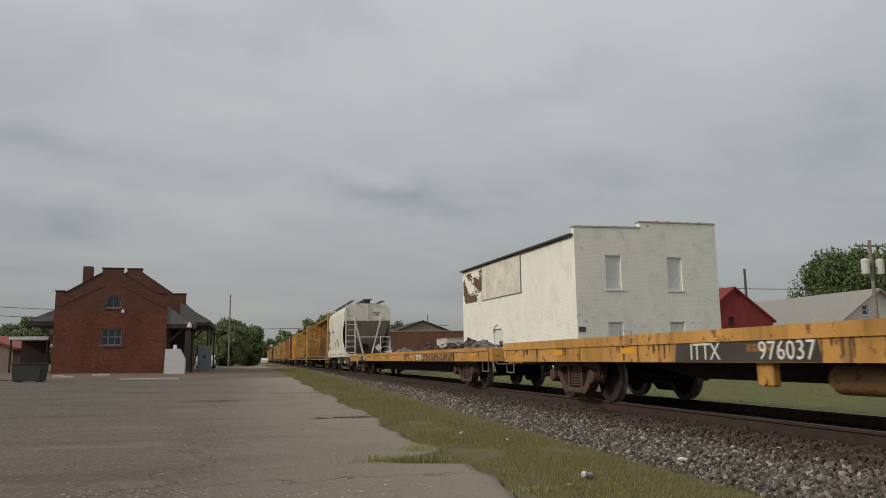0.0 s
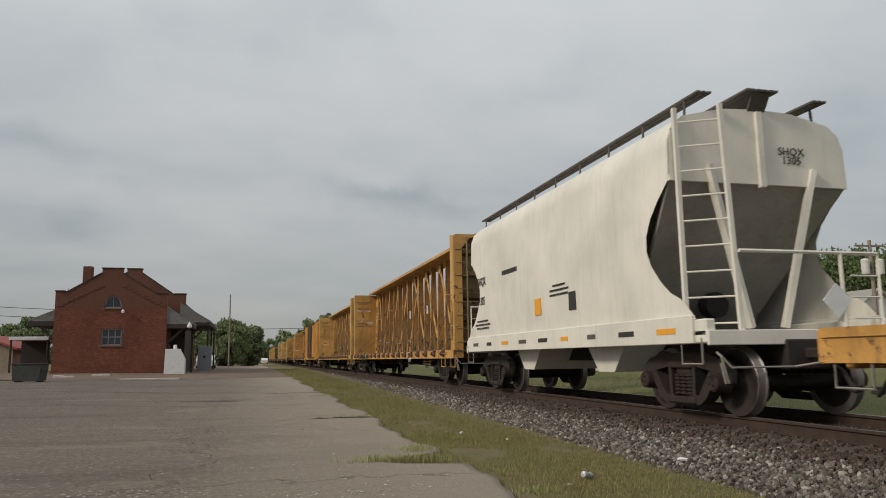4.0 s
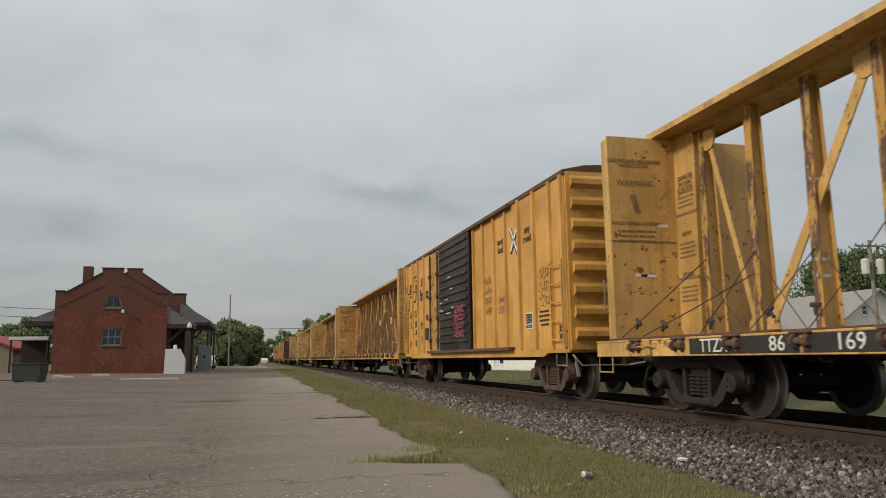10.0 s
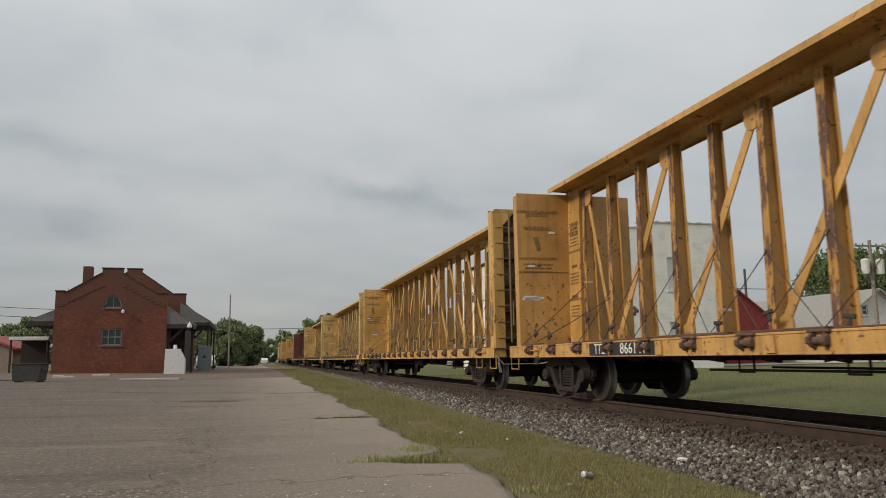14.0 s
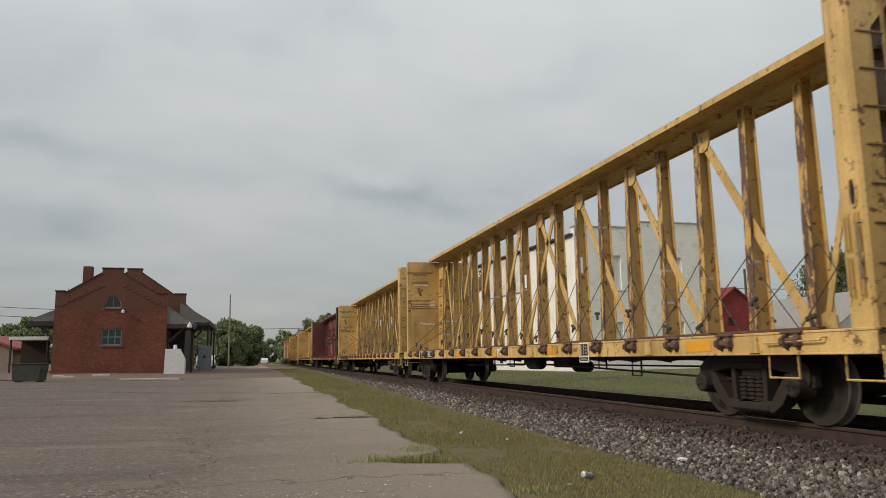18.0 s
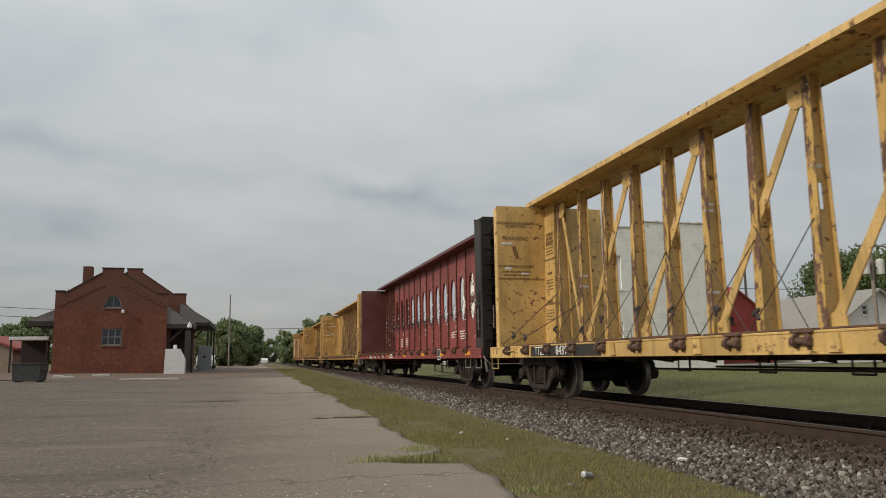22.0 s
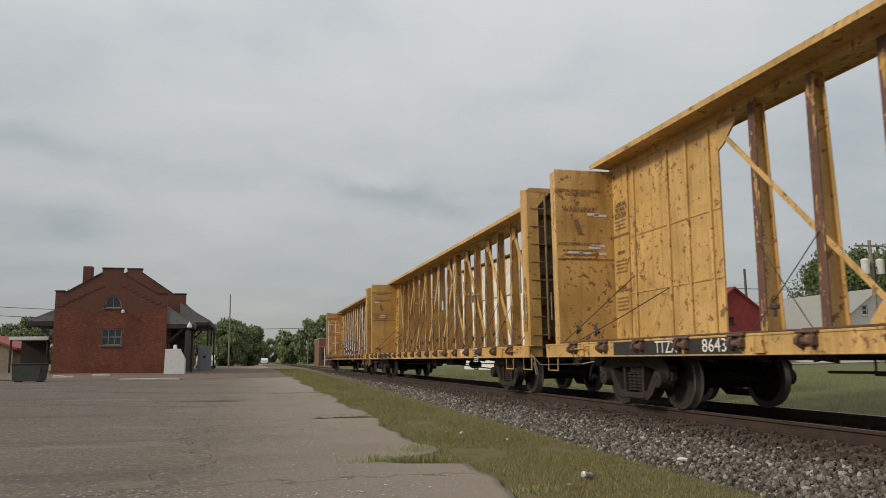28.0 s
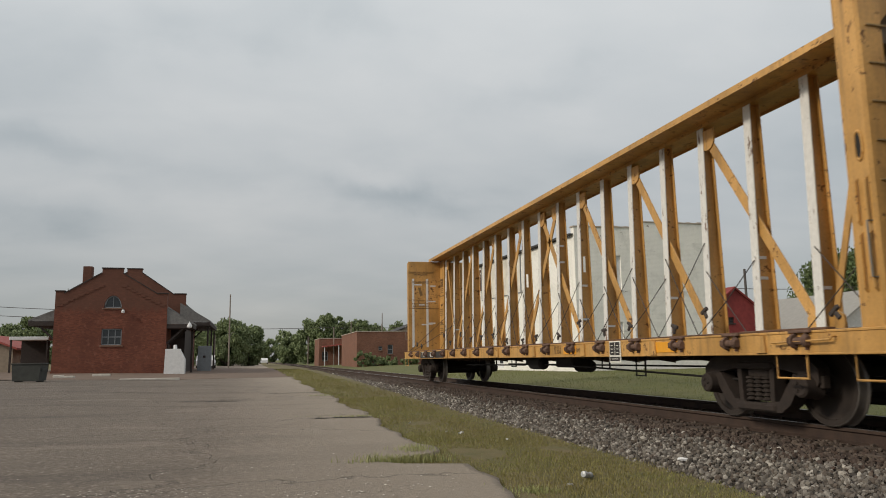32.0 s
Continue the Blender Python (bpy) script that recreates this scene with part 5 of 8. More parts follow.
                part("seam", mb, paint, w)
            mb = MB()
            mb.prism([(s * 7.30, 4.46), (s * 7.30, 4.02), (s * 7.12, 4.10), (s * 6.80, 4.38), (s * 6.76, 4.46)][::(1 if s < 0 else -1)], 0, -0.11, -0.08)
            part("gusset", mb, paint, w)
            mb = MB()
            mb.beam((-0.095, s * 7.1, 4.25), (-0.095, s * 4.2, 1.3), 0.03, 0.075, 0.004, (0, -s, 1))
            mb.prism([(s * 4.65, 1.12), (s * 3.95, 1.12), (s * 3.95, 1.62), (s * 4.2, 1.62)][::(1 if s < 0 else -1)], 0, -0.12, -0.09)
            part("diagonal", mb, paint, car)
    # winches along the side sills, cables crossing between the columns
    for i, y in enumerate(COL_Y):
        for s in (-1, 1):
            part("winch", shared("cb_winch", M_WINCH, mk_winch), M_WINCH, car, "", pose(s * 1.48, y + 0.02, 0.965, 0, 0, 0 if s < 0 else 180))
    y = -INNER + 0.3
    while y < INNER - 0.5:
        ln = rnd.uniform(0.7, 2.3)
        mb = MB()
        mb.box(-1.44, -1.32, y, min(y + ln, INNER), 1.074, 1.074 + rnd.uniform(0.022, 0.042), 0.008)
        part("edge_rail", mb, M_RUST, car)
        y += ln + rnd.uniform(0.0, 0.25)
    if tie_cables:
        for i in range(0, N_COL - 1):
            if solid_ends and (abs(COL_Y[i]) > 7.0 or abs(COL_Y[i + 1]) > 7.0):
                continue
            if rnd.random() < 0.1:
                continue
            mb = MB()
            ya, yb = COL_Y[i], COL_Y[i + 1]
            za, zb = rnd.uniform(2.2, 2.65), rnd.uniform(1.12, 1.3)
            for p, q in ((ya, yb), (yb, ya)):
                zt = za + rnd.uniform(-0.15, 0.1)
                top = Vector((-col_x(zt, 0.03), p, zt))
                low = Vector((-0.36, q, 1.13))
                mb.tube([top, (top + low) / 2 - Vector((0, 0, rnd.uniform(0.0, 0.05))), low], 0.008, 5)
            cb = part("tie_cable", mb, M_CABLE, car)
            z = rnd.uniform(1.25, 2.2)
            part("cable_clip", shared("cable_clip", M_CABLE, mk_clip), M_CABLE, cb, "", pose(-0.33, yb + (ya - yb) * rnd.uniform(0.1, 0.4), rnd.uniform(1.25, 1.7), rnd.uniform(-40, 40)))
        for ya, yb, zt in ((INNER - 0.35, COL_Y[-1], 2.35), (COL_Y[-1] - 0.1, COL_Y[-2], 2.0)):
            mb = MB()
            mb.tube([(-1.40, ya, 1.12), (-0.8, (ya + yb) / 2, (1.12 + zt) / 2 - 0.03), (-col_x(zt, 0.03), yb, zt)], 0.010, 5)
            cb = part("tie_cable", mb, M_CABLE, car)
            part("cable_clip", shared("cable_clip", M_CABLE, mk_clip), M_CABLE, cb, "", pose(-1.15, ya + (yb - ya) * 0.2, 1.12 + (zt - 1.12) * 0.2, 35))
    for k in range(2 + (seed % 3)):
        y = rnd.uniform(-9, span[0] - 0.5)
        mb = MB()
        mb.box(-1.458, -1.445, y - 0.28, y + 0.28, 0.87, 1.02)
        part("reflector", mb, M_ORANGE, car, "orange reflective strip")
    for k in range(tapes * 6):
        i = rnd.randrange(N_COL)
        z = rnd.uniform(1.4, 3.6)
        w = col_x(z)
        mb = MB()
        mb.box(-w - 0.02, w * 0.4, COL_Y[i] - 0.018, COL_Y[i] - 0.012, z - 0.02, z + 0.025)
        part("torn_tape", mb, M_TAPE, car)
    # placards on the rear bulkhead and end panel, read through the open bays
    mb = MB()
    mb.box(-1.41, -0.2, INNER - cut - 0.012, INNER - cut - 0.001, 2.738, 2.752)
    part("seam", mb, M_STENCIL, car)
    for k in range(7 if seed % 2 else 3):
        mb = MB()
        x, z = rnd.uniform(-1.35, -0.5), rnd.choice((3.62, 2.98, 2.86, 2.12)) + rnd.uniform(-0.03, 0.03)
        mb.box(x, x + rnd.uniform(0.15, 0.35), INNER - cut - 0.006, INNER - cut - 0.001, z, z + 0.05)
        part("torn_tape", mb, M_TAPE, car)
    fx = -0.93
    letter(car, "WARNING", 0.15, M_STENCIL, (fx, INNER - cut - 0.004, 3.75), FRONT, 0.95)
    letter(car, "AVOID TIPPING ACCIDENT", 0.085, M_STENCIL, (fx, INNER - cut - 0.004, 3.05), FRONT, 0.9)
    bars(car, [0.72, 0.66, 0.7], M_STENCIL, (fx, INNER - cut - 0.004, 2.92), FRONT, 0.035, 0.085)
    letter(car, "LOADING AND UNLOADING\nINSTRUCTIONS", 0.10, M_STENCIL, (fx, INNER - cut - 0.004, 4.1), FRONT, 0.78)
    mb = MB()
    mb.beam((fx - 0.06, INNER - cut - 0.004, 3.55), (fx + 0.03, INNER - cut - 0.004, 3.24), 0.006, 0.1)
    part("pictogram", mb, M_STENCIL, car)
    lean = Matrix.Rotation(0.019, 4, "Y")
    px, py = -0.35, INNER - cut - 0.30
    for tx, z, sz in (("LOADING AND\nUNLOADING\nINSTRUCTIONS", 3.72, 0.13), ("SAFETY FIRST", 2.85, 0.095), ("WARNING", 2.15, 0.14)):
        xx = -0.20 + 0.065 * (z - 1.1) / 3.36 - 0.006
        letter(car, tx, sz, M_STENCIL, (xx, py, z), lean @ SIDE, 0.5)
        bars(car, [0.42, 0.46, 0.4, 0.45], M_STENCIL, (xx - 0.004, py, z - (0.16 if sz < 0.14 else 0.20)), lean @ SIDE, 0.03, 0.075)
    if white_edges:
        for x in (-1.28, -0.72):
            part("white_strip", MB().box(x, x + 0.09, INNER - cut - 0.006, INNER - cut - 0.001, 1.25, 3.9), M_TAPE, car, "peeling white vertical strip")
    # long grab bars and stake pockets along the near sill
    for y in (-10.3, 9.9):
        part("sill_grab_bar", shared("sill_grab_bar", paint, mk_sill_bar), paint, car, "", (-1.46, y, 0.95))
    for k in range(9):
        if 5.0 < -9.6 + k * 2.41 < 9.2:
            continue
        part("stake_pocket", shared("stake_pocket", paint, mk_pocket), paint, car, "", (-1.45, -9.6 + k * 2.41, 0.94))
    truck(car, -9.0)
    truck(car, 8.5 if solid_ends else rear_truck)
    car_ends(car, INNER + 0.47)
    underfloor(car, -1.45)
    for y in (-INNER - 0.25, -INNER + 0.9, INNER + 0.25):
        part("sill_step", shared("sill_step", paint, mk_step), paint, car, "", (-1.40, y, 0.80))
    if sign:
        sign_plate(car, sign, 0.90, -1.466)
    flatcar_marks(car, marks, span, at)
    if logo is not None:
        for k in (-1, 0, 1):
            mb = MB()
            y = logo - k * 0.22
            mb.prism([(y + 0.10, 1.03), (y - 0.10, 1.03), (y - 0.10, 0.975), (y - 0.03, 0.975), (y - 0.01, 0.88), (y + 0.05, 0.88), (y + 0.03, 0.975), (y + 0.10, 0.975)], 0, -1.458, -1.448)
            part("emblem_shape", mb, M_WHITE, car, "white emblem block")
    letter(car, "IM 11-5\nIL 73-0", 0.105, M_STENCIL, (-1.456, -3.62, 0.955), SIDE, 1.0)
    letter(car, "LD LMT", 0.105, M_STENCIL, (-1.456, -4.5, 0.94), SIDE, 1.0)
    return car


def window_panel(w, z0, z1, cz, a, b, t):
    """A wall bay with an oval opening, t thick, in the y-z plane."""
    mb = MB()
    n = 32
    rim, hole = [], []
    for i in range(n):
        th = 2 * math.pi * (i + 0.5) / n
        c, s = math.cos(th), math.sin(th)
        k = min((w / 2) / max(1e-6, abs(c)), ((z1 - z0) / 2) / max(1e-6, abs(s)))
        rim.append((c * k, (z0 + z1) / 2 + s * k))
        hole.append((a * math.copysign(abs(c) ** 0.8, c), cz + b * math.copysign(abs(s) ** 0.8, s)))
    cor = [(w / 2, z1), (-w / 2, z1), (-w / 2, z0), (w / 2, z0)]
    for p in cor:
        j = min(range(n), key=lambda i: (rim[i][0] - p[0]) ** 2 + (rim[i][1] - p[1]) ** 2)
        rim[j] = p
    vs = []
    for x in (-t, t):
        vs += [(x, *p) for p in rim] + [(x, *p) for p in hole]
    fs = []
    for i in range(n):
        j = (i + 1) % n
        fs += [(i, j, n + j, n + i), (2 * n + j, 2 * n + i, 3 * n + i, 3 * n + j), (n + i, n + j, 3 * n + j, 3 * n + i)]
    return mb.add(vs, fs)


def red_centerbeam(y0):
    rnd = random.Random(99)
    car = thing("centerbeam_flatcar", "oxide-red centre-beam car with oval window openings and black end", "railroad car", pose(TRACK, y0, 0), "cars of the freight train")
    MOVING.append((car, y0))
    part("center_sill", shared("red_center_sill", M_UNDER, lambda: mk_center_sill(11.25)), M_UNDER, car)
    part("deck", shared("red_deck", M_RED, lambda: mk_deck(RED_INNER)), M_RED, car)
    for s in (-1, 1):
        part("side_sill", shared("red_sill", M_RED, lambda: mk_sill(RED_INNER)), M_RED, car, "", pose(s * 1.42, 0, 0, 0, 0, 0 if s < 0 else 180))
    part("base_beam", shared("red_base", M_RED, lambda: mk_base_beam(RED_INNER)), M_RED, car)
    part("top_chord", shared("red_chord", M_REDDK, lambda: mk_top_chord(RED_INNER)), M_REDDK, car)
    bulkhead(car, -RED_INNER, 0, M_BLACK, M_BLACK, depth=1.0)
    bulkhead(car, RED_INNER, 180, M_REDDK, M_REDDK)
    z0, z1, w, n = 1.1, 4.545, 1.2, 13
    red = RED_INNER

    def rib():
        q = MB()
        q.prism([(-0.165, z0), (0.02, z0), (0.02, z1), (-0.14, z1)], 1, -0.03, 0.03)
        return q

    def ribbed(y, tapes):
        r = part("rib", shared("red_rib", M_REDRIB, rib), M_REDRIB, car, "", (0, y, 0))
        for k in range(tapes):
            z = min(3.6, max(1.5, rnd.gauss(2.45, 0.45)))
            xx = -0.168 + 0.025 * (z - z0) / (z1 - z0)
            mb = MB()
            a, b = sorted((rnd.uniform(-0.10, 0.06), rnd.uniform(-0.05, 0.10)))
            mb.box(xx - 0.012, xx + 0.004, a, max(b, a + 0.03), z, z + rnd.uniform(0.018, 0.055))
            part("torn_tape", mb, M_TAPE, r)
    for i in range(n):
        y = -7.2 + w * i
        part("wall_panel", shared("red_window_panel", M_RED, lambda: window_panel(w, z0, z1, 2.89, 0.34, 0.79, 0.035)), M_RED, car, "", (-0.07, y, 0))
        ribbed(y - w / 2, 8)
    ribbed(7.8, 8)
    for s in (-1, 1):
        y0, y1 = sorted((s * 7.8, s * (red - 0.01)))
        part("wall_panel", MB().box(-0.035, 0.035, y0, y1, z0, z1), M_RED, car)
        for k in range(1, 5):
            ribbed(s * (7.8 + 0.57 * k), 6)
        mb = MB()
        for z in (2.4, 3.3):
            mb.box(-0.06, -0.034, y0, y1, z - 0.03, z + 0.03)
        part("seam", mb, M_REDDK, car)
        for k in range(9):
            y = s * rnd.uniform(8.0, red - 0.3)
            z = rnd.uniform(2.1, 3.3)
            mb = MB()
            mb.box(-0.045, -0.034, y - rnd.uniform(0.08, 0.22), y + rnd.uniform(0.05, 0.2), z, z + rnd.uniform(0.04, 0.1))
            part("torn_tape", mb, M_TAPE, car)
    for y, z, rows in ((9.2, 4.1, [0.5, 0.4, 0.6, 0.5]), (-9.2, 4.1, [0.5, 0.4, 0.6]), (6.0, 1.75, [0.6, 0.45, 0.56, 0.5, 0.5]), (4.8, 1.75, [0.6, 0.5, 0.55, 0.5, 0.4]), (-4.8, 1.75, [0.66, 0.5, 0.6, 0.5]), (-3.6, 1.75, [0.45, 0.6, 0.5])):
        bars(car, rows, M_WHITE, (-0.11 if abs(y) < 7.8 else -0.042, y, z), SIDE, 0.038, 0.085)
    # long hanger frames and the brake rod that they carry
    for pts in ([(-4.24, 0.82), (-4.24, 0.36)], [(-4.10, 0.82), (-4.10, 0.60), (-4.38, 0.60), (-4.38, 0.82)], [(-5.22, 0.82), (-5.22, 0.33), (-5.38, 0.33), (-5.38, 0.82)], [(-4.24, 0.40), (-5.3, 0.36), (-7.9, 0.34)]):
        mb = MB()
        mb.tube([(-0.98, y, z) for y, z in pts], 0.022 if len(pts) == 2 else 0.016, 6)
        part("rod_hanger" if len(pts) != 3 else "brake_rod", mb, M_UNDER, car)
    for i in range(18):
        y = -10.2 + 1.2 * i
        for s in (-1, 1):
            part("winch", shared("cb_winch", M_RUST, mk_winch), M_RUST, car, "", pose(s * 1.46, y + 0.35, 1.03, 0, 0, 0 if s < 0 else 180))
    for i in range(n):
        y = -7.8 + w * i
        mb = MB()
        mb.tube([(-0.22, y, 2.2), (-0.14, y + w / 2, 2.5), (-0.2, y + w, 2.3)], 0.011, 5)
        mb.tube([(-0.22, y, 2.75), (-0.16, y + w * 0.5, 2.45), (-0.22, y + w, 2.1)], 0.011, 5)
        cb = part("tie_cable", mb, M_CABLE, car)
        if i % 3 == 0:
            part("cable_clip", shared("cable_clip", M_CABLE, mk_clip), M_CABLE, cb, "", pose(-0.17, y + w * 0.45, 2.45, 30))
    for y in (-10.0, -7.1, -4.4, -1.2, 2.5, 8.4):
        mb = MB()
        mb.box(-1.458, -1.445, y - 0.25, y + 0.25, 0.90, 1.0)
        part("reflector", mb, M_ORANGE, car, "orange reflective strip")
    truck(car, -8.7)
    truck(car, 8.7)
    car_ends(car, RED_INNER + 0.47)
    underfloor(car, -1.5)
    for y in (-RED_INNER - 0.1, -RED_INNER + 0.9, RED_INNER + 0.1):
        part("sill_step", shared("sill_step", M_PIPE, mk_step), M_PIPE, car, "", (-1.40, y, 0.80))
    sign_plate(car, -6.75, 0.95, -1.466)
    bars(car, [0.75], M_WHITE, (-1.456, 7.25, 0.94), SIDE, 0.17)
    letter(car, "600", 0.26, M_WHITE, (-1.457, 5.92, 0.94), SIDE, 1.15)
    letter(car, "571", 0.26, M_WHITE, (-1.457, 4.9, 0.94), SIDE, 1.15)
    letter(car, "CAPY 195000\nLD LMT 19", 0.1, M_WHITE, (-1.457, 3.65, 0.95), SIDE, 1.0)
    bars(car, [1.0, 0.8], M_WHITE, (-1.456, 1.7, 0.99), SIDE, 0.05, 0.1)
    return car


# ---------------------------------------------------------------- train: flat cars
def flatcar_rest(car, marks, half):
    """Steps and reporting marks of a flat car."""
    for y in (-half + 0.35, half - 0.35):
        part("sill_step", shared("sill_step", M_PIPE, mk_step), M_PIPE, car, "", (-1.42, y, 0.72))
    my, lo, hi = marks[2]
    mb = MB()
    mb.add([(-1.459, hi + 0.05, 0.735), (-1.459, lo - 0.05, 0.735), (-1.459, lo, 0.985), (-1.459, hi, 0.985)], [(0, 1, 2, 3)])
    part("mark_panel", mb, M_WORNBLACK, car, "faded black lettering panel")
    letter(car, marks[0], 0.31, M_WHITE, (-1.464, my + 0.75, 0.86), SIDE, 1.0)
    letter(car, marks[1], 0.31, M_WHITE, (-1.464, my - 0.78, 0.86), SIDE, 1.0)
    return car


def flatcar(y0, marks, label, seed, deep):
    rnd = random.Random(seed)
    half = 13.65
    car = thing("long_flatcar", label, "railroad car", pose(TRACK, y0, 0), "cars of the freight train")
    MOVING.append((car, y0))
    part("center_sill", shared("flat_center_sill", M_UNDER, lambda: mk_center_sill(13.6)), M_UNDER, car)
    mb = MB()
    mb.box(-1.40, 1.40, -half, half, 0.96, 1.03, 0.008)
    for k in range(22):
        y = -half + 0.6 + k * 1.24
        mb.box(-1.36, 1.36, y - 0.05, y + 0.05, 0.80, 0.96)
    part("deck", mb, M_TRUCK, car, "dark worn steel deck")
    for s in (-1, 1):
        mb = MB()
        top = 1.06 + (0.09 if deep else 0.03)
        mb.prism([(s * x, z) for x, z in ((0.0, 0.73), (0.035, 0.73), (0.035, 0.985), (0.06, 0.99), (0.06, top), (-0.03, top), (-0.03, 0.985), (0.0, 0.985))][::(1 if s < 0 else -1)], 1, -half, half)
        part("side_sill", mb, M_FLAT, car, "", (s * 1.42, 0, 0))
        for k in range(1, 13):
            mb = MB()
            mb.box(s * 1.457 - 0.005, s * 1.457 + 0.005, -half + k * 2.1 - 0.012, -half + k * 2.1 + 0.012, 0.735, 0.98)
            part("seam", mb, M_RUST, car)
        if not deep:
            mb = MB()
            mb.prism([(-5.03, 1.0), (-5.10, 0.725), (-10.4, 0.725), (-10.4, 1.0)], 0, s * 1.47 - 0.014, s * 1.47 + 0.014)
            part("rusted_plate", mb, M_FLATRUST, car, "rusted darker side plate")
        mb = MB()
        for k in range(26):
            y, xa = rnd.uniform(-13, 13), s * 1.458
            for _ in range(rnd.randint(1, 4)):
                y += rnd.uniform(0.04, 0.16)
                wd, zb = rnd.uniform(0.012, 0.05), rnd.uniform(0.74, 0.92)
                mb.add([(xa, y - wd, 0.984), (xa, y + wd, 0.984), (xa, y + wd * 0.4, zb), (xa, y - wd * 0.5, zb)], [(0, 1, 2, 3)])
        part("rust_stain", mb, M_RUST, car)
        mb = MB()
        for k in range(9):
            y = -12.2 + k * 2.8 + rnd.uniform(-0.4, 0.4)
            mb.box(s * 1.456 - 0.003, s * 1.456 + 0.003, y - 0.22, y + 0.22, 0.86, 0.95)
        part("reflector", mb, M_ORANGE, car)
    for s in (-1, 1):
        mb = MB()
        mb.box(-1.42, 1.42, -0.12, 0.06, 0.72, 1.08, 0.02)
        mb.box(-0.95, 0.95, -0.26, -0.12, 0.66, 0.80, 0.02)
        part("end_sill", mb, M_FLAT, car, "", pose(0, s * half, 0, 0, 0, 0 if s < 0 else 180))
    truck(car, -10.45, M_TRUCKRED)
    truck(car, 10.45, M_TRUCKRED)
    car_ends(car, half)
    if not deep:
        # fish-bellied centre girder and the worn painted blocks on the rusted plate
        mb = MB()
        mb.prism([(-9.1, 0.95), (-9.1, 0.66), (-7.4, 0.34), (7.4, 0.30), (9.1, 0.66), (9.1, 0.95)], 0, -0.42, 0.42)
        part("belly_girder", mb, M_UNDER, car, "deep sooty centre girder")
        for y in (-5.44, -5.95):
            mb = MB()
            mb.prism([(y - 0.23, 0.96), (y + 0.23, 0.96), (y + 0.23, 0.89), (y + 0.09, 0.89), (y + 0.09, 0.80), (y + 0.12, 0.76), (y - 0.12, 0.76), (y - 0.09, 0.80), (y - 0.09, 0.89), (y - 0.23, 0.89)], 0, -1.492, -1.484)
            part("painted_block", mb, M_FADEWHITE, car, "faded white block marking")
        for y in (-5.72, -6.3):
            for k in range(4):
                mb = MB()
                mb.box(-1.490, -1.482, y - 0.17, y + 0.14, 0.80 + k * 0.032, 0.815 + k * 0.032)
                part("painted_stripe", mb, M_FADEWHITE, car)
        return flatcar_rest(car, marks, half)
    mb = MB()
    mb.prism([(-9.1, 0.95), (-9.1, 0.70), (-7.4, 0.46), (7.4, 0.46), (9.1, 0.70), (9.1, 0.95)], 0, -0.42, 0.42)
    part("belly_girder", mb, M_UNDER, car, "deep sooty centre girder")
    underfloor(car, -3.5)
    mb = MB()
    mb.lathe([(-0.68, 0), (-0.68, 0.11), (-0.58, 0.175), (0.58, 0.175), (0.68, 0.11), (0.68, 0)], 18, 1, (-0.90, 3.3, 0.545))
    part("air_tank", mb, M_RUSTTANK, car, "rusty orange cylindrical tank", smooth=True)
    mb = MB()
    if not deep:
        mb.box(-1.30, -1.26, 4.5, 4.6, 0.6, 0.74)
    mb.box(-1.38, -1.26, 4.42, 4.70, 0.45, 0.74, 0.02)
    mb.tube([(-1.41, 4.56, 0.52), (-1.30, 4.56, 0.52)], 0.06, 10)
    part("hand_brake_bracket", mb, M_FLAT, car)
    return flatcar_rest(car, marks, half)


def scrap_heap(y, x, w, h, mat, seed, label, car_y):
    """Loose tangled heap lying on a flat car's deck."""
    rnd = random.Random(seed)
    mb = MB()
    for k in range(64):
        a, r = rnd.uniform(0, 6.28), rnd.random() ** 0.6
        px, py = r * math.cos(a) * w * 0.5, r * math.sin(a) * w
        s = rnd.uniform(0.045, 0.13)
        pz = max(0.03, (1 - r) * h * rnd.uniform(0.5, 1.0))
        m = pose(px, py, pz, rnd.uniform(0, 360), rnd.uniform(0, 360), rnd.uniform(0, 360))
        n = 7
        ring = []
        for i in range(4):
            ph = -1.2 + 2.4 * i / 3
            for j in range(n):
                t = 6.283 * j / n
                q = rnd.uniform(0.75, 1.2)
                ring.append(m @ Vector((s * math.cos(ph) * math.cos(t) * q, s * 1.4 * math.cos(ph) * math.sin(t) * q, s * 0.8 * math.sin(ph) * q)))
        fs = [(i * n + j, i * n + (j + 1) % n, (i + 1) * n + (j + 1) % n, (i + 1) * n + j) for i in range(3) for j in range(n)] + [tuple(range(n - 1, -1, -1)), tuple(range(3 * n, 4 * n))]
        mb.add(ring, fs)
    for k in range(26):
        a = rnd.uniform(0, 6.28)
        p = Vector((rnd.uniform(-0.4, 0.4) * w, rnd.uniform(-0.9, 0.9) * w, rnd.uniform(0.02, h * 0.8)))
        q = p + Vector((rnd.uniform(-0.2, 0.2), rnd.uniform(-0.3, 0.3), rnd.uniform(-0.10, 0.03)))
        mb.tube([p, (p + q) / 2 + Vector((0, 0, 0.03)), q], 0.013, 5)
    ob = thing("scrap_heap", label, "scrap", pose(TRACK + x, car_y + y, 1.03), "heaps on the flat car", "stuff", mb, mat)
    MOVING.append((ob, car_y + y))
    return ob


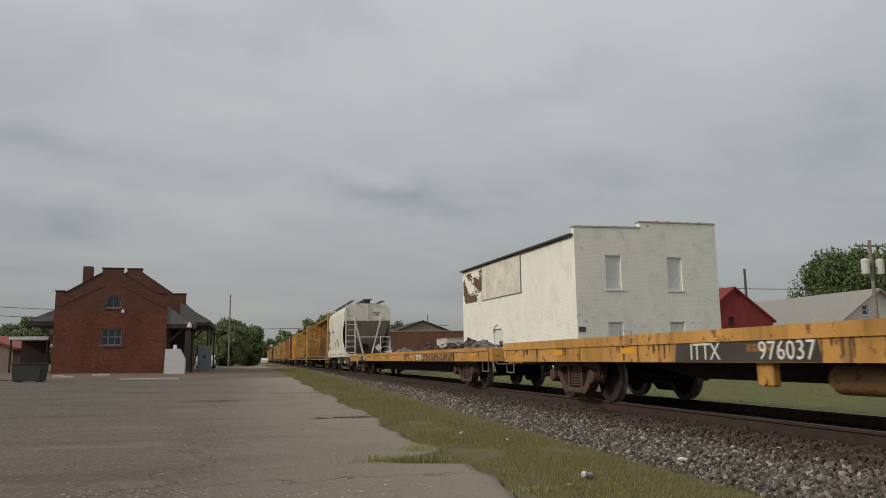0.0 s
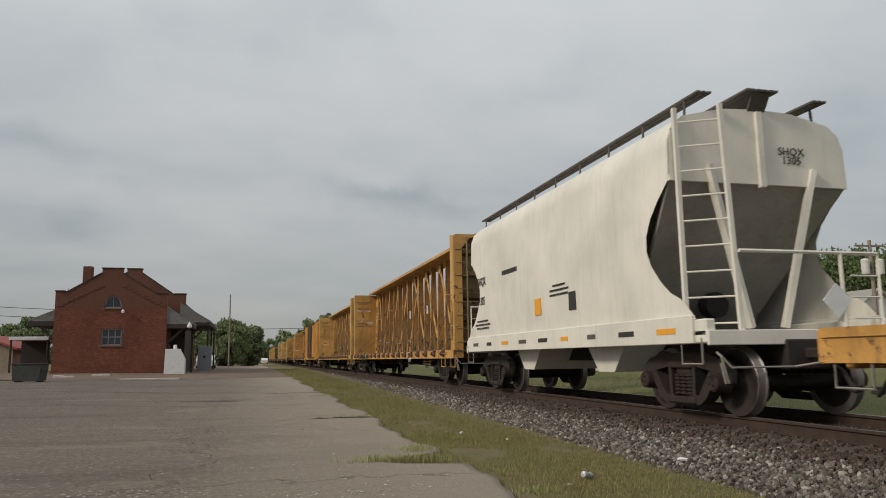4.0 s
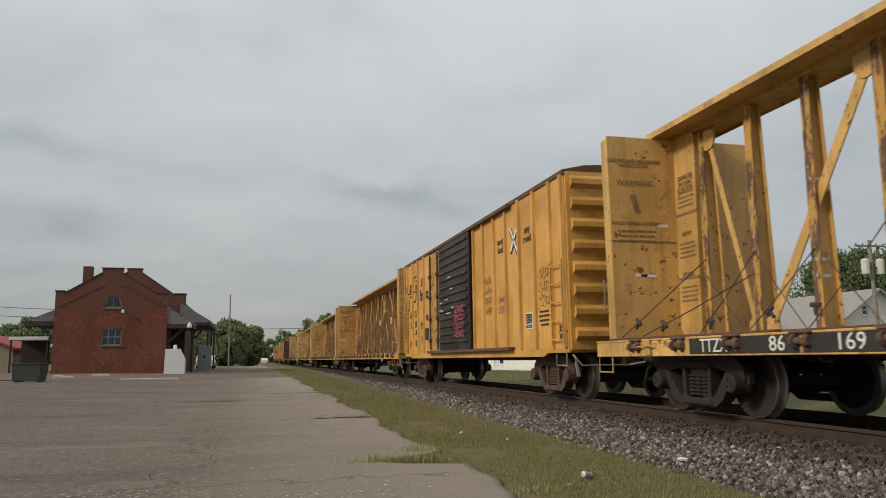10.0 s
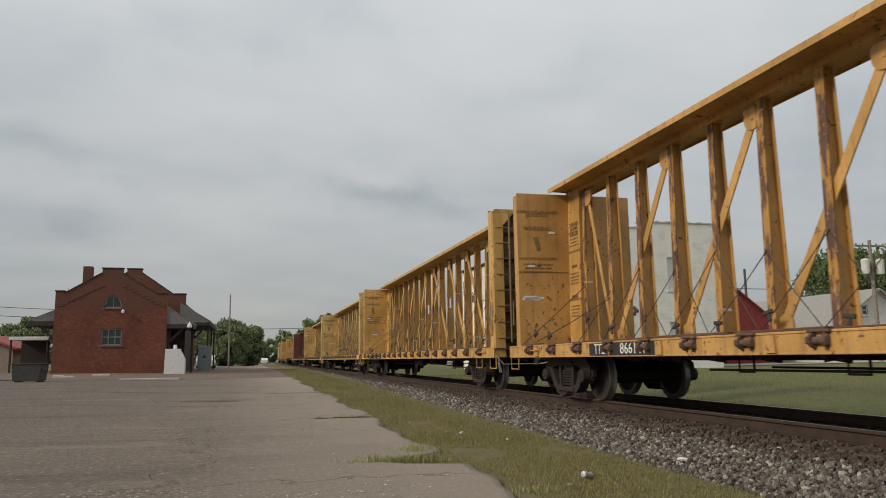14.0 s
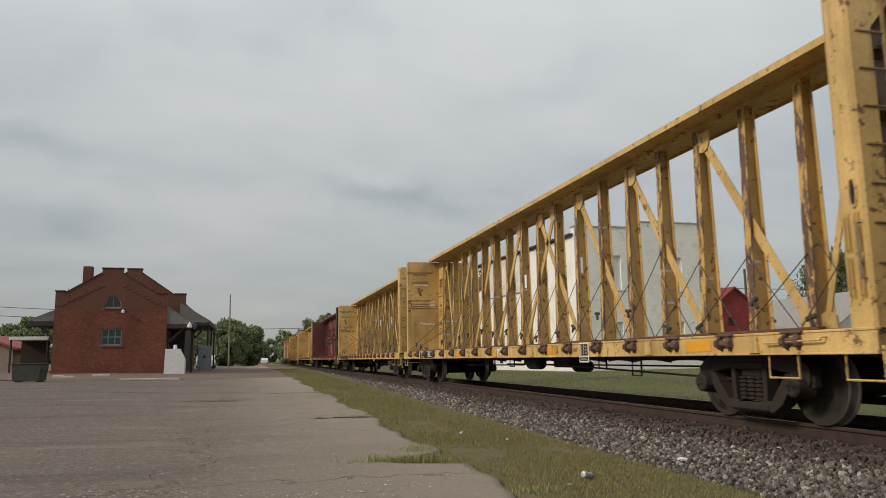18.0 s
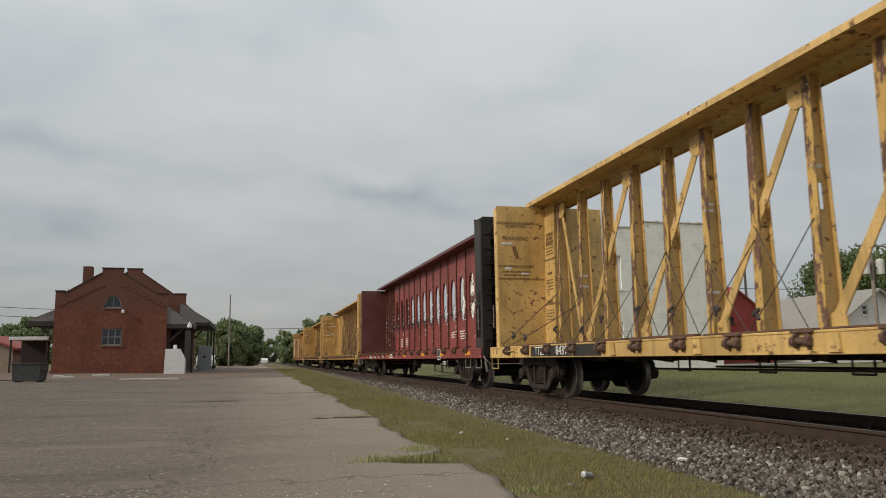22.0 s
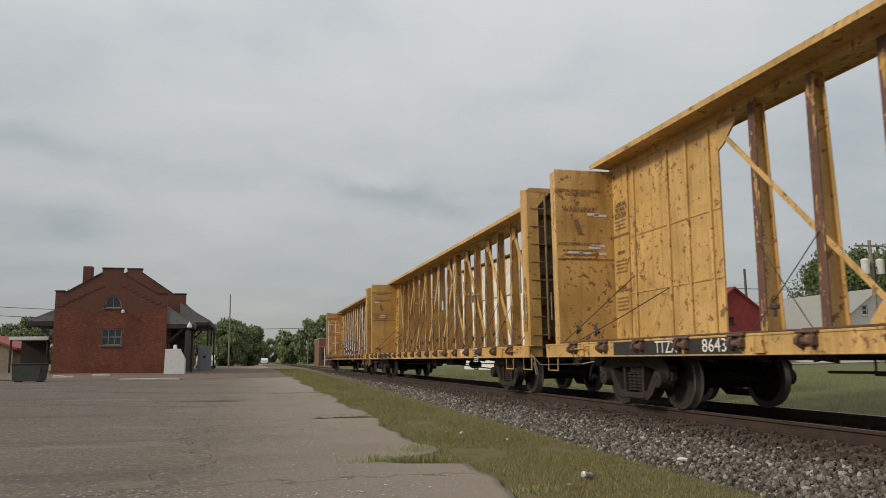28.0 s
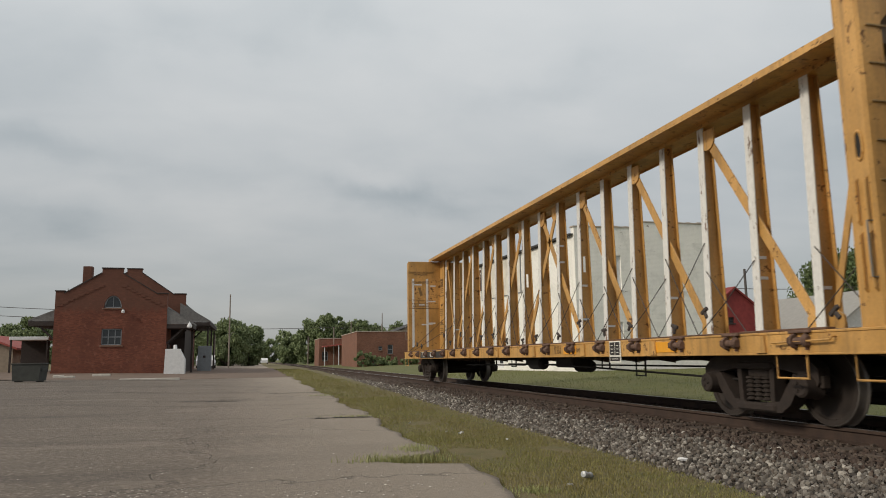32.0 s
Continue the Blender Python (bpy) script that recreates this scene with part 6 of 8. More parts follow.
# ---------------------------------------------------------------- train: covered hopper
def hopper(y0):
    car = thing("covered_hopper_car", "pale grey covered hopper car with rounded sides and end ladders", "railroad car", pose(TRACK, y0, 0), "cars of the freight train")
    MOVING.append((car, y0))
    hl = 5.55
    sect = [(1.50, 1.30), (1.52, 1.9), (1.52, 3.3), (1.50, 3.9), (1.42, 4.12), (1.25, 4.27), (0.6, 4.42), (0, 4.45)]
    sect = sect + [(-x, z) for x, z in reversed(sect[:-1])]
    # the ends of the side sheets sweep in where the slope sheets start
    def end_y(z):
        if z > 3.35:
            return 4.95
        u = (3.35 - z) / 2.05
        return 4.95 - 0.75 * math.sin(min(1, u * 1.15) * math.pi) ** 1.0 * (1 if u < 0.95 else 0.9) + (0.0 if u < 0.8 else 0.4 * (u - 0.8) / 0.2)
    mb = MB()
    dense = []
    for (xa, za), (xb, zb) in zip(sect, sect[1:]):
        k = 6 if abs(zb - za) > 0.5 else 2
        for i in range(k):
            dense.append((xa + (xb - xa) * i / k, za + (zb - za) * i / k))
    dense.append(sect[-1])
    n = len(dense)
    vs = []
    ts = [-1, -0.98, -0.9, -0.5, 0, 0.5, 0.9, 0.98, 1]
    for t in ts:
        for x, z in dense:
            vs.append((x, t * end_y(z), z))
    fs = [(j * n + i, j * n + i + 1, (j + 1) * n + i + 1, (j + 1) * n + i) for j in range(len(ts) - 1) for i in range(n - 1)]
    mb.add(vs, fs)
    body = part("body", mb, M_HOP, car, "", smooth=True)
    for s in (-1, 1):
        m = pose(0, 0, 0, 0, 0, 0 if s < 0 else 180)
        mb = MB()
        up = [(x, z) for x, z in dense if z >= 3.3]
        mb.prism(up, 1, -4.95, -4.90)
        part("end_sheet", mb, M_HOP, car, "", m)
        mb = MB()
        mb.add([(-1.5, -4.93, 3.34), (1.5, -4.93, 3.34), (1.1, -2.9, 1.2), (-1.1, -2.9, 1.2), (-1.5, -4.85, 3.34), (1.5, -4.85, 3.34), (1.1, -2.8, 1.2), (-1.1, -2.8, 1.2)],
               [(0, 1, 2, 3), (7, 6, 5, 4), (0, 4, 5, 1), (3, 2, 6, 7), (0, 3, 7, 4), (1, 5, 6, 2)])
        part("slope_sheet", mb, M_HOPSHADE, car, "dusty grey slope sheet with its underside shade painted in", m)
        mb = MB()
        for x in (-0.9, 0.9):
            mb.beam((x, -4.97, 3.55), (x * 0.32, -4.85, 1.2), 0.12, 0.08)
        mb.beam((0, -4.97, 4.40), (0, -4.97, 3.25), 0.09, 0.09)
        part("end_brace", mb, M_HOP, car, "", m)
        mb = MB()
        mb.tube([(0.05, -3.62, 1.62), (0.05, -3.40, 1.62)], 0.21, 16)
        part("air_port", mb, M_UNDER, car, "round black opening", m)
        mb = MB()
        mb.box(-1.5, 1.5, -hl, -4.6, 1.08, 1.15, 0.01)
        mb.box(-1.5, -1.35, -hl, -3.2, 0.98, 1.30, 0.02)
        mb.box(1.35, 1.5, -hl, -3.2, 0.98, 1.30, 0.02)
        mb.box(-1.5, 1.5, -hl - 0.05, -hl, 0.95, 1.15, 0.01)
        part("end_platform", mb, M_HOP, car, "", m)
        for x in (-1.42, -0.88):
            mb = MB()
            mb.beam((x, -5.45 if x > -1 else -5.0, 0.98), (x, -5.30 if x > -1 else -5.0, 4.35), 0.06, 0.06)
            part("ladder_rail", mb, M_HOP, car, "", m)
        mb = MB()
        for i in range(9):
            z = 1.25 + i * 0.36
            mb.tube([(-1.42, -5.0, z), (-0.88, -5.43 + i * 0.017, z)], 0.014, 6)
        part("ladder_rungs", mb, M_HOP, car, "", m)
        mb = MB()
        mb.tube([(-0.88, -5.5, 2.22), (1.38, -5.5, 2.22), (1.38, -5.5, 1.1)], 0.028, 6)
        mb.tube([(0.75, -5.5, 2.22), (0.75, -5.5, 1.1)], 0.028, 6)
        for i in range(4):
            mb.tube([(0.9, -5.5, 1.3 + 0.3 * i), (1.38, -5.5, 1.3 + 0.3 * i)], 0.014, 6)
        part("hand_rail", mb, M_HOP, car, "", m)
        mb = MB()
        mb.box(-0.17, 0.17, 0, 0.012, -0.17, 0.17)
        part("placard", mb, M_PANEL, car, "diamond-shaped pale placard", m @ pose(0.62, -5.53, 1.55, 0, 45, 0))
        letter(car, "SHQX\n1305", 0.17, M_DARK, tuple(m @ Vector((0.55, -4.965, 3.75))), FRONT if s < 0 else pose(0, 0, 0, 0, 0, 180) @ FRONT, 1.0)
        mb = MB()
        mb.prism([(-0.3, 0.55), (0.3, 0.55), (0.9, 1.2), (-0.9, 1.2)], 0, -1.1, 1.1)
        part("discharge_chute", mb, M_HOP, car, "", (0, s * 1.9, 0))
    for x in (-1.51, 1.51):
        mb = MB()
        mb.box(x - 0.03, x + 0.03, -5.3, 5.3, 0.98, 1.36, 0.01)
        part("side_sill", mb, M_HOP, car)
    mb = MB()
    for x0, x1, z in ((-1.12, -0.86, 4.56), (-0.28, 0.28, 4.66), (0.86, 1.12, 4.56)):
        for k in range(3):
            xa = x0 + (x1 - x0) * k / 3
            mb.box(xa, xa + (x1 - x0) / 3 - 0.02, -5.15, 5.15, z, z + 0.035, 0.004)
    for y in (-5.1, 5.1):
        mb.beam((0.0, y, 4.66), (0.0, y * 0.965, 4.40), 0.30, 0.03)
    for k in range(9):
        y = -4.8 + k * 1.2
        mb.beam((-1.1, y, 4.57), (-1.12, y, 4.28), 0.04, 0.02)
        mb.beam((1.1, y, 4.57), (1.12, y, 4.28), 0.04, 0.02)
    part("running_board", mb, M_GRATE, car, "dark steel roof walkway")
    for k in range(4):
        mb = MB()
        mb.lathe([(4.4, 0.28), (4.52, 0.28), (4.55, 0.24), (4.56, 0)], 14, 2, (0, -3.3 + 2.2 * k, 0))
        part("roof_hatch", mb, M_HOP, car, smooth=True)
    letter(car, "SHQX", 0.3, M_DARK, (-1.535, 4.0, 2.75), SIDE, 0.8)
    letter(car, "1305", 0.3, M_DARK, (-1.535, 4.0, 2.25), SIDE, 0.8)
    bars(car, [1.0], M_DARK, (-1.53, 1.9, 2.8), SIDE, 0.1)
    bars(car, [0.9, 1.2, 1.0], M_DARK, (-1.53, 4.0, 1.75), SIDE, 0.04, 0.09)
    bars(car, [0.6, 0.9, 0.9], M_DARK, (-1.53, -0.9, 2.2), SIDE, 0.04, 0.09)
    for y, w, h2, mt in ((0.2, 0.34, 0.34, M_ORANGE), (-1.5, 0.30, 0.34, M_DARK)):
        mb = MB()
        mb.box(-1.532, -1.52, y - w / 2, y + w / 2, 1.85 - h2 / 2, 1.85 + h2 / 2)
        part("side_plate", mb, mt, car)
    rnd = random.Random(2)
    for k in range(9):
        y = -4.6 + k * 1.15
        mb = MB()
        mb.box(-1.548, -1.54, y - rnd.uniform(0.1, 0.3), y + 0.2, 1.12, 1.2)
        part("side_label", mb, (M_ORANGE, M_DARK, M_GRATE)[k % 3], car)
    part("center_sill", shared("hop_sill", M_UNDER, lambda: mk_center_sill(5.5)), M_UNDER, car)
    truck(car, -4.3)
    truck(car, 4.3)
    car_ends(car, hl)
    for y in (-5.2, 5.2):
        part("sill_step", shared("sill_step", M_PIPE, mk_step), M_PIPE, car, "", (-1.5, y, 0.95))
    return car


# ---------------------------------------------------------------- train: boxcar
def boxcar(y0):
    car = thing("boxcar", "golden-yellow boxcar with black sliding door and graffiti", "railroad car", pose(TRACK, y0, 0), "cars of the freight train")
    MOVING.append((car, y0))
    lo, hi, zt = -7.83, 7.50, 4.40
    mb = MB()
    mb.box(-1.45, -1.40, lo, hi, 0.98, zt, 0.004)
    mb.box(1.40, 1.45, lo, hi, 0.98, zt, 0.004)
    part("side_wall", mb, M_BOX, car)
    mb = MB()
    mb.box(-1.46, 1.46, lo, hi, 0.90, 1.0, 0.01)
    mb.prism([(lo + 0.1, 1.0), (hi - 0.1, 1.0), (hi - 0.1, 0.90), (hi - 1.0, 0.90), (hi - 1.2, 0.83), (lo + 1.2, 0.83), (lo + 1.0, 0.90), (lo + 0.1, 0.90)], 0, -1.47, -1.42)
    mb.prism([(lo + 0.1, 1.0), (hi - 0.1, 1.0), (hi - 0.1, 0.90), (hi - 1.0, 0.90), (hi - 1.2, 0.83), (lo + 1.2, 0.83), (lo + 1.0, 0.90), (lo + 0.1, 0.90)], 0, 1.42, 1.47)
    part("side_sill", mb, M_BOX, car)

    def rib():
        q = MB()
        q.prism([(-0.055, 0), (0.055, 0), (0.042, 0.06), (-0.042, 0.06)], 2, 1.0, zt - 0.05)
        return q
    for y in (lo + 0.07, -7.17, -6.28, -5.37, -4.47, -3.60, -2.70, -1.86, 3.28, 4.18, 5.12, 6.0, 6.95, hi - 0.07):
        for s in (-1, 1):
            part("side_post", shared("box_rib", M_BOX, rib), M_BOX, car, "", pose(s * 1.45, y, 0, 0, 0, 90 if s < 0 else -90))
    mb = MB()
    mb.prism([(-1.48, zt - 0.06), (-1.48, zt + 0.03), (-1.0, zt + 0.14), (0, zt + 0.2), (1.0, zt + 0.14), (1.48, zt + 0.03), (1.48, zt - 0.06)], 1, lo - 0.04, hi + 0.04)
    part("roof", mb, M_RUST, car, "rusty boxcar roof")
    for s in (-1, 1):
        mb = MB()
        mb.box(-1.42, 1.42, -0.05, 0, 0.95, zt, 0.004)
        e = part("end_wall", mb, M_BOX, car, "", pose(0, lo if s < 0 else hi, 0, 0, 0, 0 if s < 0 else 180))

        def corr():
            q = MB()
            q.prism([(-0.05, -0.13), (-0.15, -0.05), (-0.15, 0.05), (-0.05, 0.13)], 0, -1.33, 1.33)
            return q
        for i in range(8):
            part("corrugation", shared("box_corr", M_BOX, corr), M_BOX, e, "", (0, 0, 1.25 + i * 0.42))
        mb = MB()
        mb.lathe([(-0.02, 0.27), (0.02, 0.27), (0.02, 0.235), (-0.02, 0.235), (-0.02, 0.27)], 18, 1, (0.55, -0.35, 2.2))
        mb.tube([(0.55, -0.35, 2.2), (0.55, -0.05, 2.2)], 0.02, 6)
        for a in range(4):
            t = a * 1.57
            mb.tube([(0.55, -0.35, 2.2), (0.55 + 0.25 * math.cos(t), -0.35, 2.2 + 0.25 * math.sin(t))], 0.012, 5)
        part("brake_wheel", mb, M_BOX, e)
        mb = MB()
        mb.box(-0.7, 1.3, -0.55, -0.1, 1.18, 1.22, 0.005)
        part("end_platform", mb, M_RUST, e)
        mb = MB()
        for i in range(5):
            z = 1.15 + i * 0.36
            mb.tube([(-1.53, 0.06 + s * 0, z), (-1.53, 0.62, z)], 0.014, 6)
        mb.tube([(-1.53, 0.62, 1.05), (-1.53, 0.62, 2.7)], 0.012, 6)
        mb.tube([(-1.53, 0.06, 1.05), (-1.53, 0.06, 2.7)], 0.012, 6)
        part("ladder", mb, M_BOX, car, "", pose(0, lo, 0) if s < 0 else pose(0, hi - 0.68, 0))
    # black sliding door and a rusted, fixed one beside it
    mb = MB()
    mb.box(-1.56, -1.50, -1.64, 1.70, 1.05, zt - 0.06, 0.01)
    door = part("door", mb, M_BLACK, car, "black ribbed sliding door")
    for i in range(13):
        part("door_rib", shared("door_rib", M_BLACK, lambda: MB().box(-1.60, -1.555, -1.50, 1.55, -0.045, 0.045, 0.02)), M_BLACK, door, "", (0, 0, 1.3 + i * 0.235))
    mb = MB()
    mb.box(-1.52, -1.47, 1.74, 3.20, 1.05, zt - 0.1, 0.01)
    d2 = part("door", mb, M_RUSTDOOR, car, "rust-streaked yellow plug door")
    mb = MB()
    for y in (1.95, 2.95):
        mb.tube([(-1.55, y, 1.1), (-1.55, y, zt - 0.2)], 0.03, 7)
        for z in (1.4, 2.1, 2.8, 3.5):
            mb.box(-1.60, -1.52, y - 0.09, y + 0.09, z - 0.06, z + 0.06, 0.01)
    part("lock_bar", mb, M_RUST, d2)
    mb = MB()
    mb.box(-1.60, -1.46, -4.88, 3.25, 0.98, 1.06, 0.008)
    mb.box(-1.58, -1.46, -4.88, 3.25, zt - 0.12, zt - 0.04, 0.008)
    part("door_track", mb, M_RUST, car)
    mb = MB()
    rnd = random.Random(8)
    for k in range(8):
        z = rnd.uniform(2.0, 3.2)
        y = rnd.uniform(-0.2, 1.3)
        mb.box(-1.606, -1.60, y, y + rnd.uniform(0.15, 0.5), z, z + 0.025)
    part("chalk_mark", mb, M_WHITE, door)
    scrawl(door, 4, M_PINK, -1.607, -0.75, 2.2, 0.95, 0.2, 5, "pink sprayed tag", 0.02)
    scrawl(car, 2, M_PINK, -1.456, -4.05, 2.2, 0.5, 0.2, 9, "pink sprayed tag", 0.018)
    scrawl(car, 4, M_STENCIL, -1.456, -3.0, 2.75, 0.5, 0.22, 12, "thin dark scribble", 0.007)
    scrawl(car, 3, M_STENCIL, -1.456, -6.8, 2.55, 0.7, 0.25, 15, "faint dark scribble", 0.009)
    scrawl(car, 1, M_DARK, -1.456, 3.72, 2.2, 0.45, 0.22, 17, "black sprayed scribble", 0.013)
    scrawl(car, 4, M_DARK, -1.456, 7.2, 2.3, 0.35, 0.2, 19, "black sprayed scribble", 0.022)
    # slogan, cross mark, road marks
    X = -1.458
    letter(car, "next\nload", 0.25, M_DARK, (X, -4.05, 3.5), SIDE, 0.95)
    letter(car, "any\nroad", 0.26, M_DARK, (X, -5.84, 3.5), SIDE, 0.95)
    mb = MB()
    for a, b in (((-5.22, 3.2), (-4.78, 3.8)), ((-4.78, 3.25), (-5.22, 3.75))):
        mb.beam((X, a[0], a[1]), (X, b[0], b[1]), 0.07, 0.012, 0, (1, 0, 0))
    part("cross_mark", mb, M_WHITE, car, "white and dark cross emblem")
    mb = MB()
    for a, b in (((-5.16, 3.2), (-4.72, 3.8)), ((-4.72, 3.25), (-5.16, 3.75))):
        mb.beam((X + 0.004, a[0] - 0.06, a[1] - 0.03), (X + 0.004, b[0] - 0.06, b[1] - 0.03), 0.14, 0.01, 0, (1, 0, 0))
    part("cross_shadow", mb, M_DARK, car)
    def slanted(y, z, w, h2, hole=False):
        """One leaning block of the emblem, some with an opening."""
        q = MB()
        lean = 0.16

        def quad(y0, y1, z0, z1):
            vs = [(X + d, yy - lean * (zz - z), zz) for d in (-0.006, 0.004) for yy, zz in ((y1, z0), (y0, z0), (y0, z1), (y1, z1))]
            q.add(vs, [(0, 1, 2, 3), (7, 6, 5, 4), (0, 4, 5, 1), (1, 5, 6, 2), (2, 6, 7, 3), (3, 7, 4, 0)])
        if hole:
            e = 0.10
            quad(y - w / 2, y - w / 2 + e * 1.2, z - h2 / 2, z + h2 / 2)
            quad(y + w / 2 - e * 1.2, y + w / 2, z - h2 / 2, z + h2 / 2)
            quad(y - w / 2, y + w / 2, z - h2 / 2, z - h2 / 2 + e * 0.6)
            quad(y - w / 2, y + w / 2, z + h2 / 2 - e * 0.6, z + h2 / 2)
        else:
            quad(y - w / 2, y + w / 2, z - h2 / 2, z + h2 / 2)
        part("emblem_shape", q, M_DARK, car, "bold black emblem shape")
    slanted(7.32, 3.46, 0.07, 0.25)
    slanted(7.22, 3.56, 0.20, 0.06)
    slanted(6.40, 3.45, 0.36, 0.28, True)
    slanted(5.50, 3.42, 0.16, 0.20)
    slanted(5.47, 3.64, 0.16, 0.07)
    slanted(4.55, 3.50, 0.14, 0.30)
    slanted(4.58, 2.98, 0.36, 0.24, True)
    slanted(4.74, 3.13, 0.12, 0.22)
    slanted(3.74, 2.99, 0.37, 0.24, True)
    mb = MB()
    pts = [(7.36, 2.64), (7.16, 3.26), (5.45, 3.26), (5.61, 2.90), (6.21, 2.88), (6.24, 3.12), (6.58, 3.14), (6.76, 2.64)]
    for p, q in zip(pts, pts[1:] + pts[:1]):
        mb.beam((X, p[0], p[1]), (X, q[0], q[1]), 0.055, 0.012, 0, (1, 0, 0))
    part("emblem_outline", mb, M_DARK, car)
    mb = MB()
    mb.box(X - 0.03, X + 0.01, 5.16, 5.98, 3.80, 3.88, 0.006)
    mb.box(X - 0.06, X + 0.01, 5.30, 5.48, 3.80, 3.98, 0.01)
    part("latch_plate", mb, M_BOX, car, "yellow latch bar with a small box")
    mb = MB()
    for y0, y1, z0, z1 in ((4.47, 4.74, 2.09, 2.105), (4.47, 4.74, 1.86, 1.875), (4.47, 4.485, 1.86, 2.105), (4.725, 4.74, 1.86, 2.105)):
        mb.box(X - 0.003, X + 0.006, y0, y1, z0, z1)
    part("stencil_frame", mb, M_STENCIL, car)
    mb = MB()
    for y0, y1, z0, z1 in ((5.05, 5.98, 1.70, 1.72), (5.96, 5.98, 1.05, 1.72)):
        mb.box(X - 0.014, X + 0.006, y0, y1, z0, z1)
    part("door_edge", mb, M_SCRAPE, car)
    letter(car, "AB", 0.36, M_DARK, (X, 6.36, 2.41), SIDE, 0.95)
    letter(car, "OX", 0.36, M_DARK, (X, 5.55, 2.42), SIDE, 0.95)
    letter(car, "52", 0.36, M_DARK, (X, 6.36, 2.03), SIDE, 0.95)
    letter(car, "309", 0.36, M_DARK, (X, 5.52, 2.04), SIDE, 0.9)
    letter(car, "LD LMT\nLT WT", 0.14, M_DARK, (X, 6.36, 1.33), SIDE, 0.85)
    letter(car, "153400\n66600", 0.14, M_DARK, (X, 5.5, 1.36), SIDE, 0.95)
    letter(car, "PLATE\nC", 0.13, M_DARK, (X, 4.62, 1.96), SIDE, 0.9)
    letter(car, "XFF\n30A", 0.2, M_DARK, (X, -7.55, 1.28), SIDE, 0.8)
    bars(car, [0.5, 0.6, 0.55, 0.4], M_DARK, (X, -6.7, 1.75), SIDE, 0.04, 0.09)
    mb = MB()
    mb.box(X - 0.005, X + 0.01, 3.42, 4.08, 1.45, 1.85)
    part("side_plate", mb, M_DARK, car)
    mb = MB()
    mb.box(X - 0.005, X + 0.01, 5.2, 5.6, 1.68, 1.84, 0.004)
    part("side_box", mb, M_TRUCK, car)
    mb = MB()
    mb.box(X - 0.012, X + 0.01, 4.50, 4.79, 1.42, 1.59, 0.006)
    part("side_box", mb, M_PIPE, car, "bare metal plate")
    for y in (-7.02, 6.75, 4.32):
        mb = MB()
        mb.box(X - 0.003, X + 0.01, y - 0.07, y + 0.07, 1.05, 1.75)
        part("reflector", mb, M_ORANGE, car)
    sign_plate(car, -5.85, 1.6, -1.465)
    part("center_sill", shared("box_sill", M_UNDER, lambda: mk_center_sill(7.9)), M_UNDER, car)
    truck(car, -6.2, M_TRUCKRED)
    truck(car, 6.05, M_TRUCKRED)
    car_ends(car, 7.66, -0.165)
    for y in (lo + 0.35, hi - 0.35):
        part("sill_step", shared("sill_step", M_PIPE, mk_step), M_PIPE, car, "", (-1.45, y, 0.90))
    return car


def build_train():
    f2 = -117.55
    flatcar(-146.05, ("ITTX", "976037", (4.85, 3.58, 6.27)), "long orange-yellow flat car with rusty stained side sill", 1, True)
    flatcar(f2, ("ITTX", "963428", (8.55, 7.15, 9.85)), "long worn orange flat car with scrap heaps on it", 2, False)
    for k, (y, x, w, h, m) in enumerate(((-9.9, -0.35, 0.9, 0.36, M_SCRAPG), (-8.1, -0.3, 0.65, 0.42, M_SCRAP), (-5.8, -0.3, 0.85, 0.38, M_SCRAP), (-2.7, -0.35, 1.1, 0.40, M_SCRAP), (2.7, -0.3, 0.9, 0.28, M_SCRAPG))):
        scrap_heap(y, x, w, h, m, 40 + k, "tangled grey heap on the flat car deck" if m is M_SCRAPG else "tangled brown heap on the flat car deck", f2)
    hopper(-96.4)
    centerbeam(-77.8, "amber", ("TTZX", "855", "236"), "amber-yellow centre-beam lumber car with rusty columns", 1, sign=-5.1, at=(7.9, 6.4, 5.6))
    centerbeam(-53.89, "gold", ("TTZX", "86", "169"), "golden-yellow centre-beam lumber car, empty", 2, sign=-5.1, span=(5.2, 8.6), at=(8.05, 6.85, 5.78))
    boxcar(-33.5)
    centerbeam(-13.04, "amber", ("TTZX", "866141"), "amber centre-beam lumber car with torn white tape", 3, sign=-7.48, logo=-5.2, span=(5.0, 7.2), at=(6.7, 5.65))
    centerbeam(10.9, "gold", ("TTZX", "855", "005"), "yellow centre-beam lumber car with scuffed bulkheads", 4, span=(5.2, 8.6), at=(8.05, 6.86, 5.68))
    centerbeam(34.835, "pale", ("TTZX", "84338"), "pale yellow centre-beam lumber car with chipped paint", 5, sign=-4.95, logo=-0.35, span=(6.45, 8.52), at=(8.05, 6.95))
    centerbeam(58.67, "pale", ("TTZX", "84394"), "pale yellow centre-beam lumber car, empty", 6, sign=-5.0)
    red_centerbeam(82.07)
    centerbeam(105.77, "rusty", ("TTZX", "8643"), "rust-spotted yellow centre-beam car with solid end walls", 7, solid_ends=True, span=(5.2, 8.5), at=(6.9, 5.74))
    centerbeam(129.53, "gold", ("TTZX", "863", "005"), "golden centre-beam lumber car with instruction lettering", 8, sign=-7.5, logo=-6.3, span=(5.1, 8.3), at=(7.8, 6.62, 5.6), cut=0.46, rear_truck=8.72)
    centerbeam(153.2, "amber", ("TTZX", "864"), "amber centre-beam lumber car, last of the train", 9, white_edges=True, sign=-6.0)


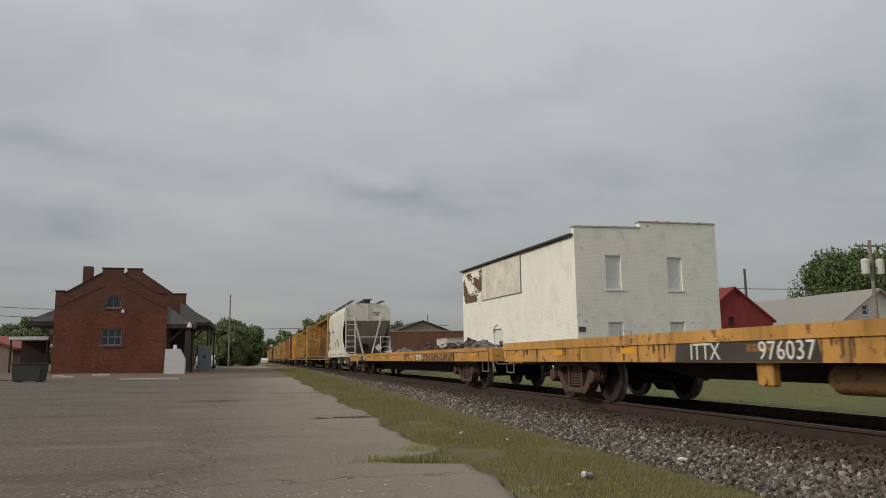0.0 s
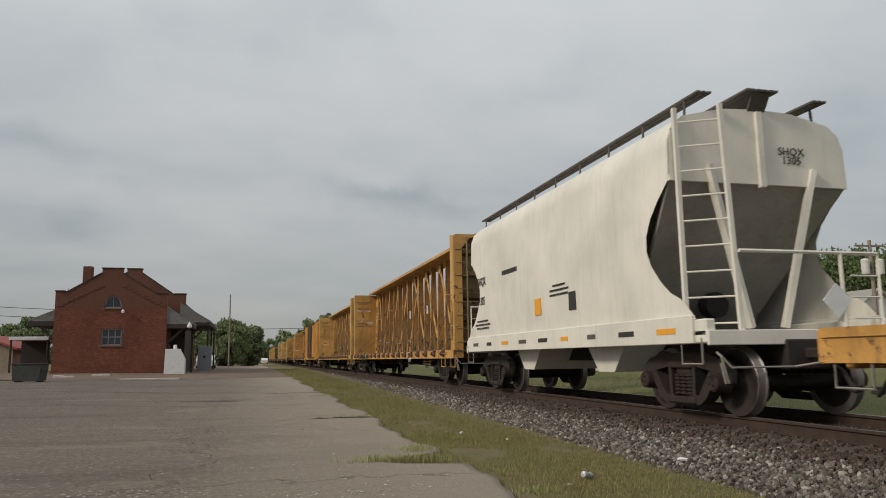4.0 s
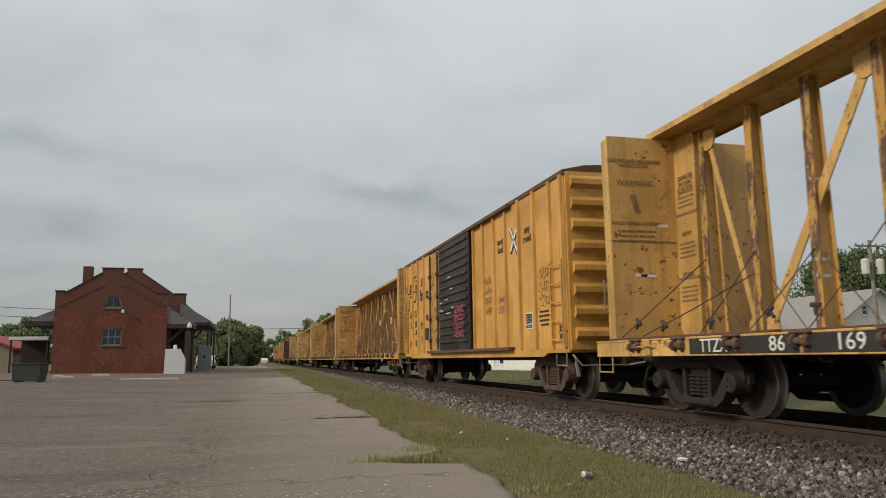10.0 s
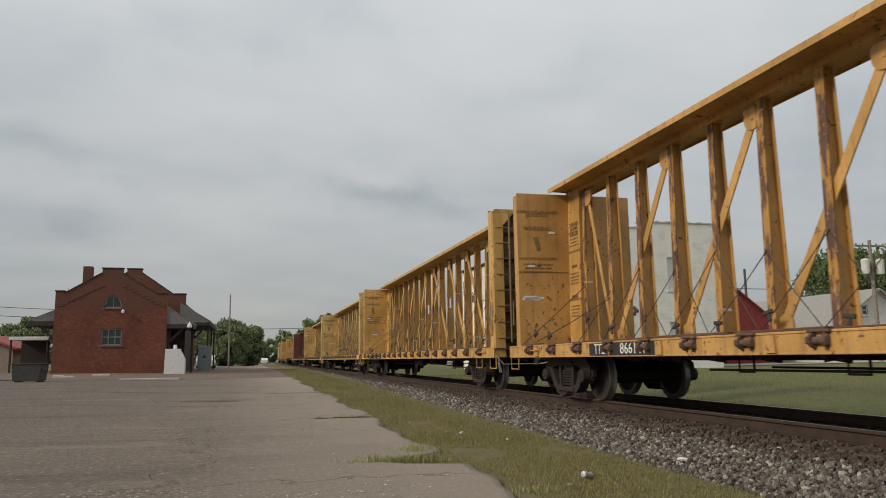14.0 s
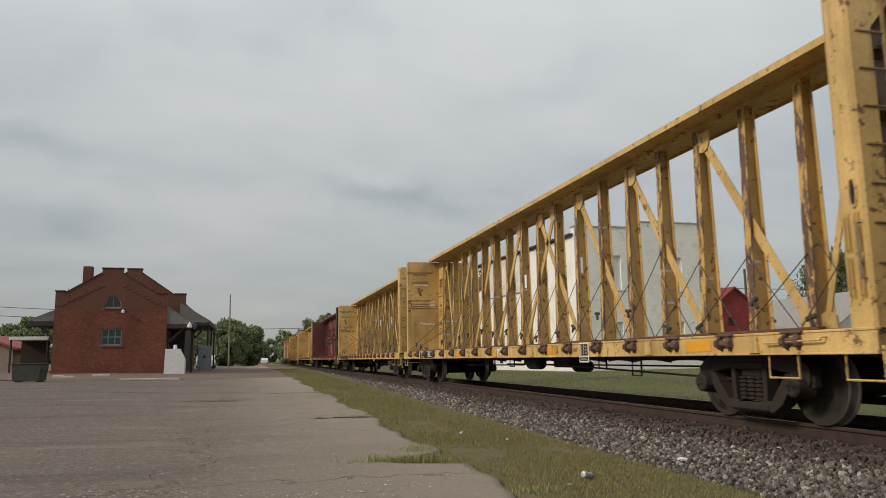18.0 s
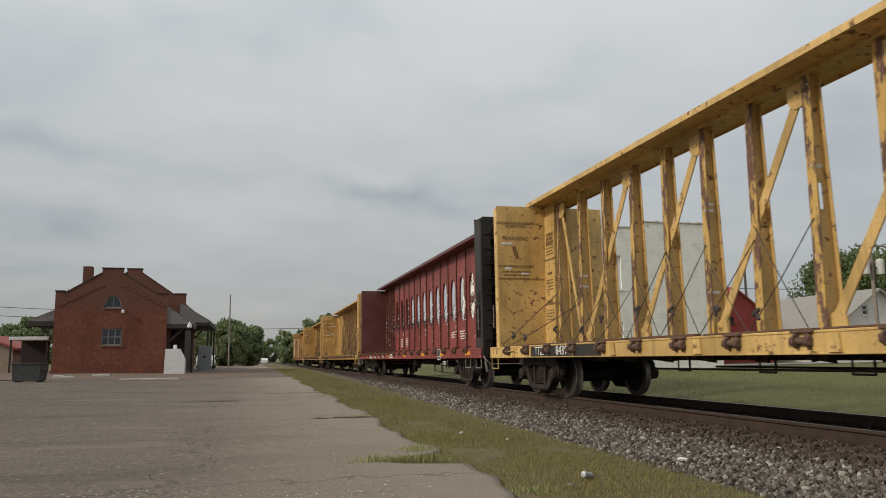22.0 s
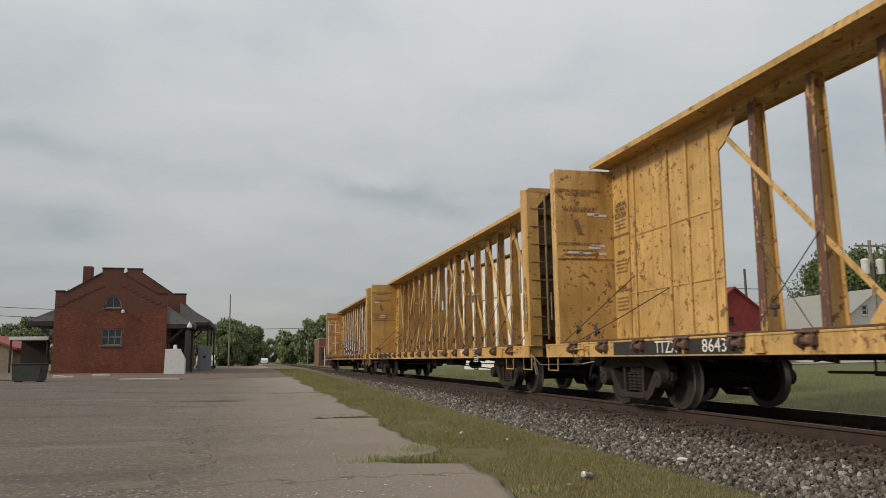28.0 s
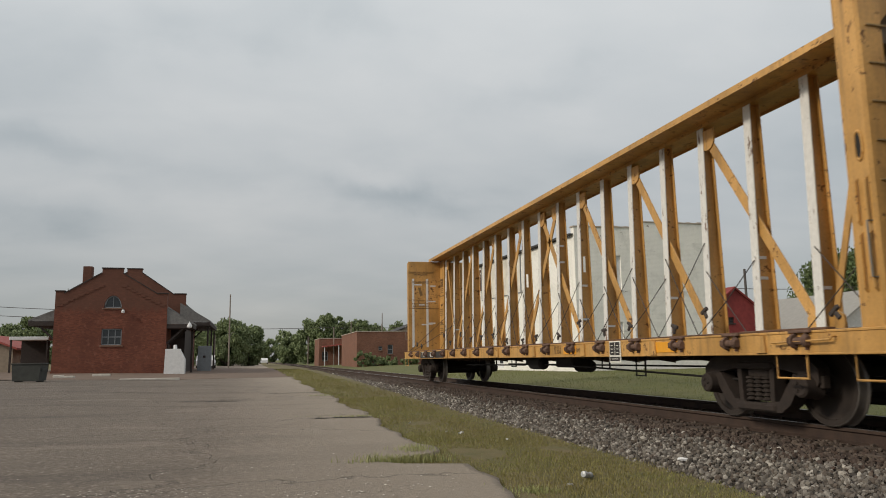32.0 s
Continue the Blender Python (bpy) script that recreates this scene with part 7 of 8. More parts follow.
def motions():
    """The train rolls towards the camera's right; the wheels turn with it."""
    ts = [float(i) for i in range(0, 33)]
    for ob, y0 in MOVING:
        base = ob.matrix_basis.translation.copy()
        walk(ob, [(t, pose(base.x, y0 - travelled(t), base.z)) for t in ts])
    steps = [2 * i / FPS for i in range(0, int(CLIP * FPS / 2) + 1)]
    turn = [math.degrees(travelled(t) / 0.457) for t in steps]
    for ax, y in WHEELSETS:
        walk(ax, [(t, pose(0, y, 0.457, a % 360.0)) for t, a in zip(steps, turn)])

# ---------------------------------------------------------------- buildings
def wall_with_holes(w, z0, tops, holes, t):
    """Wall in x-z, t thick towards +y: tops is the outline's upper edge as (x, z) from left to right; holes are x0, x1, z0, z1."""
    xs = sorted({round(q, 4) for q in [p[0] for p in tops] + [v for hh in holes for v in hh[:2]]})

    def top(x):
        for (xa, za), (xb, zb) in zip(tops, tops[1:]):
            if xa <= x <= xb and xb > xa:
                return za + (zb - za) * (x - xa) / (xb - xa)
        return tops[-1][1]
    mb = MB()
    for xa, xb in zip(xs, xs[1:]):
        mid = (xa + xb) / 2
        eps = (xb - xa) * 1e-4
        cuts = sorted([hh[2:] for hh in holes if hh[0] < mid < hh[1]])
        lo = z0
        for c0, c1 in cuts:
            mb.prism([(xa, lo), (xb, lo), (xb, c0), (xa, c0)], 1, 0, t)
            lo = c1
        mb.prism([(xa, lo), (xb, lo), (xb, top(xb - eps)), (xa, top(xa + eps))], 1, 0, t)
    bm = bmesh.new()
    vs = [bm.verts.new(p) for p in mb.v]
    for q in mb.f:
        bm.faces.new([vs[i] for i in q])
    bmesh.ops.remove_doubles(bm, verts=bm.verts, dist=1e-4)
    bm.verts.index_update()
    one = MB()
    one.add([tuple(p.co) for p in bm.verts], [tuple(p.index for p in q.verts) for q in bm.faces])
    bm.free()
    return one


def window_unit(parent, x, z, w, h, y, nx=1, ny=2, sill=True, frame_mat=None, blind=None):
    """Sash window set back in its opening: frame, panes, muntins, sill."""
    fm = frame_mat or M_WFRAME
    mb = MB()
    t = 0.07
    mb.box(x - w / 2, x - w / 2 + t, y + 0.08, y + 0.16, z - h / 2, z + h / 2)
    mb.box(x + w / 2 - t, x + w / 2, y + 0.08, y + 0.16, z - h / 2, z + h / 2)
    mb.box(x - w / 2, x + w / 2, y + 0.08, y + 0.16, z + h / 2 - t, z + h / 2)
    mb.box(x - w / 2, x + w / 2, y + 0.08, y + 0.16, z - h / 2, z - h / 2 + t)
    for i in range(1, nx):
        xx = x - w / 2 + w * i / nx
        mb.box(xx - 0.025, xx + 0.025, y + 0.09, y + 0.15, z - h / 2, z + h / 2)
    for i in range(1, ny):
        zz = z - h / 2 + h * i / ny
        mb.box(x - w / 2, x + w / 2, y + 0.085, y + 0.15, zz - 0.03, zz + 0.03)
    win = part("window", mb, fm, parent)
    mb = MB()
    mb.box(x - w / 2 + 0.02, x + w / 2 - 0.02, y + 0.12, y + 0.14, z - h / 2 + 0.02, z + h / 2 - 0.02)
    part("pane", mb, blind or M_GLASS, win)
    if sill:
        mb = MB()
        mb.box(x - w / 2 - 0.1, x + w / 2 + 0.1, y - 0.07, y + 0.15, z - h / 2 - 0.11, z - h / 2 - 0.003, 0.01)
        part("sill", mb, M_SILL if fm is M_WFRAME else fm, win)
    return win


def depot():
    d = thing("depot_building", "old red-brick railroad depot with parapet gables and hipped canopies", "depot", pose(-9.7, 56.0, 0))
    hw = 3.68
    tops = [(-hw, 5.80), (-hw + 0.55, 5.80), (-hw + 0.551, 5.66), (-0.75, 7.12), (-0.749, 7.45), (0.62, 7.45), (0.621, 7.12), (hw - 0.62, 5.62), (hw - 0.619, 5.68), (hw, 5.68)]
    win_c = 0.06
    holes = [(win_c - 0.66, win_c + 0.66, 2.05, 3.2), (win_c - 0.58, win_c + 0.58, 4.66, 5.6)]
    for y in (0,):
        mb = wall_with_holes(2 * hw, -0.5, tops, holes if y == 0 else [], 0.38)
        part("wall", mb, M_DEPOT, d, "patched red brick gable wall", (0, y, 0))
        mb = MB()
        mb.box(-0.80, 0.67, -0.05, 0.43, 7.45, 7.53, 0.015)
        mb.box(-hw - 0.05, -hw + 0.6, -0.05, 0.43, 5.80, 5.88, 0.015)
        mb.box(hw - 0.66, hw + 0.05, -0.05, 0.43, 5.68, 5.76, 0.015)
        mb.beam((-hw + 0.58, 0.19, 5.70), (-0.76, 0.19, 7.15), 0.46, 0.07)
        mb.beam((0.63, 0.19, 7.15), (hw - 0.64, 0.19, 5.66), 0.46, 0.07)
        part("coping", mb, M_TRIM, d, "dark weathered coping", (0, y, 0))
    # taller main block behind the front wing, with its own parapet gable
    xm = -0.08
    tall = [(-4.25, 6.5), (-3.4, 6.5), (-3.399, 6.45), (-0.6, 8.30), (-0.599, 8.62), (0.57, 8.62), (0.571, 8.30), (3.25, 6.45), (3.251, 6.52), (4.15, 6.52)]
    for y in (10.0, 21.0):
        if y > 20:
            tall = [(-4.25, 5.6), (-3.4, 5.6), (-0.6, 8.0), (0.57, 8.0), (3.25, 5.6), (4.15, 5.6)]
        part("wall", wall_with_holes(8.4, -0.5, tall, [], 0.38), M_DEPOT, d, "main brick gable wall", (xm, y, 0))
        if y > 20:
            continue
        mb = MB()
        mb.box(-0.65, 0.62, -0.05, 0.43, 8.62, 8.70, 0.015)
        mb.box(3.2, 4.2, -0.05, 0.43, 6.52, 6.60, 0.015)
        mb.beam((-3.4, 0.19, 6.5), (-0.6, 0.19, 8.34), 0.46, 0.07)
        mb.beam((0.58, 0.19, 8.34), (3.2, 0.19, 6.5), 0.46, 0.07)
        part("coping", mb, M_TRIM, d, "dark weathered coping", (xm, y, 0))
    for x in (-4.3, 3.7):
        part("wall", MB().box(x, x + 0.35, 10.38, 21.0, -0.5, 5.6), M_DEPOT, d)
    mb = MB()
    mb.prism([(-4.3, 5.55), (-0.08, 7.95), (4.1, 5.55), (4.1, 5.7), (-0.08, 8.1), (-4.3, 5.7)], 1, 10.38, 21.0)
    part("roof", mb, M_SLATE, d)
    # corbelled brick courses stepping up under the parapet, and a plinth
    for i in range(9):
        u = i / 9
        xa, za = -hw + 0.15 + u * 2.9, 4.75 + u * 1.55
        for q in (xa, -xa - 0.38):
            part("corbel", shared("corbel", M_DEPOT, lambda: MB().box(0, 0.38, -0.03, 0.0, 0, 0.16, 0.01)), M_DEPOT, d, "", (q, 0, za))
    mb = MB()
    mb.box(-hw - 0.04, hw + 0.04, -0.06, 0, -0.5, 0.28, 0.01)
    part("plinth", mb, M_DEPOT, d)
    for s in (-1, 1):
        mb = MB()
        mb.box(s * hw - (0.0 if s < 0 else 0.38), s * hw + (0.38 if s < 0 else 0), 0.38, 9.99, -0.5, 4.7)
        part("wall", mb, M_DEPOT, d)
    mb = MB()
    mb.prism([(-hw, 4.65), (0, 6.75), (hw, 4.65), (hw, 4.8), (0, 6.92), (-hw, 4.8)], 1, 0.38, 10.3)
    part("roof", mb, M_SLATE, d)
    mb = MB()
    mb.box(-2.22, -1.62, 1.0, 1.65, 5.4, 7.72, 0.02)
    part("chimney", mb, M_DEPOT, d)
    window_unit(d, win_c, 2.62, 1.32, 1.15, 0, 3, 2)
    # fan light with a round head
    n = 14
    arch = [(win_c + 0.58 * math.cos(math.pi * i / n), 4.68 + 0.86 * math.sin(math.pi * i / n)) for i in range(n + 1)]
    mb = MB()
    mb.prism(arch, 1, 0.16, 0.18)
    fan = part("window", mb, M_GLASS, d, "half-round attic window")
    mb = MB()
    rim = [(win_c + 0.50 * math.cos(math.pi * i / n), 4.70 + 0.76 * math.sin(math.pi * i / n)) for i in range(n + 1)]
    for (p, q), (r, s2) in zip(zip(arch, arch[1:]), zip(rim, rim[1:])):
        mb.prism([p, q, s2, r], 1, 0.10, 0.16)
    mb.box(win_c - 0.58, win_c + 0.58, 0.10, 0.16, 4.66, 4.74)
    mb.box(win_c - 0.02, win_c + 0.02, 0.12, 0.16, 4.7, 5.5)
    part("frame", mb, M_WFRAME, fan)
    # brick filling the corners above the arch
    mb = MB()
    out = [(win_c + 0.58, 5.6), (win_c - 0.58, 5.6)]
    half = n // 2
    mb.prism([out[0]] + arch[:half + 1] + [(win_c, 5.6)], 1, 0.0, 0.3)
    mb.prism([(win_c, 5.6)] + arch[half:] + [out[1]], 1, 0.0, 0.3)
    part("arch", mb, M_DEPOT, d)
    mb = MB()
    mb.box(win_c - 0.7, win_c + 0.7, -0.06, 0.2, 4.55, 4.655, 0.01)
    part("sill", mb, M_SILL, fan)
    mb = MB()
    mb.tube([(0.78, 0, 4.45), (0.78, -0.22, 4.5)], 0.03, 7)
    mb.lathe([(4.28, 0.0), (4.30, 0.1), (4.42, 0.12), (4.52, 0.06)], 12, 2, (0.78, -0.25, 0))
    part("wall_lamp", mb, M_PANEL, d, "round white wall lamp", smooth=True)
    # canopies along both long sides
    for s, x1, zw, ze, y0, y1 in ((-1, 5.45, 4.62, 3.86, 0.6, 9.6), (1, 5.50, 4.66, 3.62, 0.05, 3.0), (1, 6.15, 5.75, 4.25, 9.6, 21.0)):
        a, b = s * hw, s * x1
        mb = MB()
        vs = [(a, y0, zw), (a, y1, zw), (b, y1 + 0.0, ze), (b, y0 - 0.0, ze), (a, y0, zw - 0.12), (a, y1, zw - 0.12), (b, y1, ze - 0.12), (b, y0, ze - 0.12)]
        mb.add(vs, [(0, 1, 2, 3), (4, 7, 6, 5), (0, 3, 7, 4), (1, 5, 6, 2), (3, 2, 6, 7), (0, 4, 5, 1)])
        can = part("canopy", mb, M_SLATE, d, "grey shingled canopy")
        mb = MB()
        mb.box(min(a, b), max(a, b), y0, y1, ze - 0.42, ze - 0.12, 0.01)
        part("fascia", mb, M_TRIM, can)
        for y in (y0 + 0.2, (y0 + y1) / 2, y1 - 0.3):
            mb = MB()
            mb.beam((a, y, ze - 1.5), (s * (hw + 1.1), y, ze - 0.42), 0.12, 0.12)
            part("bracket", mb, M_TRIM, can)
        mb = MB()
        mb.add([(a, y0 + 0.01, ze - 0.1), (b, y0 + 0.01, ze - 0.1), (a, y0 + 0.01, zw - 0.1), (a, y0 + 0.09, ze - 0.1), (b, y0 + 0.09, ze - 0.1), (a, y0 + 0.09, zw - 0.1)], [(0, 1, 2), (5, 4, 3), (0, 3, 4, 1), (1, 4, 5, 2), (0, 2, 5, 3)])
        part("gable_board", mb, M_SLATE, can)
    # dark bay under the trackside canopy
    mb = MB()
    mb.box(hw, hw + 1.0, 3.2, 9.4, -0.4, 3.3, 0.01)
    part("ticket_bay", mb, M_TRIM, d, "dark bay window block under the canopy")
    mb = MB()
    mb.box(hw - 0.01, hw + 0.05, 0.9, 2.1, -0.4, 2.3, 0.01)
    part("door", mb, M_TRIM, d)
    for y, x in ((2.6, 1.5), (10.0, 2.2), (15.5, 2.2), (20.5, 2.2)):
        part("canopy_post", shared("canopy_post", M_TRIM, lambda: MB().box(0, 0.14, 0, 0.14, -0.45, 3.75, 0.01)), M_TRIM, d, "", (hw + x, y, -0.1 if x < 2 else 0))
    return d


def white_building():
    d = thing("white_building", "two-storey whitewashed brick commercial building with stepped parapet", "building", pose(17.1, 37.0, 0, 0, 0, 4))
    w, ln = 9.45, 18.1
    ups, low = [(1.92, 2.90), (5.97, 6.96)], [(1.93, 2.88), (5.94, 6.92)]
    holes = [(a, b, 4.48, 6.40) for a, b in ups] + [(a, b, 0.85, 2.67) for a, b in low]
    tops = [(0, 7.92), (4.27, 8.02), (4.271, 8.36), (w, 8.44)]
    part("wall", wall_with_holes(w, -0.4, tops, holes, 0.35), M_WALLWHITE, d, "stained whitewashed front wall")
    # long side wall: built in x-z and turned to run back from the corner
    side_tops = [(-ln, 7.38), (-0.36, 7.45)]
    m = pose(0, 0, 0, 0, 0, -90)
    part("wall", wall_with_holes(ln, -0.4, side_tops, [(-12.0, -10.35, 0.1, 2.75)], 0.35), M_WALLWHITE, d, "sunlit whitewashed side wall", m)
    part("wall", MB().box(0.36, w, ln - 0.35, ln, -0.4, 7.3), M_WALLWHITE, d)
    part("wall", MB().box(w - 0.35, w, 0.36, ln - 0.36, -0.4, 7.9), M_WALLWHITE, d)
    mb = MB()
    mb.box(0.0, w - 0.36, 0.36, ln - 0.01, 7.39, 7.46)
    part("roof", mb, M_DKSLATE, d)
    mb = MB()
    mb.beam((-0.12, 0.1, 7.52), (-0.12, ln, 7.47), 0.26, 0.10)
    part("eaves", mb, M_DKSLATE, d, "dark eaves gutter")
    mb = MB()
    for xa, xb, za, zb in ((-0.05, 4.27, 7.92, 8.02), (4.2, w + 0.05, 8.36, 8.44)):
        mb.beam((xa, 0.17, za + 0.04), (xb, 0.17, zb + 0.04), 0.42, 0.07)
    rnd = random.Random(4)
    for k in range(13):
        x = 0.3 + k * 0.72
        z = 7.92 + 0.0234 * x if x < 4.2 else 8.36 + 0.0154 * (x - 4.27)
        mb.box(x, x + rnd.uniform(0.15, 0.4), -0.03, 0.3, z + 0.06, z + rnd.uniform(0.09, 0.13), 0.01)
    part("coping", mb, M_STONE, d, "broken tile coping")
    for a, b in ups:
        window_unit(d, (a + b) / 2, 5.44, b - a, 1.92, 0.02, 1, 1, True, M_PANEL, M_PANEL)
    for a, b in low:
        window_unit(d, (a + b) / 2, 1.76, b - a, 1.82, 0.02, 1, 1, True, M_PANEL, M_PANEL)
    mb = MB()
    mb.tube([(2.6, -0.12, 1.2), (2.6, -0.12, 2.15), (3.3, -0.12, 2.15), (3.3, -0.12, 1.2)], 0.025, 6)
    part("pipe_rail", mb, M_PIPE, d)
    mb = MB()
    mb.box(0.08, 0.5, -0.03, 0.0, 2.12, 2.4, 0.005)
    part("vent", mb, M_GRATE, d, "dark wall vent")
    # patched rendering, bare brick and a boarded arch on the side wall
    mb = MB()
    mb.box(-0.05, -0.004, 7.15, 13.9, 4.93, 7.34, 0.005)
    part("render_patch", mb, M_RENDER, d, "stained grey rendered panel")
    mb = MB()
    for y in (7.12, 13.92):
        mb.box(-0.075, -0.003, y - 0.02, y + 0.02, 4.9, 7.36)
    mb.box(-0.07, -0.003, 7.12, 13.9, 4.89, 4.93)
    part("patch_rim", mb, M_WFRAME, d)
    rnd = random.Random(14)
    bk = MB().box(0, 0.03, -0.1, 0.1, -0.033, 0.033, 0.004).mesh("brick", M_BRICKFAR)
    k = 0
    for row in range(31):
        for col in range(19):
            y, z = 14.1 + col * 0.215 + (0.107 if row % 2 else 0), 4.95 + row * 0.078
            if noise.noise((y * 0.9, z * 0.9, 4.0)) + rnd.uniform(-0.15, 0.15) < -0.02 or y > 17.9 or k > 290:
                continue
            part("brick", bk, M_BRICKFAR, d, "", (-0.022, y, z))
            k += 1
    mb = MB()
    mb.box(0.12, 0.2, 10.35, 12.0, 0.1, 2.75)
    dr = part("door", mb, M_PANEL, d, "boarded white arched doorway")
    mb = MB()
    mb.box(0.09, 0.12, 10.7, 11.2, 0.4, 1.9)
    part("door_pane", mb, M_GLASS, dr)
    mb = MB()
    nn = 12
    for i in range(nn):
        a0, a1 = math.pi * i / nn, math.pi * (i + 1) / nn
        for r0, r1 in ((0.83, 1.0),):
            mb.prism([(11.175 + r0 * math.cos(a0), 2.45 + 0.7 * r0 * math.sin(a0)), (11.175 + r1 * math.cos(a0), 2.45 + 0.7 * r1 * math.sin(a0)),
                      (11.175 + r1 * math.cos(a1), 2.45 + 0.7 * r1 * math.sin(a1)), (11.175 + r0 * math.cos(a1), 2.45 + 0.7 * r0 * math.sin(a1))], 0, -0.06, 0.0)
    part("arch", mb, M_WALLWHITE, dr)
    return d


def gable_house(name, label, x0, x1, y0, y1, zb, ze, zr, wall, roof, category="house", over=0.35, wins=(), wmat=None):
    """Simple gabled building with its ridge along y; wins: (x, z, w, h) on the gable towards -y."""
    d = thing(name, label, category, pose((x0 + x1) / 2, y0, 0))
    hw, xm = (x1 - x0) / 2, 0.0
    holes = [(x - w / 2, x + w / 2, z - h / 2, z + h / 2) for x, z, w, h in wins]
    part("wall", wall_with_holes(2 * hw, zb, [(-hw, ze), (0, zr), (hw, ze)], holes, 0.2), wall, d)
    part("wall", wall_with_holes(2 * hw, zb, [(-hw, ze), (0, zr), (hw, ze)], [], 0.2), wall, d, "", (0, y1 - y0 - 0.2, 0))
    for s in (-1, 1):
        mb = MB()
        mb.box(s * hw - (0 if s < 0 else 0.2), s * hw + (0.2 if s < 0 else 0), 0.2, y1 - y0 - 0.2, zb, ze)
        part("wall", mb, wall, d)
        mb = MB()
        k = (zr - ze) / hw
        xe, zz = s * (hw + over), ze - k * over
        mb.add([(0, -over, zr), (0, y1 - y0 + over, zr), (xe, y1 - y0 + over, zz), (xe, -over, zz), (0, -over, zr + 0.16), (0, y1 - y0 + over, zr + 0.16), (xe, y1 - y0 + over, zz + 0.16), (xe, -over, zz + 0.16)],
               [(0, 1, 2, 3), (4, 7, 6, 5), (0, 3, 7, 4), (1, 5, 6, 2), (3, 2, 6, 7), (0, 4, 5, 1)])
        part("roof", mb, roof, d)
    for x, z, w, h in wins:
        window_unit(d, x, z, w, h, 0, 1, 2, True, wmat or M_PANEL)
    return d


def flat_block(name, label, x0, x1, y0, y1, zb, zt, wall, wins=(), turn=0, category="building", coping=None):
    d = thing(name, label, category, pose(x0, y0, 0, 0, 0, turn))
    w, ln = x1 - x0, y1 - y0
    holes = [(a, b, c, e) for a, b, c, e in wins]
    part("wall", wall_with_holes(w, zb, [(0, zt), (w, zt)], holes, 0.3), wall, d)
    for a, b, c, e in wins:
        window_unit(d, (a + b) / 2, (c + e) / 2, b - a, e - c, 0, 1, 2, True)
    for q in ((0, 0.3, 0.301, ln), (w - 0.3, w, 0.301, ln), (0.301, w - 0.301, ln - 0.3, ln)):
        part("wall", MB().box(*q, zb, zt), wall, d)
    mb = MB()
    mb.box(0.3, w - 0.3, 0.3, ln - 0.3, zt - 0.35, zt - 0.2)
    part("roof", mb, M_DKSLATE, d)
    mb = MB()
    mb.box(-0.06, w + 0.06, -0.06, 0.34, zt, zt + 0.1, 0.01)
    mb.box(-0.06, 0.34, 0.34, ln + 0.06, zt, zt + 0.1, 0.01)
    part("coping", mb, coping or M_STONE, d)
    return d


# ---------------------------------------------------------------- trees and poles
def tree(name, label, x, y, h, rad, seed, leaf, trunk_h=0.25, n_clump=60, per=70, size=0.22, category="tree", squash=1.0, group=""):
    rnd = random.Random(seed)
    z0 = ground_z(x, y) - 0.1
    t = thing(name, label, category, pose(x, y, z0), group)
    mb = MB()
    th = h * trunk_h
    mb.tube([(0, 0, 0), (0.05, 0.02, th * 0.6), (0, 0, th), (0.1, 0.05, h * 0.7)], max(0.08, h * 0.028), 9, 0, h * 0.008)
    for k in range(9):
        a = 6.283 * k / 9 + rnd.uniform(-0.3, 0.3)
        za = th * rnd.uniform(0.7, 1.5)
        r = rad * rnd.uniform(0.5, 0.85)
        zb = za + h * rnd.uniform(0.15, 0.4)
        mb.tube([(0, 0, za), (0.5 * r * math.cos(a), 0.5 * r * math.sin(a), (za + zb) / 2 + 0.1), (r * math.cos(a), r * math.sin(a), zb)], h * 0.012, 6, 0, h * 0.003)
    part("trunk", mb, M_BARK, t)
    vs, fs = [], []
    ch = (h - th * 0.75) / 2
    for c in range(n_clump):
        u = rnd.uniform(-1, 1)
        a = rnd.uniform(0, 6.283)
        rr = rnd.uniform(0.45, 1.0) ** 0.6
        prof = math.sqrt(max(0.02, 1 - u * u)) * (1.0 if u < 0 else 0.95)
        wob = 1 + 0.22 * noise.noise((math.cos(a) * 1.7, math.sin(a) * 1.7, u * 2 + seed))
        cx, cy, cz = rad * prof * rr * math.cos(a) * wob, rad * prof * rr * math.sin(a) * wob * squash, th * 0.75 + ch * (1 + u * rr ** 0.5 * wob)
        cr = rad * rnd.uniform(0.15, 0.30)
        for _ in range(per):
            p = Vector((rnd.gauss(0, 1), rnd.gauss(0, 1), rnd.gauss(0, 0.8)))
            p = p.normalized() * cr * rnd.random() ** 0.4
            q = Vector((cx, cy, max(cz, th * 0.6))) + p
            e = Euler((rnd.uniform(0, 6.3), rnd.uniform(0, 6.3), rnd.uniform(0, 6.3))).to_matrix()
            s = size * rnd.uniform(0.6, 1.3)
            o = len(vs)
            for v in ((-s, 0, 0), (0, -s * 0.5, s * 0.12), (s, 0, 0), (0, s * 0.5, s * 0.12)):
                vs.append(tuple(q + e @ Vector(v)))
            fs.append((o, o + 1, o + 2, o + 3))
    part("crown", raw_mesh("crown", vs, fs, leaf), leaf, t)
    return t


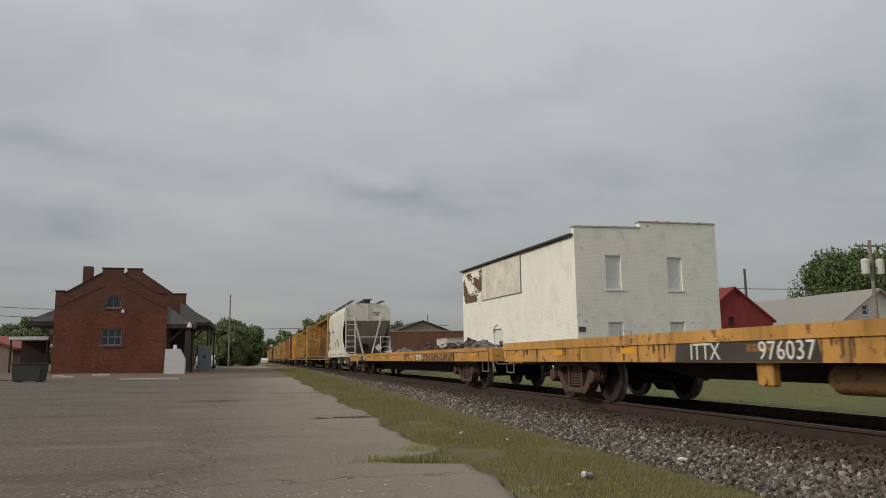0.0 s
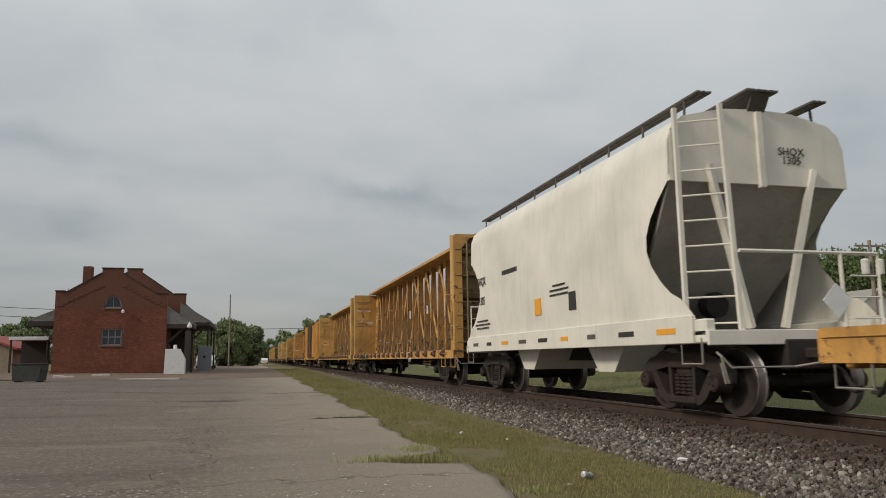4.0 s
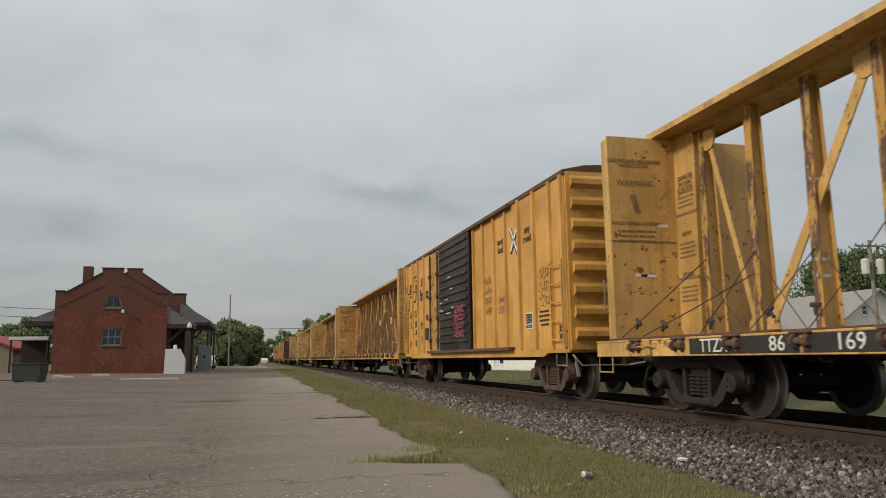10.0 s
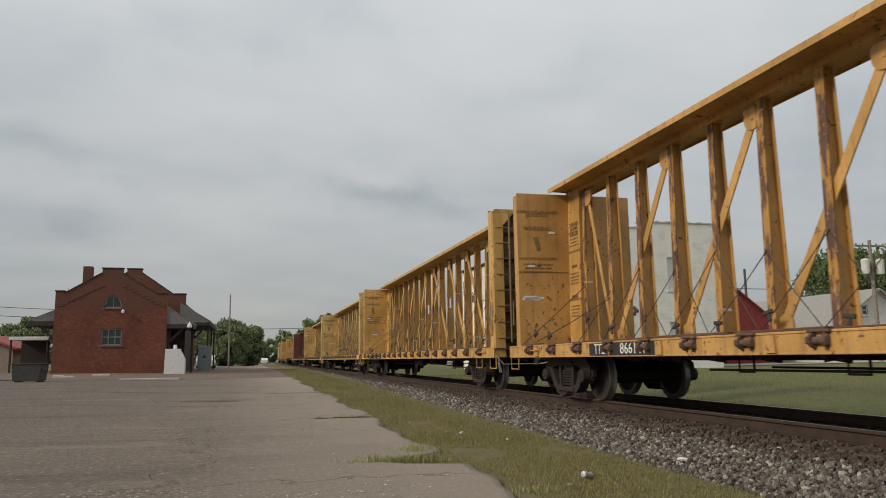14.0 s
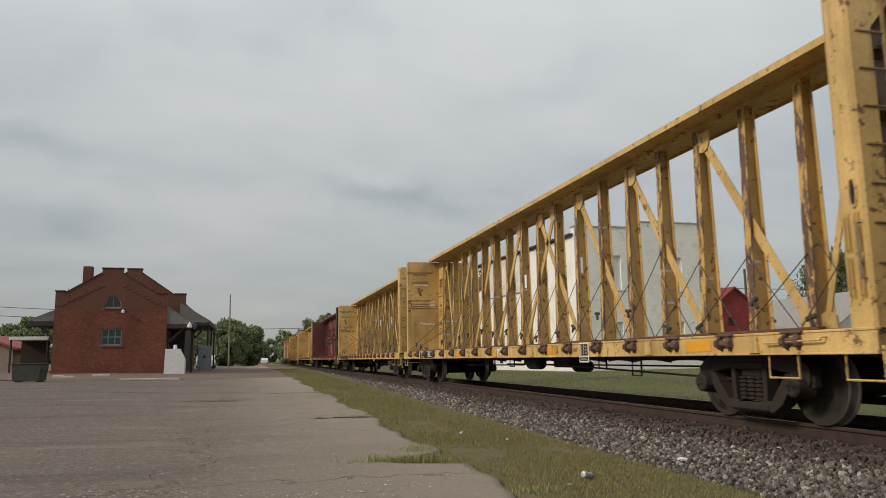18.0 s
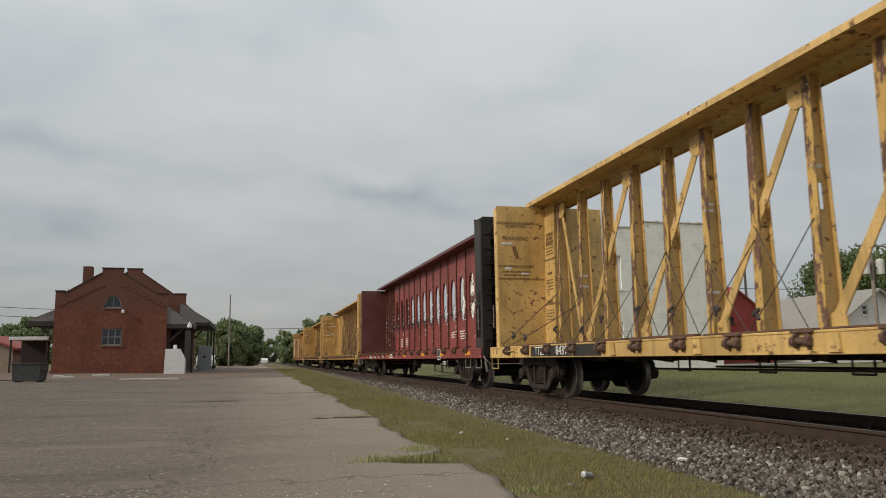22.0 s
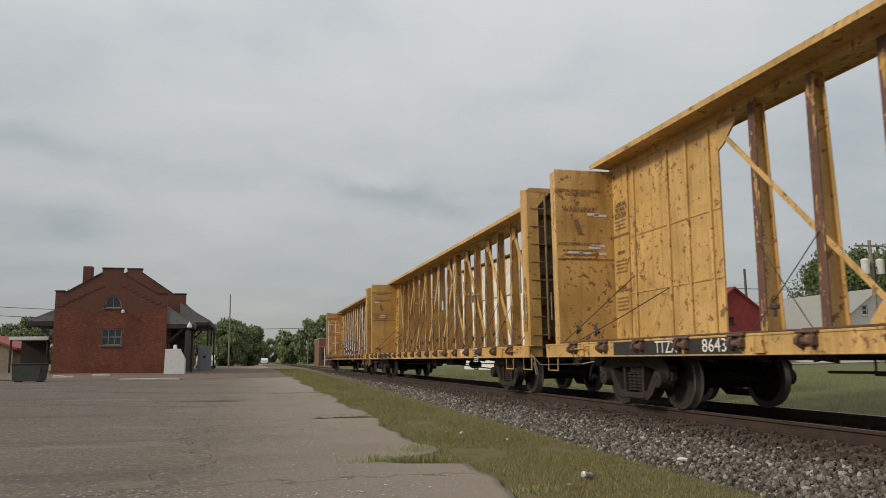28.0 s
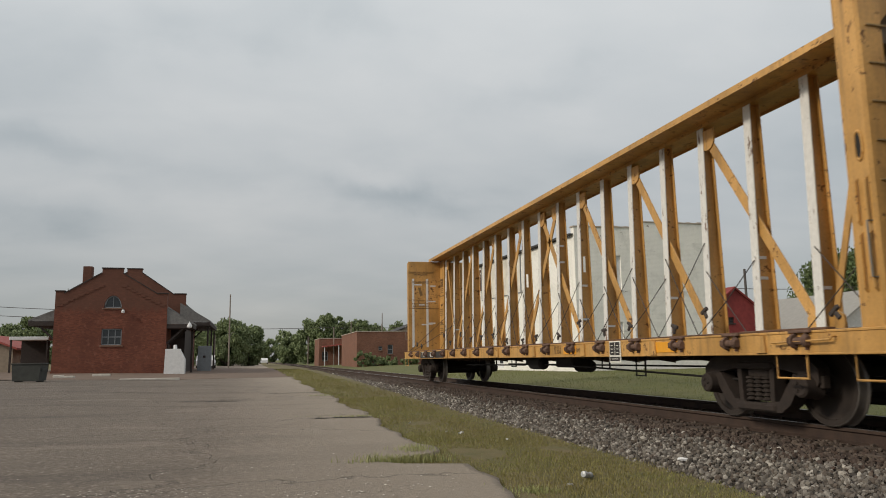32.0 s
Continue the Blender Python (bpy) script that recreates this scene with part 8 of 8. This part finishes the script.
def pole(name, label, x, y, h, r, mat, arms=(), category="pole", extras=None):
    z = ground_z(x, y)
    p = thing(name, label, category, pose(x, y, z))
    mb = MB()
    mb.tube([(0, 0, -0.3), (0, 0, h)], r, 10, 0, r * 0.7)
    part("shaft", mb, mat, p, smooth=True)
    for z1, w in arms:
        mb = MB()
        mb.box(-w, w, -0.06, 0.06, z1 - 0.06, z1 + 0.06, 0.01)
        a = part("crossarm", mb, mat, p)
        for k in range(5):
            xx = -w + 0.15 + k * (2 * w - 0.3) / 4
            mb = MB()
            mb.lathe([(z1 + 0.06, 0.02), (z1 + 0.1, 0.045), (z1 + 0.16, 0.05), (z1 + 0.2, 0.0)], 8, 2, (xx, 0, 0))
            part("insulator", mb, M_GRATE, a)
    return p


def wire(pts, r, label):
    mb = MB()
    out = []
    for a, b in zip(pts, pts[1:]):
        a, b = Vector(a), Vector(b)
        for k in range(12):
            u = k / 12
            out.append(a.lerp(b, u) - Vector((0, 0, 4 * u * (1 - u) * (b - a).length * 0.012)))
    out.append(Vector(pts[-1]))
    mb.tube(out, r, 5)
    thing("overhead_wire", label, "wire", None, "overhead wires", "", mb, M_CABLE)


def dumpster():
    d = thing("dumpster", "dark metal dumpster with a lid, beside the depot", "dumpster", pose(-9.85, 37.6, ground_z(-9.85, 37.6) + 0.02, 0, 0, -6))
    mb = MB()
    mb.prism([(-0.56, 0.06), (0.56, 0.06), (0.61, 0.80), (-0.61, 0.80)], 1, -0.45, 0.45)
    part("body", mb, M_DUMP, d)
    mb = MB()
    mb.box(-0.64, 0.64, -0.48, 0.48, 0.80, 0.86, 0.01)
    part("lid", mb, M_DUMP, d)
    for s in (-1, 1):
        mb = MB()
        mb.box(s * 0.60 - 0.04, s * 0.60 + 0.04, -0.3, 0.3, 0.5, 0.62, 0.01)
        part("fork_pocket", mb, M_DUMP, d)
        mb = MB()
        mb.box(s * 0.45 - 0.05, s * 0.45 + 0.05, -0.35, 0.35, 0, 0.07, 0.005)
        part("skid", mb, M_DUMP, d)


def parked_car(x, y, mat, seed, label):
    z = ground_z(x, y) + 0.03
    c = thing("parked_car", label, "car", pose(x, y, z, 0, 0, 0), "parked cars")
    mb = MB()
    mb.prism([(-2.2, 0.3), (2.2, 0.3), (2.25, 0.75), (1.5, 0.88), (0.8, 1.38), (-0.9, 1.40), (-1.7, 0.92), (-2.2, 0.85)], 0, -0.85, 0.85)
    part("body", mb, mat, c)
    mb = MB()
    mb.prism([(1.3, 0.92), (0.72, 1.33), (-0.85, 1.34), (-1.5, 0.95)], 0, -0.86, 0.86)
    part("window", mb, M_GLASS, c)
    for s in (-1, 1):
        for yy in (-1.35, 1.35):
            mb = MB()
            mb.lathe([(-0.1, 0), (-0.1, 0.3), (0.1, 0.3), (0.1, 0)], 14, 0, (s * 0.78, yy, 0.3))
            part("wheel", mb, M_UNDER, c)


def small_things():
    # crumpled bottle and paper scraps in the grass, white debris on the asphalt
    mb = MB()
    mb.lathe([(-0.09, 0.0), (-0.085, 0.03), (-0.05, 0.036), (0.0, 0.028), (0.05, 0.036), (0.08, 0.02), (0.10, 0.011), (0.115, 0.011), (0.115, 0)], 12)
    thing("plastic_bottle", "crumpled clear plastic bottle lying in the grass", "bottle", pose(3.30, 7.05, -0.35, 0, 12, 35), "", "", mb, M_BOTTLE)
    rnd = random.Random(31)
    for x, y, s, z in ((4.60, 7.4, 0.09, -0.30), (3.0, 11.5, 0.05, 0.02), (3.12, 11.2, 0.04, 0.02), (3.2, 11.3, 0.05, 0.02), (2.75, 13.2, 0.05, 0.02), (3.55, 10.2, 0.04, 0.02), (2.9, 6.6, 0.05, 0.02)):
        mb = MB()
        n = 7
        vs = [(0, 0, 0.02)] + [(s * rnd.uniform(0.5, 1) * math.cos(6.28 * i / n), s * rnd.uniform(0.3, 0.6) * math.sin(6.28 * i / n), rnd.uniform(0, 0.03)) for i in range(n)]
        mb.add(vs + [(a, b, c - 0.012) for a, b, c in vs], [(0, 1 + i, 1 + (i + 1) % n) for i in range(n)] + [(n + 1, n + 2 + (i + 1) % n, n + 2 + i) for i in range(n)])
        thing("paper_scrap", "small torn scrap of pale litter", "litter", pose(x, y, (ground_z(x, y) + z + 0.02) if z > 0 else z, 0, 0, rnd.uniform(0, 360)), "litter by the track", "", mb, M_TAPE)
    vs, fs = [], []
    tri = [(0, 2, 4), (2, 1, 4), (1, 3, 4), (3, 0, 4)]
    for cx, cy, sx, sy, n in ((-1.0, 7.3, 0.9, 0.35, 130), (0.1, 6.9, 0.7, 0.3, 120), (-2.8, 7.0, 0.6, 0.3, 60), (0.6, 8.2, 1.5, 0.8, 90), (1.3, 7.0, 0.7, 0.5, 80), (-1.5, 9.0, 2.0, 1.0, 40)):
        for _ in range(n):
            x, y, s = rnd.gauss(cx, sx * 0.5), rnd.gauss(cy, sy * 0.5), rnd.uniform(0.004, 0.014)
            if x > lot_edge(y):
                continue
            o = len(vs)
            z = ground_z(x, y) + 0.038
            vs.extend(((x + s * 1.5, y, z), (x - s * 1.3, y + s * 0.2, z), (x, y + s, z), (x, y - s, z), (x, y, z + s * 0.6)))
            fs.extend(tuple(o + i for i in t) for t in tri)
    tagged(new("loose_gravel", raw_mesh("loose_gravel", vs, fs, M_CRUMB)), "pale gravel crumbs loose on the asphalt", "gravel", "", "stuff")
    # broken kerb and rubble before the depot
    for x, y, w, d2, z in ((-9.5, 43.2, 0.7, 0.4, 0.13), (-10.0, 43.5, 0.5, 0.3, 0.16), (-8.7, 48.0, 1.0, 0.3, 0.12), (-5.05, 40.4, 2.9, 0.25, 0.09)):
        mb = MB()
        mb.box(-w / 2, w / 2, -d2 / 2, d2 / 2, -0.1, z, 0.03)
        thing("kerb_stone", "broken pale concrete kerb before the depot", "kerb", pose(x, y, ground_z(x, y) + 0.03, 0, 0, (x * 7) % 9 - 4), "kerb stones", "", mb, M_CONC)


def build_surroundings():
    depot()
    white_building()
    gable_house("red_barn", "red wooden barn with a low gable roof", 33.2, 39.9, 50.0, 60.0, 0.0, 3.35, 5.88, M_BARNRED, M_BARNRED, "barn", 0.2, [(-0.4, 3.4, 0.5, 0.45)], M_TRIM)
    gable_house("grey_house", "pale house with a long dull metal roof", 42.2, 50.2, 46.0, 66.0, 0.0, 2.8, 5.45, M_SIDING, M_METALROOF, "house", 0.4, [(-1.2, 3.95, 0.5, 0.75)])
    flat_block("brick_shop", "low brown-brick commercial building", 13.0, 30.0, 95.0, 112.0, -0.3, 4.3, M_BRICKFAR, [(4.0, 4.7, 1.4, 2.6), (2.8, 3.3, 1.9, 2.4)])
    flat_block("brick_shop_annex", "small brown-brick annex with a porch roof", 11.2, 16.4, 130.0, 140.0, -0.3, 4.4, M_BRICKFAR, [(0.5, 1.5, 0.6, 2.2)])
    pr = thing("porch_roof", "dark red lean-to porch roof on pale posts", "porch", pose(11.6, 127.2, 0))
    mb = MB()
    mb.prism([(0, 2.9), (5.4, 3.5), (5.4, 3.7), (0, 3.1)], 1, 0, 2.7)
    part("roof", mb, M_REDROOF, pr)
    for x in (0.2, 2.6, 5.1):
        part("post", MB().box(x, x + 0.16, 0.1, 0.26, -0.3, 3.0 + x * 0.1, 0.01), M_PANEL, pr)
    flat_block("grey_wing", "low pale rendered wing behind the shop", 22.6, 34.0, 86.0, 91.0, -0.3, 3.1, M_SIDING)
    gable_house("dark_roof_house", "distant house with a dark shingle roof", 21.0, 33.0, 118.0, 130.0, 0.0, 4.6, 6.8, M_TAN, M_DKSLATE)
    gable_house("red_roof_shed", "tan shed with a red roof behind the depot", -23.5, -18.6, 66.0, 74.0, 0.0, 2.1, 3.1, M_TAN, M_REDROOF, "shed")
    # carport with a pale flat roof
    cp = thing("carport", "pale flat-roofed carport with dark back wall", "carport", pose(-16.6, 62.0, ground_z(-16.6, 62.0)))
    mb = MB()
    mb.box(-1.2, 1.5, 0, 3, 2.45, 2.7, 0.02)
    part("roof", mb, M_PANEL, cp)
    for x in (-1.1, 1.4):
        mb = MB()
        mb.box(x - 0.06, x + 0.06, 0.1, 0.22, -0.1, 2.45)
        part("post", mb, M_TRIM, cp)
    mb = MB()
    mb.box(-1.1, 0.9, 2.8, 2.95, -0.1, 2.45)
    part("back_wall", mb, M_TRIM, cp)
    fn = thing("board_fence", "weathered pale board fence behind the depot", "fence", pose(-16.0, 70.0, ground_z(-16, 70)))
    for k in range(14):
        mb = MB()
        mb.box(k * 0.26, k * 0.26 + 0.24, 0, 0.03, -0.1, 1.9, 0.004)
        part("board", mb, M_TAN, fn)
    # shelter panels and cabinet by the trackside canopy
    pn = thing("white_partition", "white painted wooden partition beside the depot", "partition", pose(-5.2, 54.0, ground_z(-5.2, 54.0)))
    mb = MB()
    mb.prism([(-0.68, -0.1), (0.66, -0.1), (0.66, 1.0), (0.30, 1.72), (-0.62, 1.72)], 1, 0, 0.9)
    part("panel", mb, M_PANEL, pn)
    mb = MB()
    mb.lathe([(1.72, 0.12), (1.95, 0.12), (2.0, 0.09), (2.0, 0)], 10, 2, (-0.02, 0.4, 0))
    part("vent_cap", mb, M_PANEL, pn)
    cb = thing("utility_cabinet", "grey metal utility cabinet beside the depot", "cabinet", pose(-3.95, 66.0, ground_z(-3.95, 66)))
    mb = MB()
    mb.box(-0.55, 0.55, -0.4, 0.4, -0.1, 2.1, 0.03)
    part("body", mb, M_WFRAME, cb)
    mb = MB()
    mb.box(-0.1, 0.1, -0.43, -0.4, 1.1, 1.3, 0.01)
    part("handle", mb, M_TRIM, cb)
    lamp = thing("hanging_lamp", "white globe lamp hanging under the canopy corner", "lamp", pose(-4.45, 55.9, 3.2))
    mb = MB()
    mb.lathe([(0, 0), (0.02, 0.12), (0.10, 0.19), (0.22, 0.17), (0.34, 0.08), (0.44, 0.03), (0.5, 0)], 14, 2)
    part("globe", mb, M_PANEL, lamp, smooth=True)
    dumpster()
    for k, (x, y, m) in enumerate(((-4.8, 84.0, M_PANEL), (-5.4, 91.0, M_CARPAINT), (2.8, 190.0, M_PANEL), (1.0, 205.0, M_CARPAINT))):
        parked_car(x, y, m, k, "white parked car by the street" if m is M_PANEL else "silver parked car by the street")
    # poles and wires
    up = pole("utility_pole", "weathered timber utility pole with transformers", 42.0, 42.0, 8.5, 0.16, M_POLE, [(8.1, 1.3)], "utility pole")
    for x in (-0.62, 0.62):
        mb = MB()
        mb.lathe([(6.1, 0), (6.1, 0.26), (7.05, 0.28), (7.15, 0.2), (7.2, 0)], 14, 2, (x, -0.1, 0))
        part("transformer", mb, M_SIDING, up, "pale cylindrical transformer", smooth=True)
        mb = MB()
        mb.box(min(x, 0), max(x, 0), -0.08, -0.02, 6.5, 6.6)
        part("bracket", mb, M_GRATE, up)
    pole("flag_pole", "dark bare timber pole", 56.5, 75.0, 10.6, 0.2, M_POLEDK)
    lp = pole("street_light_pole", "slim pale street pole with a small lamp arm", -2.7, 90.0, 8.6, 0.1, M_POLE)
    mb = MB()
    mb.tube([(0, 0, 3.6), (0.3, 0, 4.1), (0.55, 0, 4.2)], 0.04, 6)
    part("lamp_arm", mb, M_PIPE, lp)
    for x, y, h in ((-4.6, 96.0, 4.0), (10.0, 140.0, 5.5), (13.5, 128.0, 6.5), (17.0, 132.0, 7.5), (20.5, 120.0, 6.5), (24.0, 140.0, 9.5)):
        pole("roadside_pole", "thin pale roadside pole", x, y, h, 0.11, M_POLE, (), "pole")
    pole("antenna_pole", "thin pale mast beyond the depot roof", -16.2, 72.0, 7.3, 0.05, M_PIPE)
    pole("roadside_pole", "thin mast beyond the brick shop", 24.5, 104.0, 7.0, 0.07, M_POLEDK)
    for x, y, h in ((-29.0, 84.0, 7.2), (-8.0, 84.0, 6.6)):
        pole("line_pole", "timber line pole behind the depot", x, y, h, 0.12, M_POLEDK)
    wire([(-29.0, 84, 6.9), (-8.0, 84, 6.3)], 0.03, "thin dark overhead wire behind the depot")
    wire([(-29.0, 84, 6.0), (-8.0, 84, 5.4)], 0.03, "thin dark overhead wire behind the depot")
    wire([(-30, 150, 7.9), (14, 150, 7.2), (40, 150, 7.6)], 0.05, "overhead wire crossing the street")
    wire([(30, 62, 7.4), (42, 62, 7.2), (60, 62, 7.4)], 0.035, "overhead wire behind the barn")
    # trees
    tree("shade_tree", "dense dark green shade tree", 67.7, 70.0, 12.0, 6.6, 3, M_LEAF, 0.1, 220, 250, 0.20)
    tree("shade_tree", "dense dark green shade tree", 77.0, 73.0, 12.4, 7.4, 4, M_LEAF, 0.1, 120, 110, 0.38)
    tree("street_tree", "broad green tree beside the street", -3.9, 121.0, 7.0, 3.6, 6, M_LEAFHAZE, 0.03, 150, 140, 0.19)
    tree("street_tree", "broad green tree beside the street", -0.7, 128.0, 6.4, 2.9, 7, M_LEAFHAZE, 0.03, 130, 130, 0.19)
    tree("street_tree", "broad green tree beside the street", -7.6, 126.0, 6.0, 3.0, 8, M_LEAFHAZE, 0.03, 120, 120, 0.19)
    rnd = random.Random(77)
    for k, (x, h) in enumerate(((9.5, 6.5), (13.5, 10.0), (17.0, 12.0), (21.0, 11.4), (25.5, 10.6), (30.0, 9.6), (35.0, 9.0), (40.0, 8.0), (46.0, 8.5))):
        tree("roadside_tree", "green tree in the row beyond the shops", x, 190 + rnd.uniform(-10, 10), h, rnd.uniform(3.0, 4.2), 50 + k, M_LEAFHAZE, 0.04, 100, 110, 0.30, "tree", 1.0, "tree row")
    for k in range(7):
        tree("distant_tree", "distant green tree behind the depot", -62 + k * 6.2, 150 + rnd.uniform(-8, 8), rnd.uniform(6.8, 8.6), rnd.uniform(3.0, 4.0), 80 + k, M_LEAFHAZE, 0.04, 80, 90, 0.32, "tree", 1.0, "trees behind the depot")
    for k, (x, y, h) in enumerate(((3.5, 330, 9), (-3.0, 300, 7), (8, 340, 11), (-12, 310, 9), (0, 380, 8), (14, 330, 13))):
        tree("distant_tree", "hazy distant tree at the end of the street", x, y, h, h * 0.42, 120 + k, M_LEAFHAZE, 0.04, 50, 50, 0.6, "tree", 1.0, "trees at the street's end")
    for k, (x, y, h, r) in enumerate(((13.4, 93.6, 2.0, 1.0), (14.9, 93.8, 1.7, 1.1), (17.0, 93.8, 1.2, 1.2), (19.6, 93.6, 1.1, 1.1))):
        tree("shrub", "green shrub against the brick wall", x, y, h, r, 150 + k, M_LEAFHAZE, 0.05, 24, 60, 0.14, "shrub", 1.0, "shrubs by the shop")
    small_things()


build_ground()
build_lot()
build_track()
scatter_stones()
build_grass()
build_surroundings()
build_train()
motions()
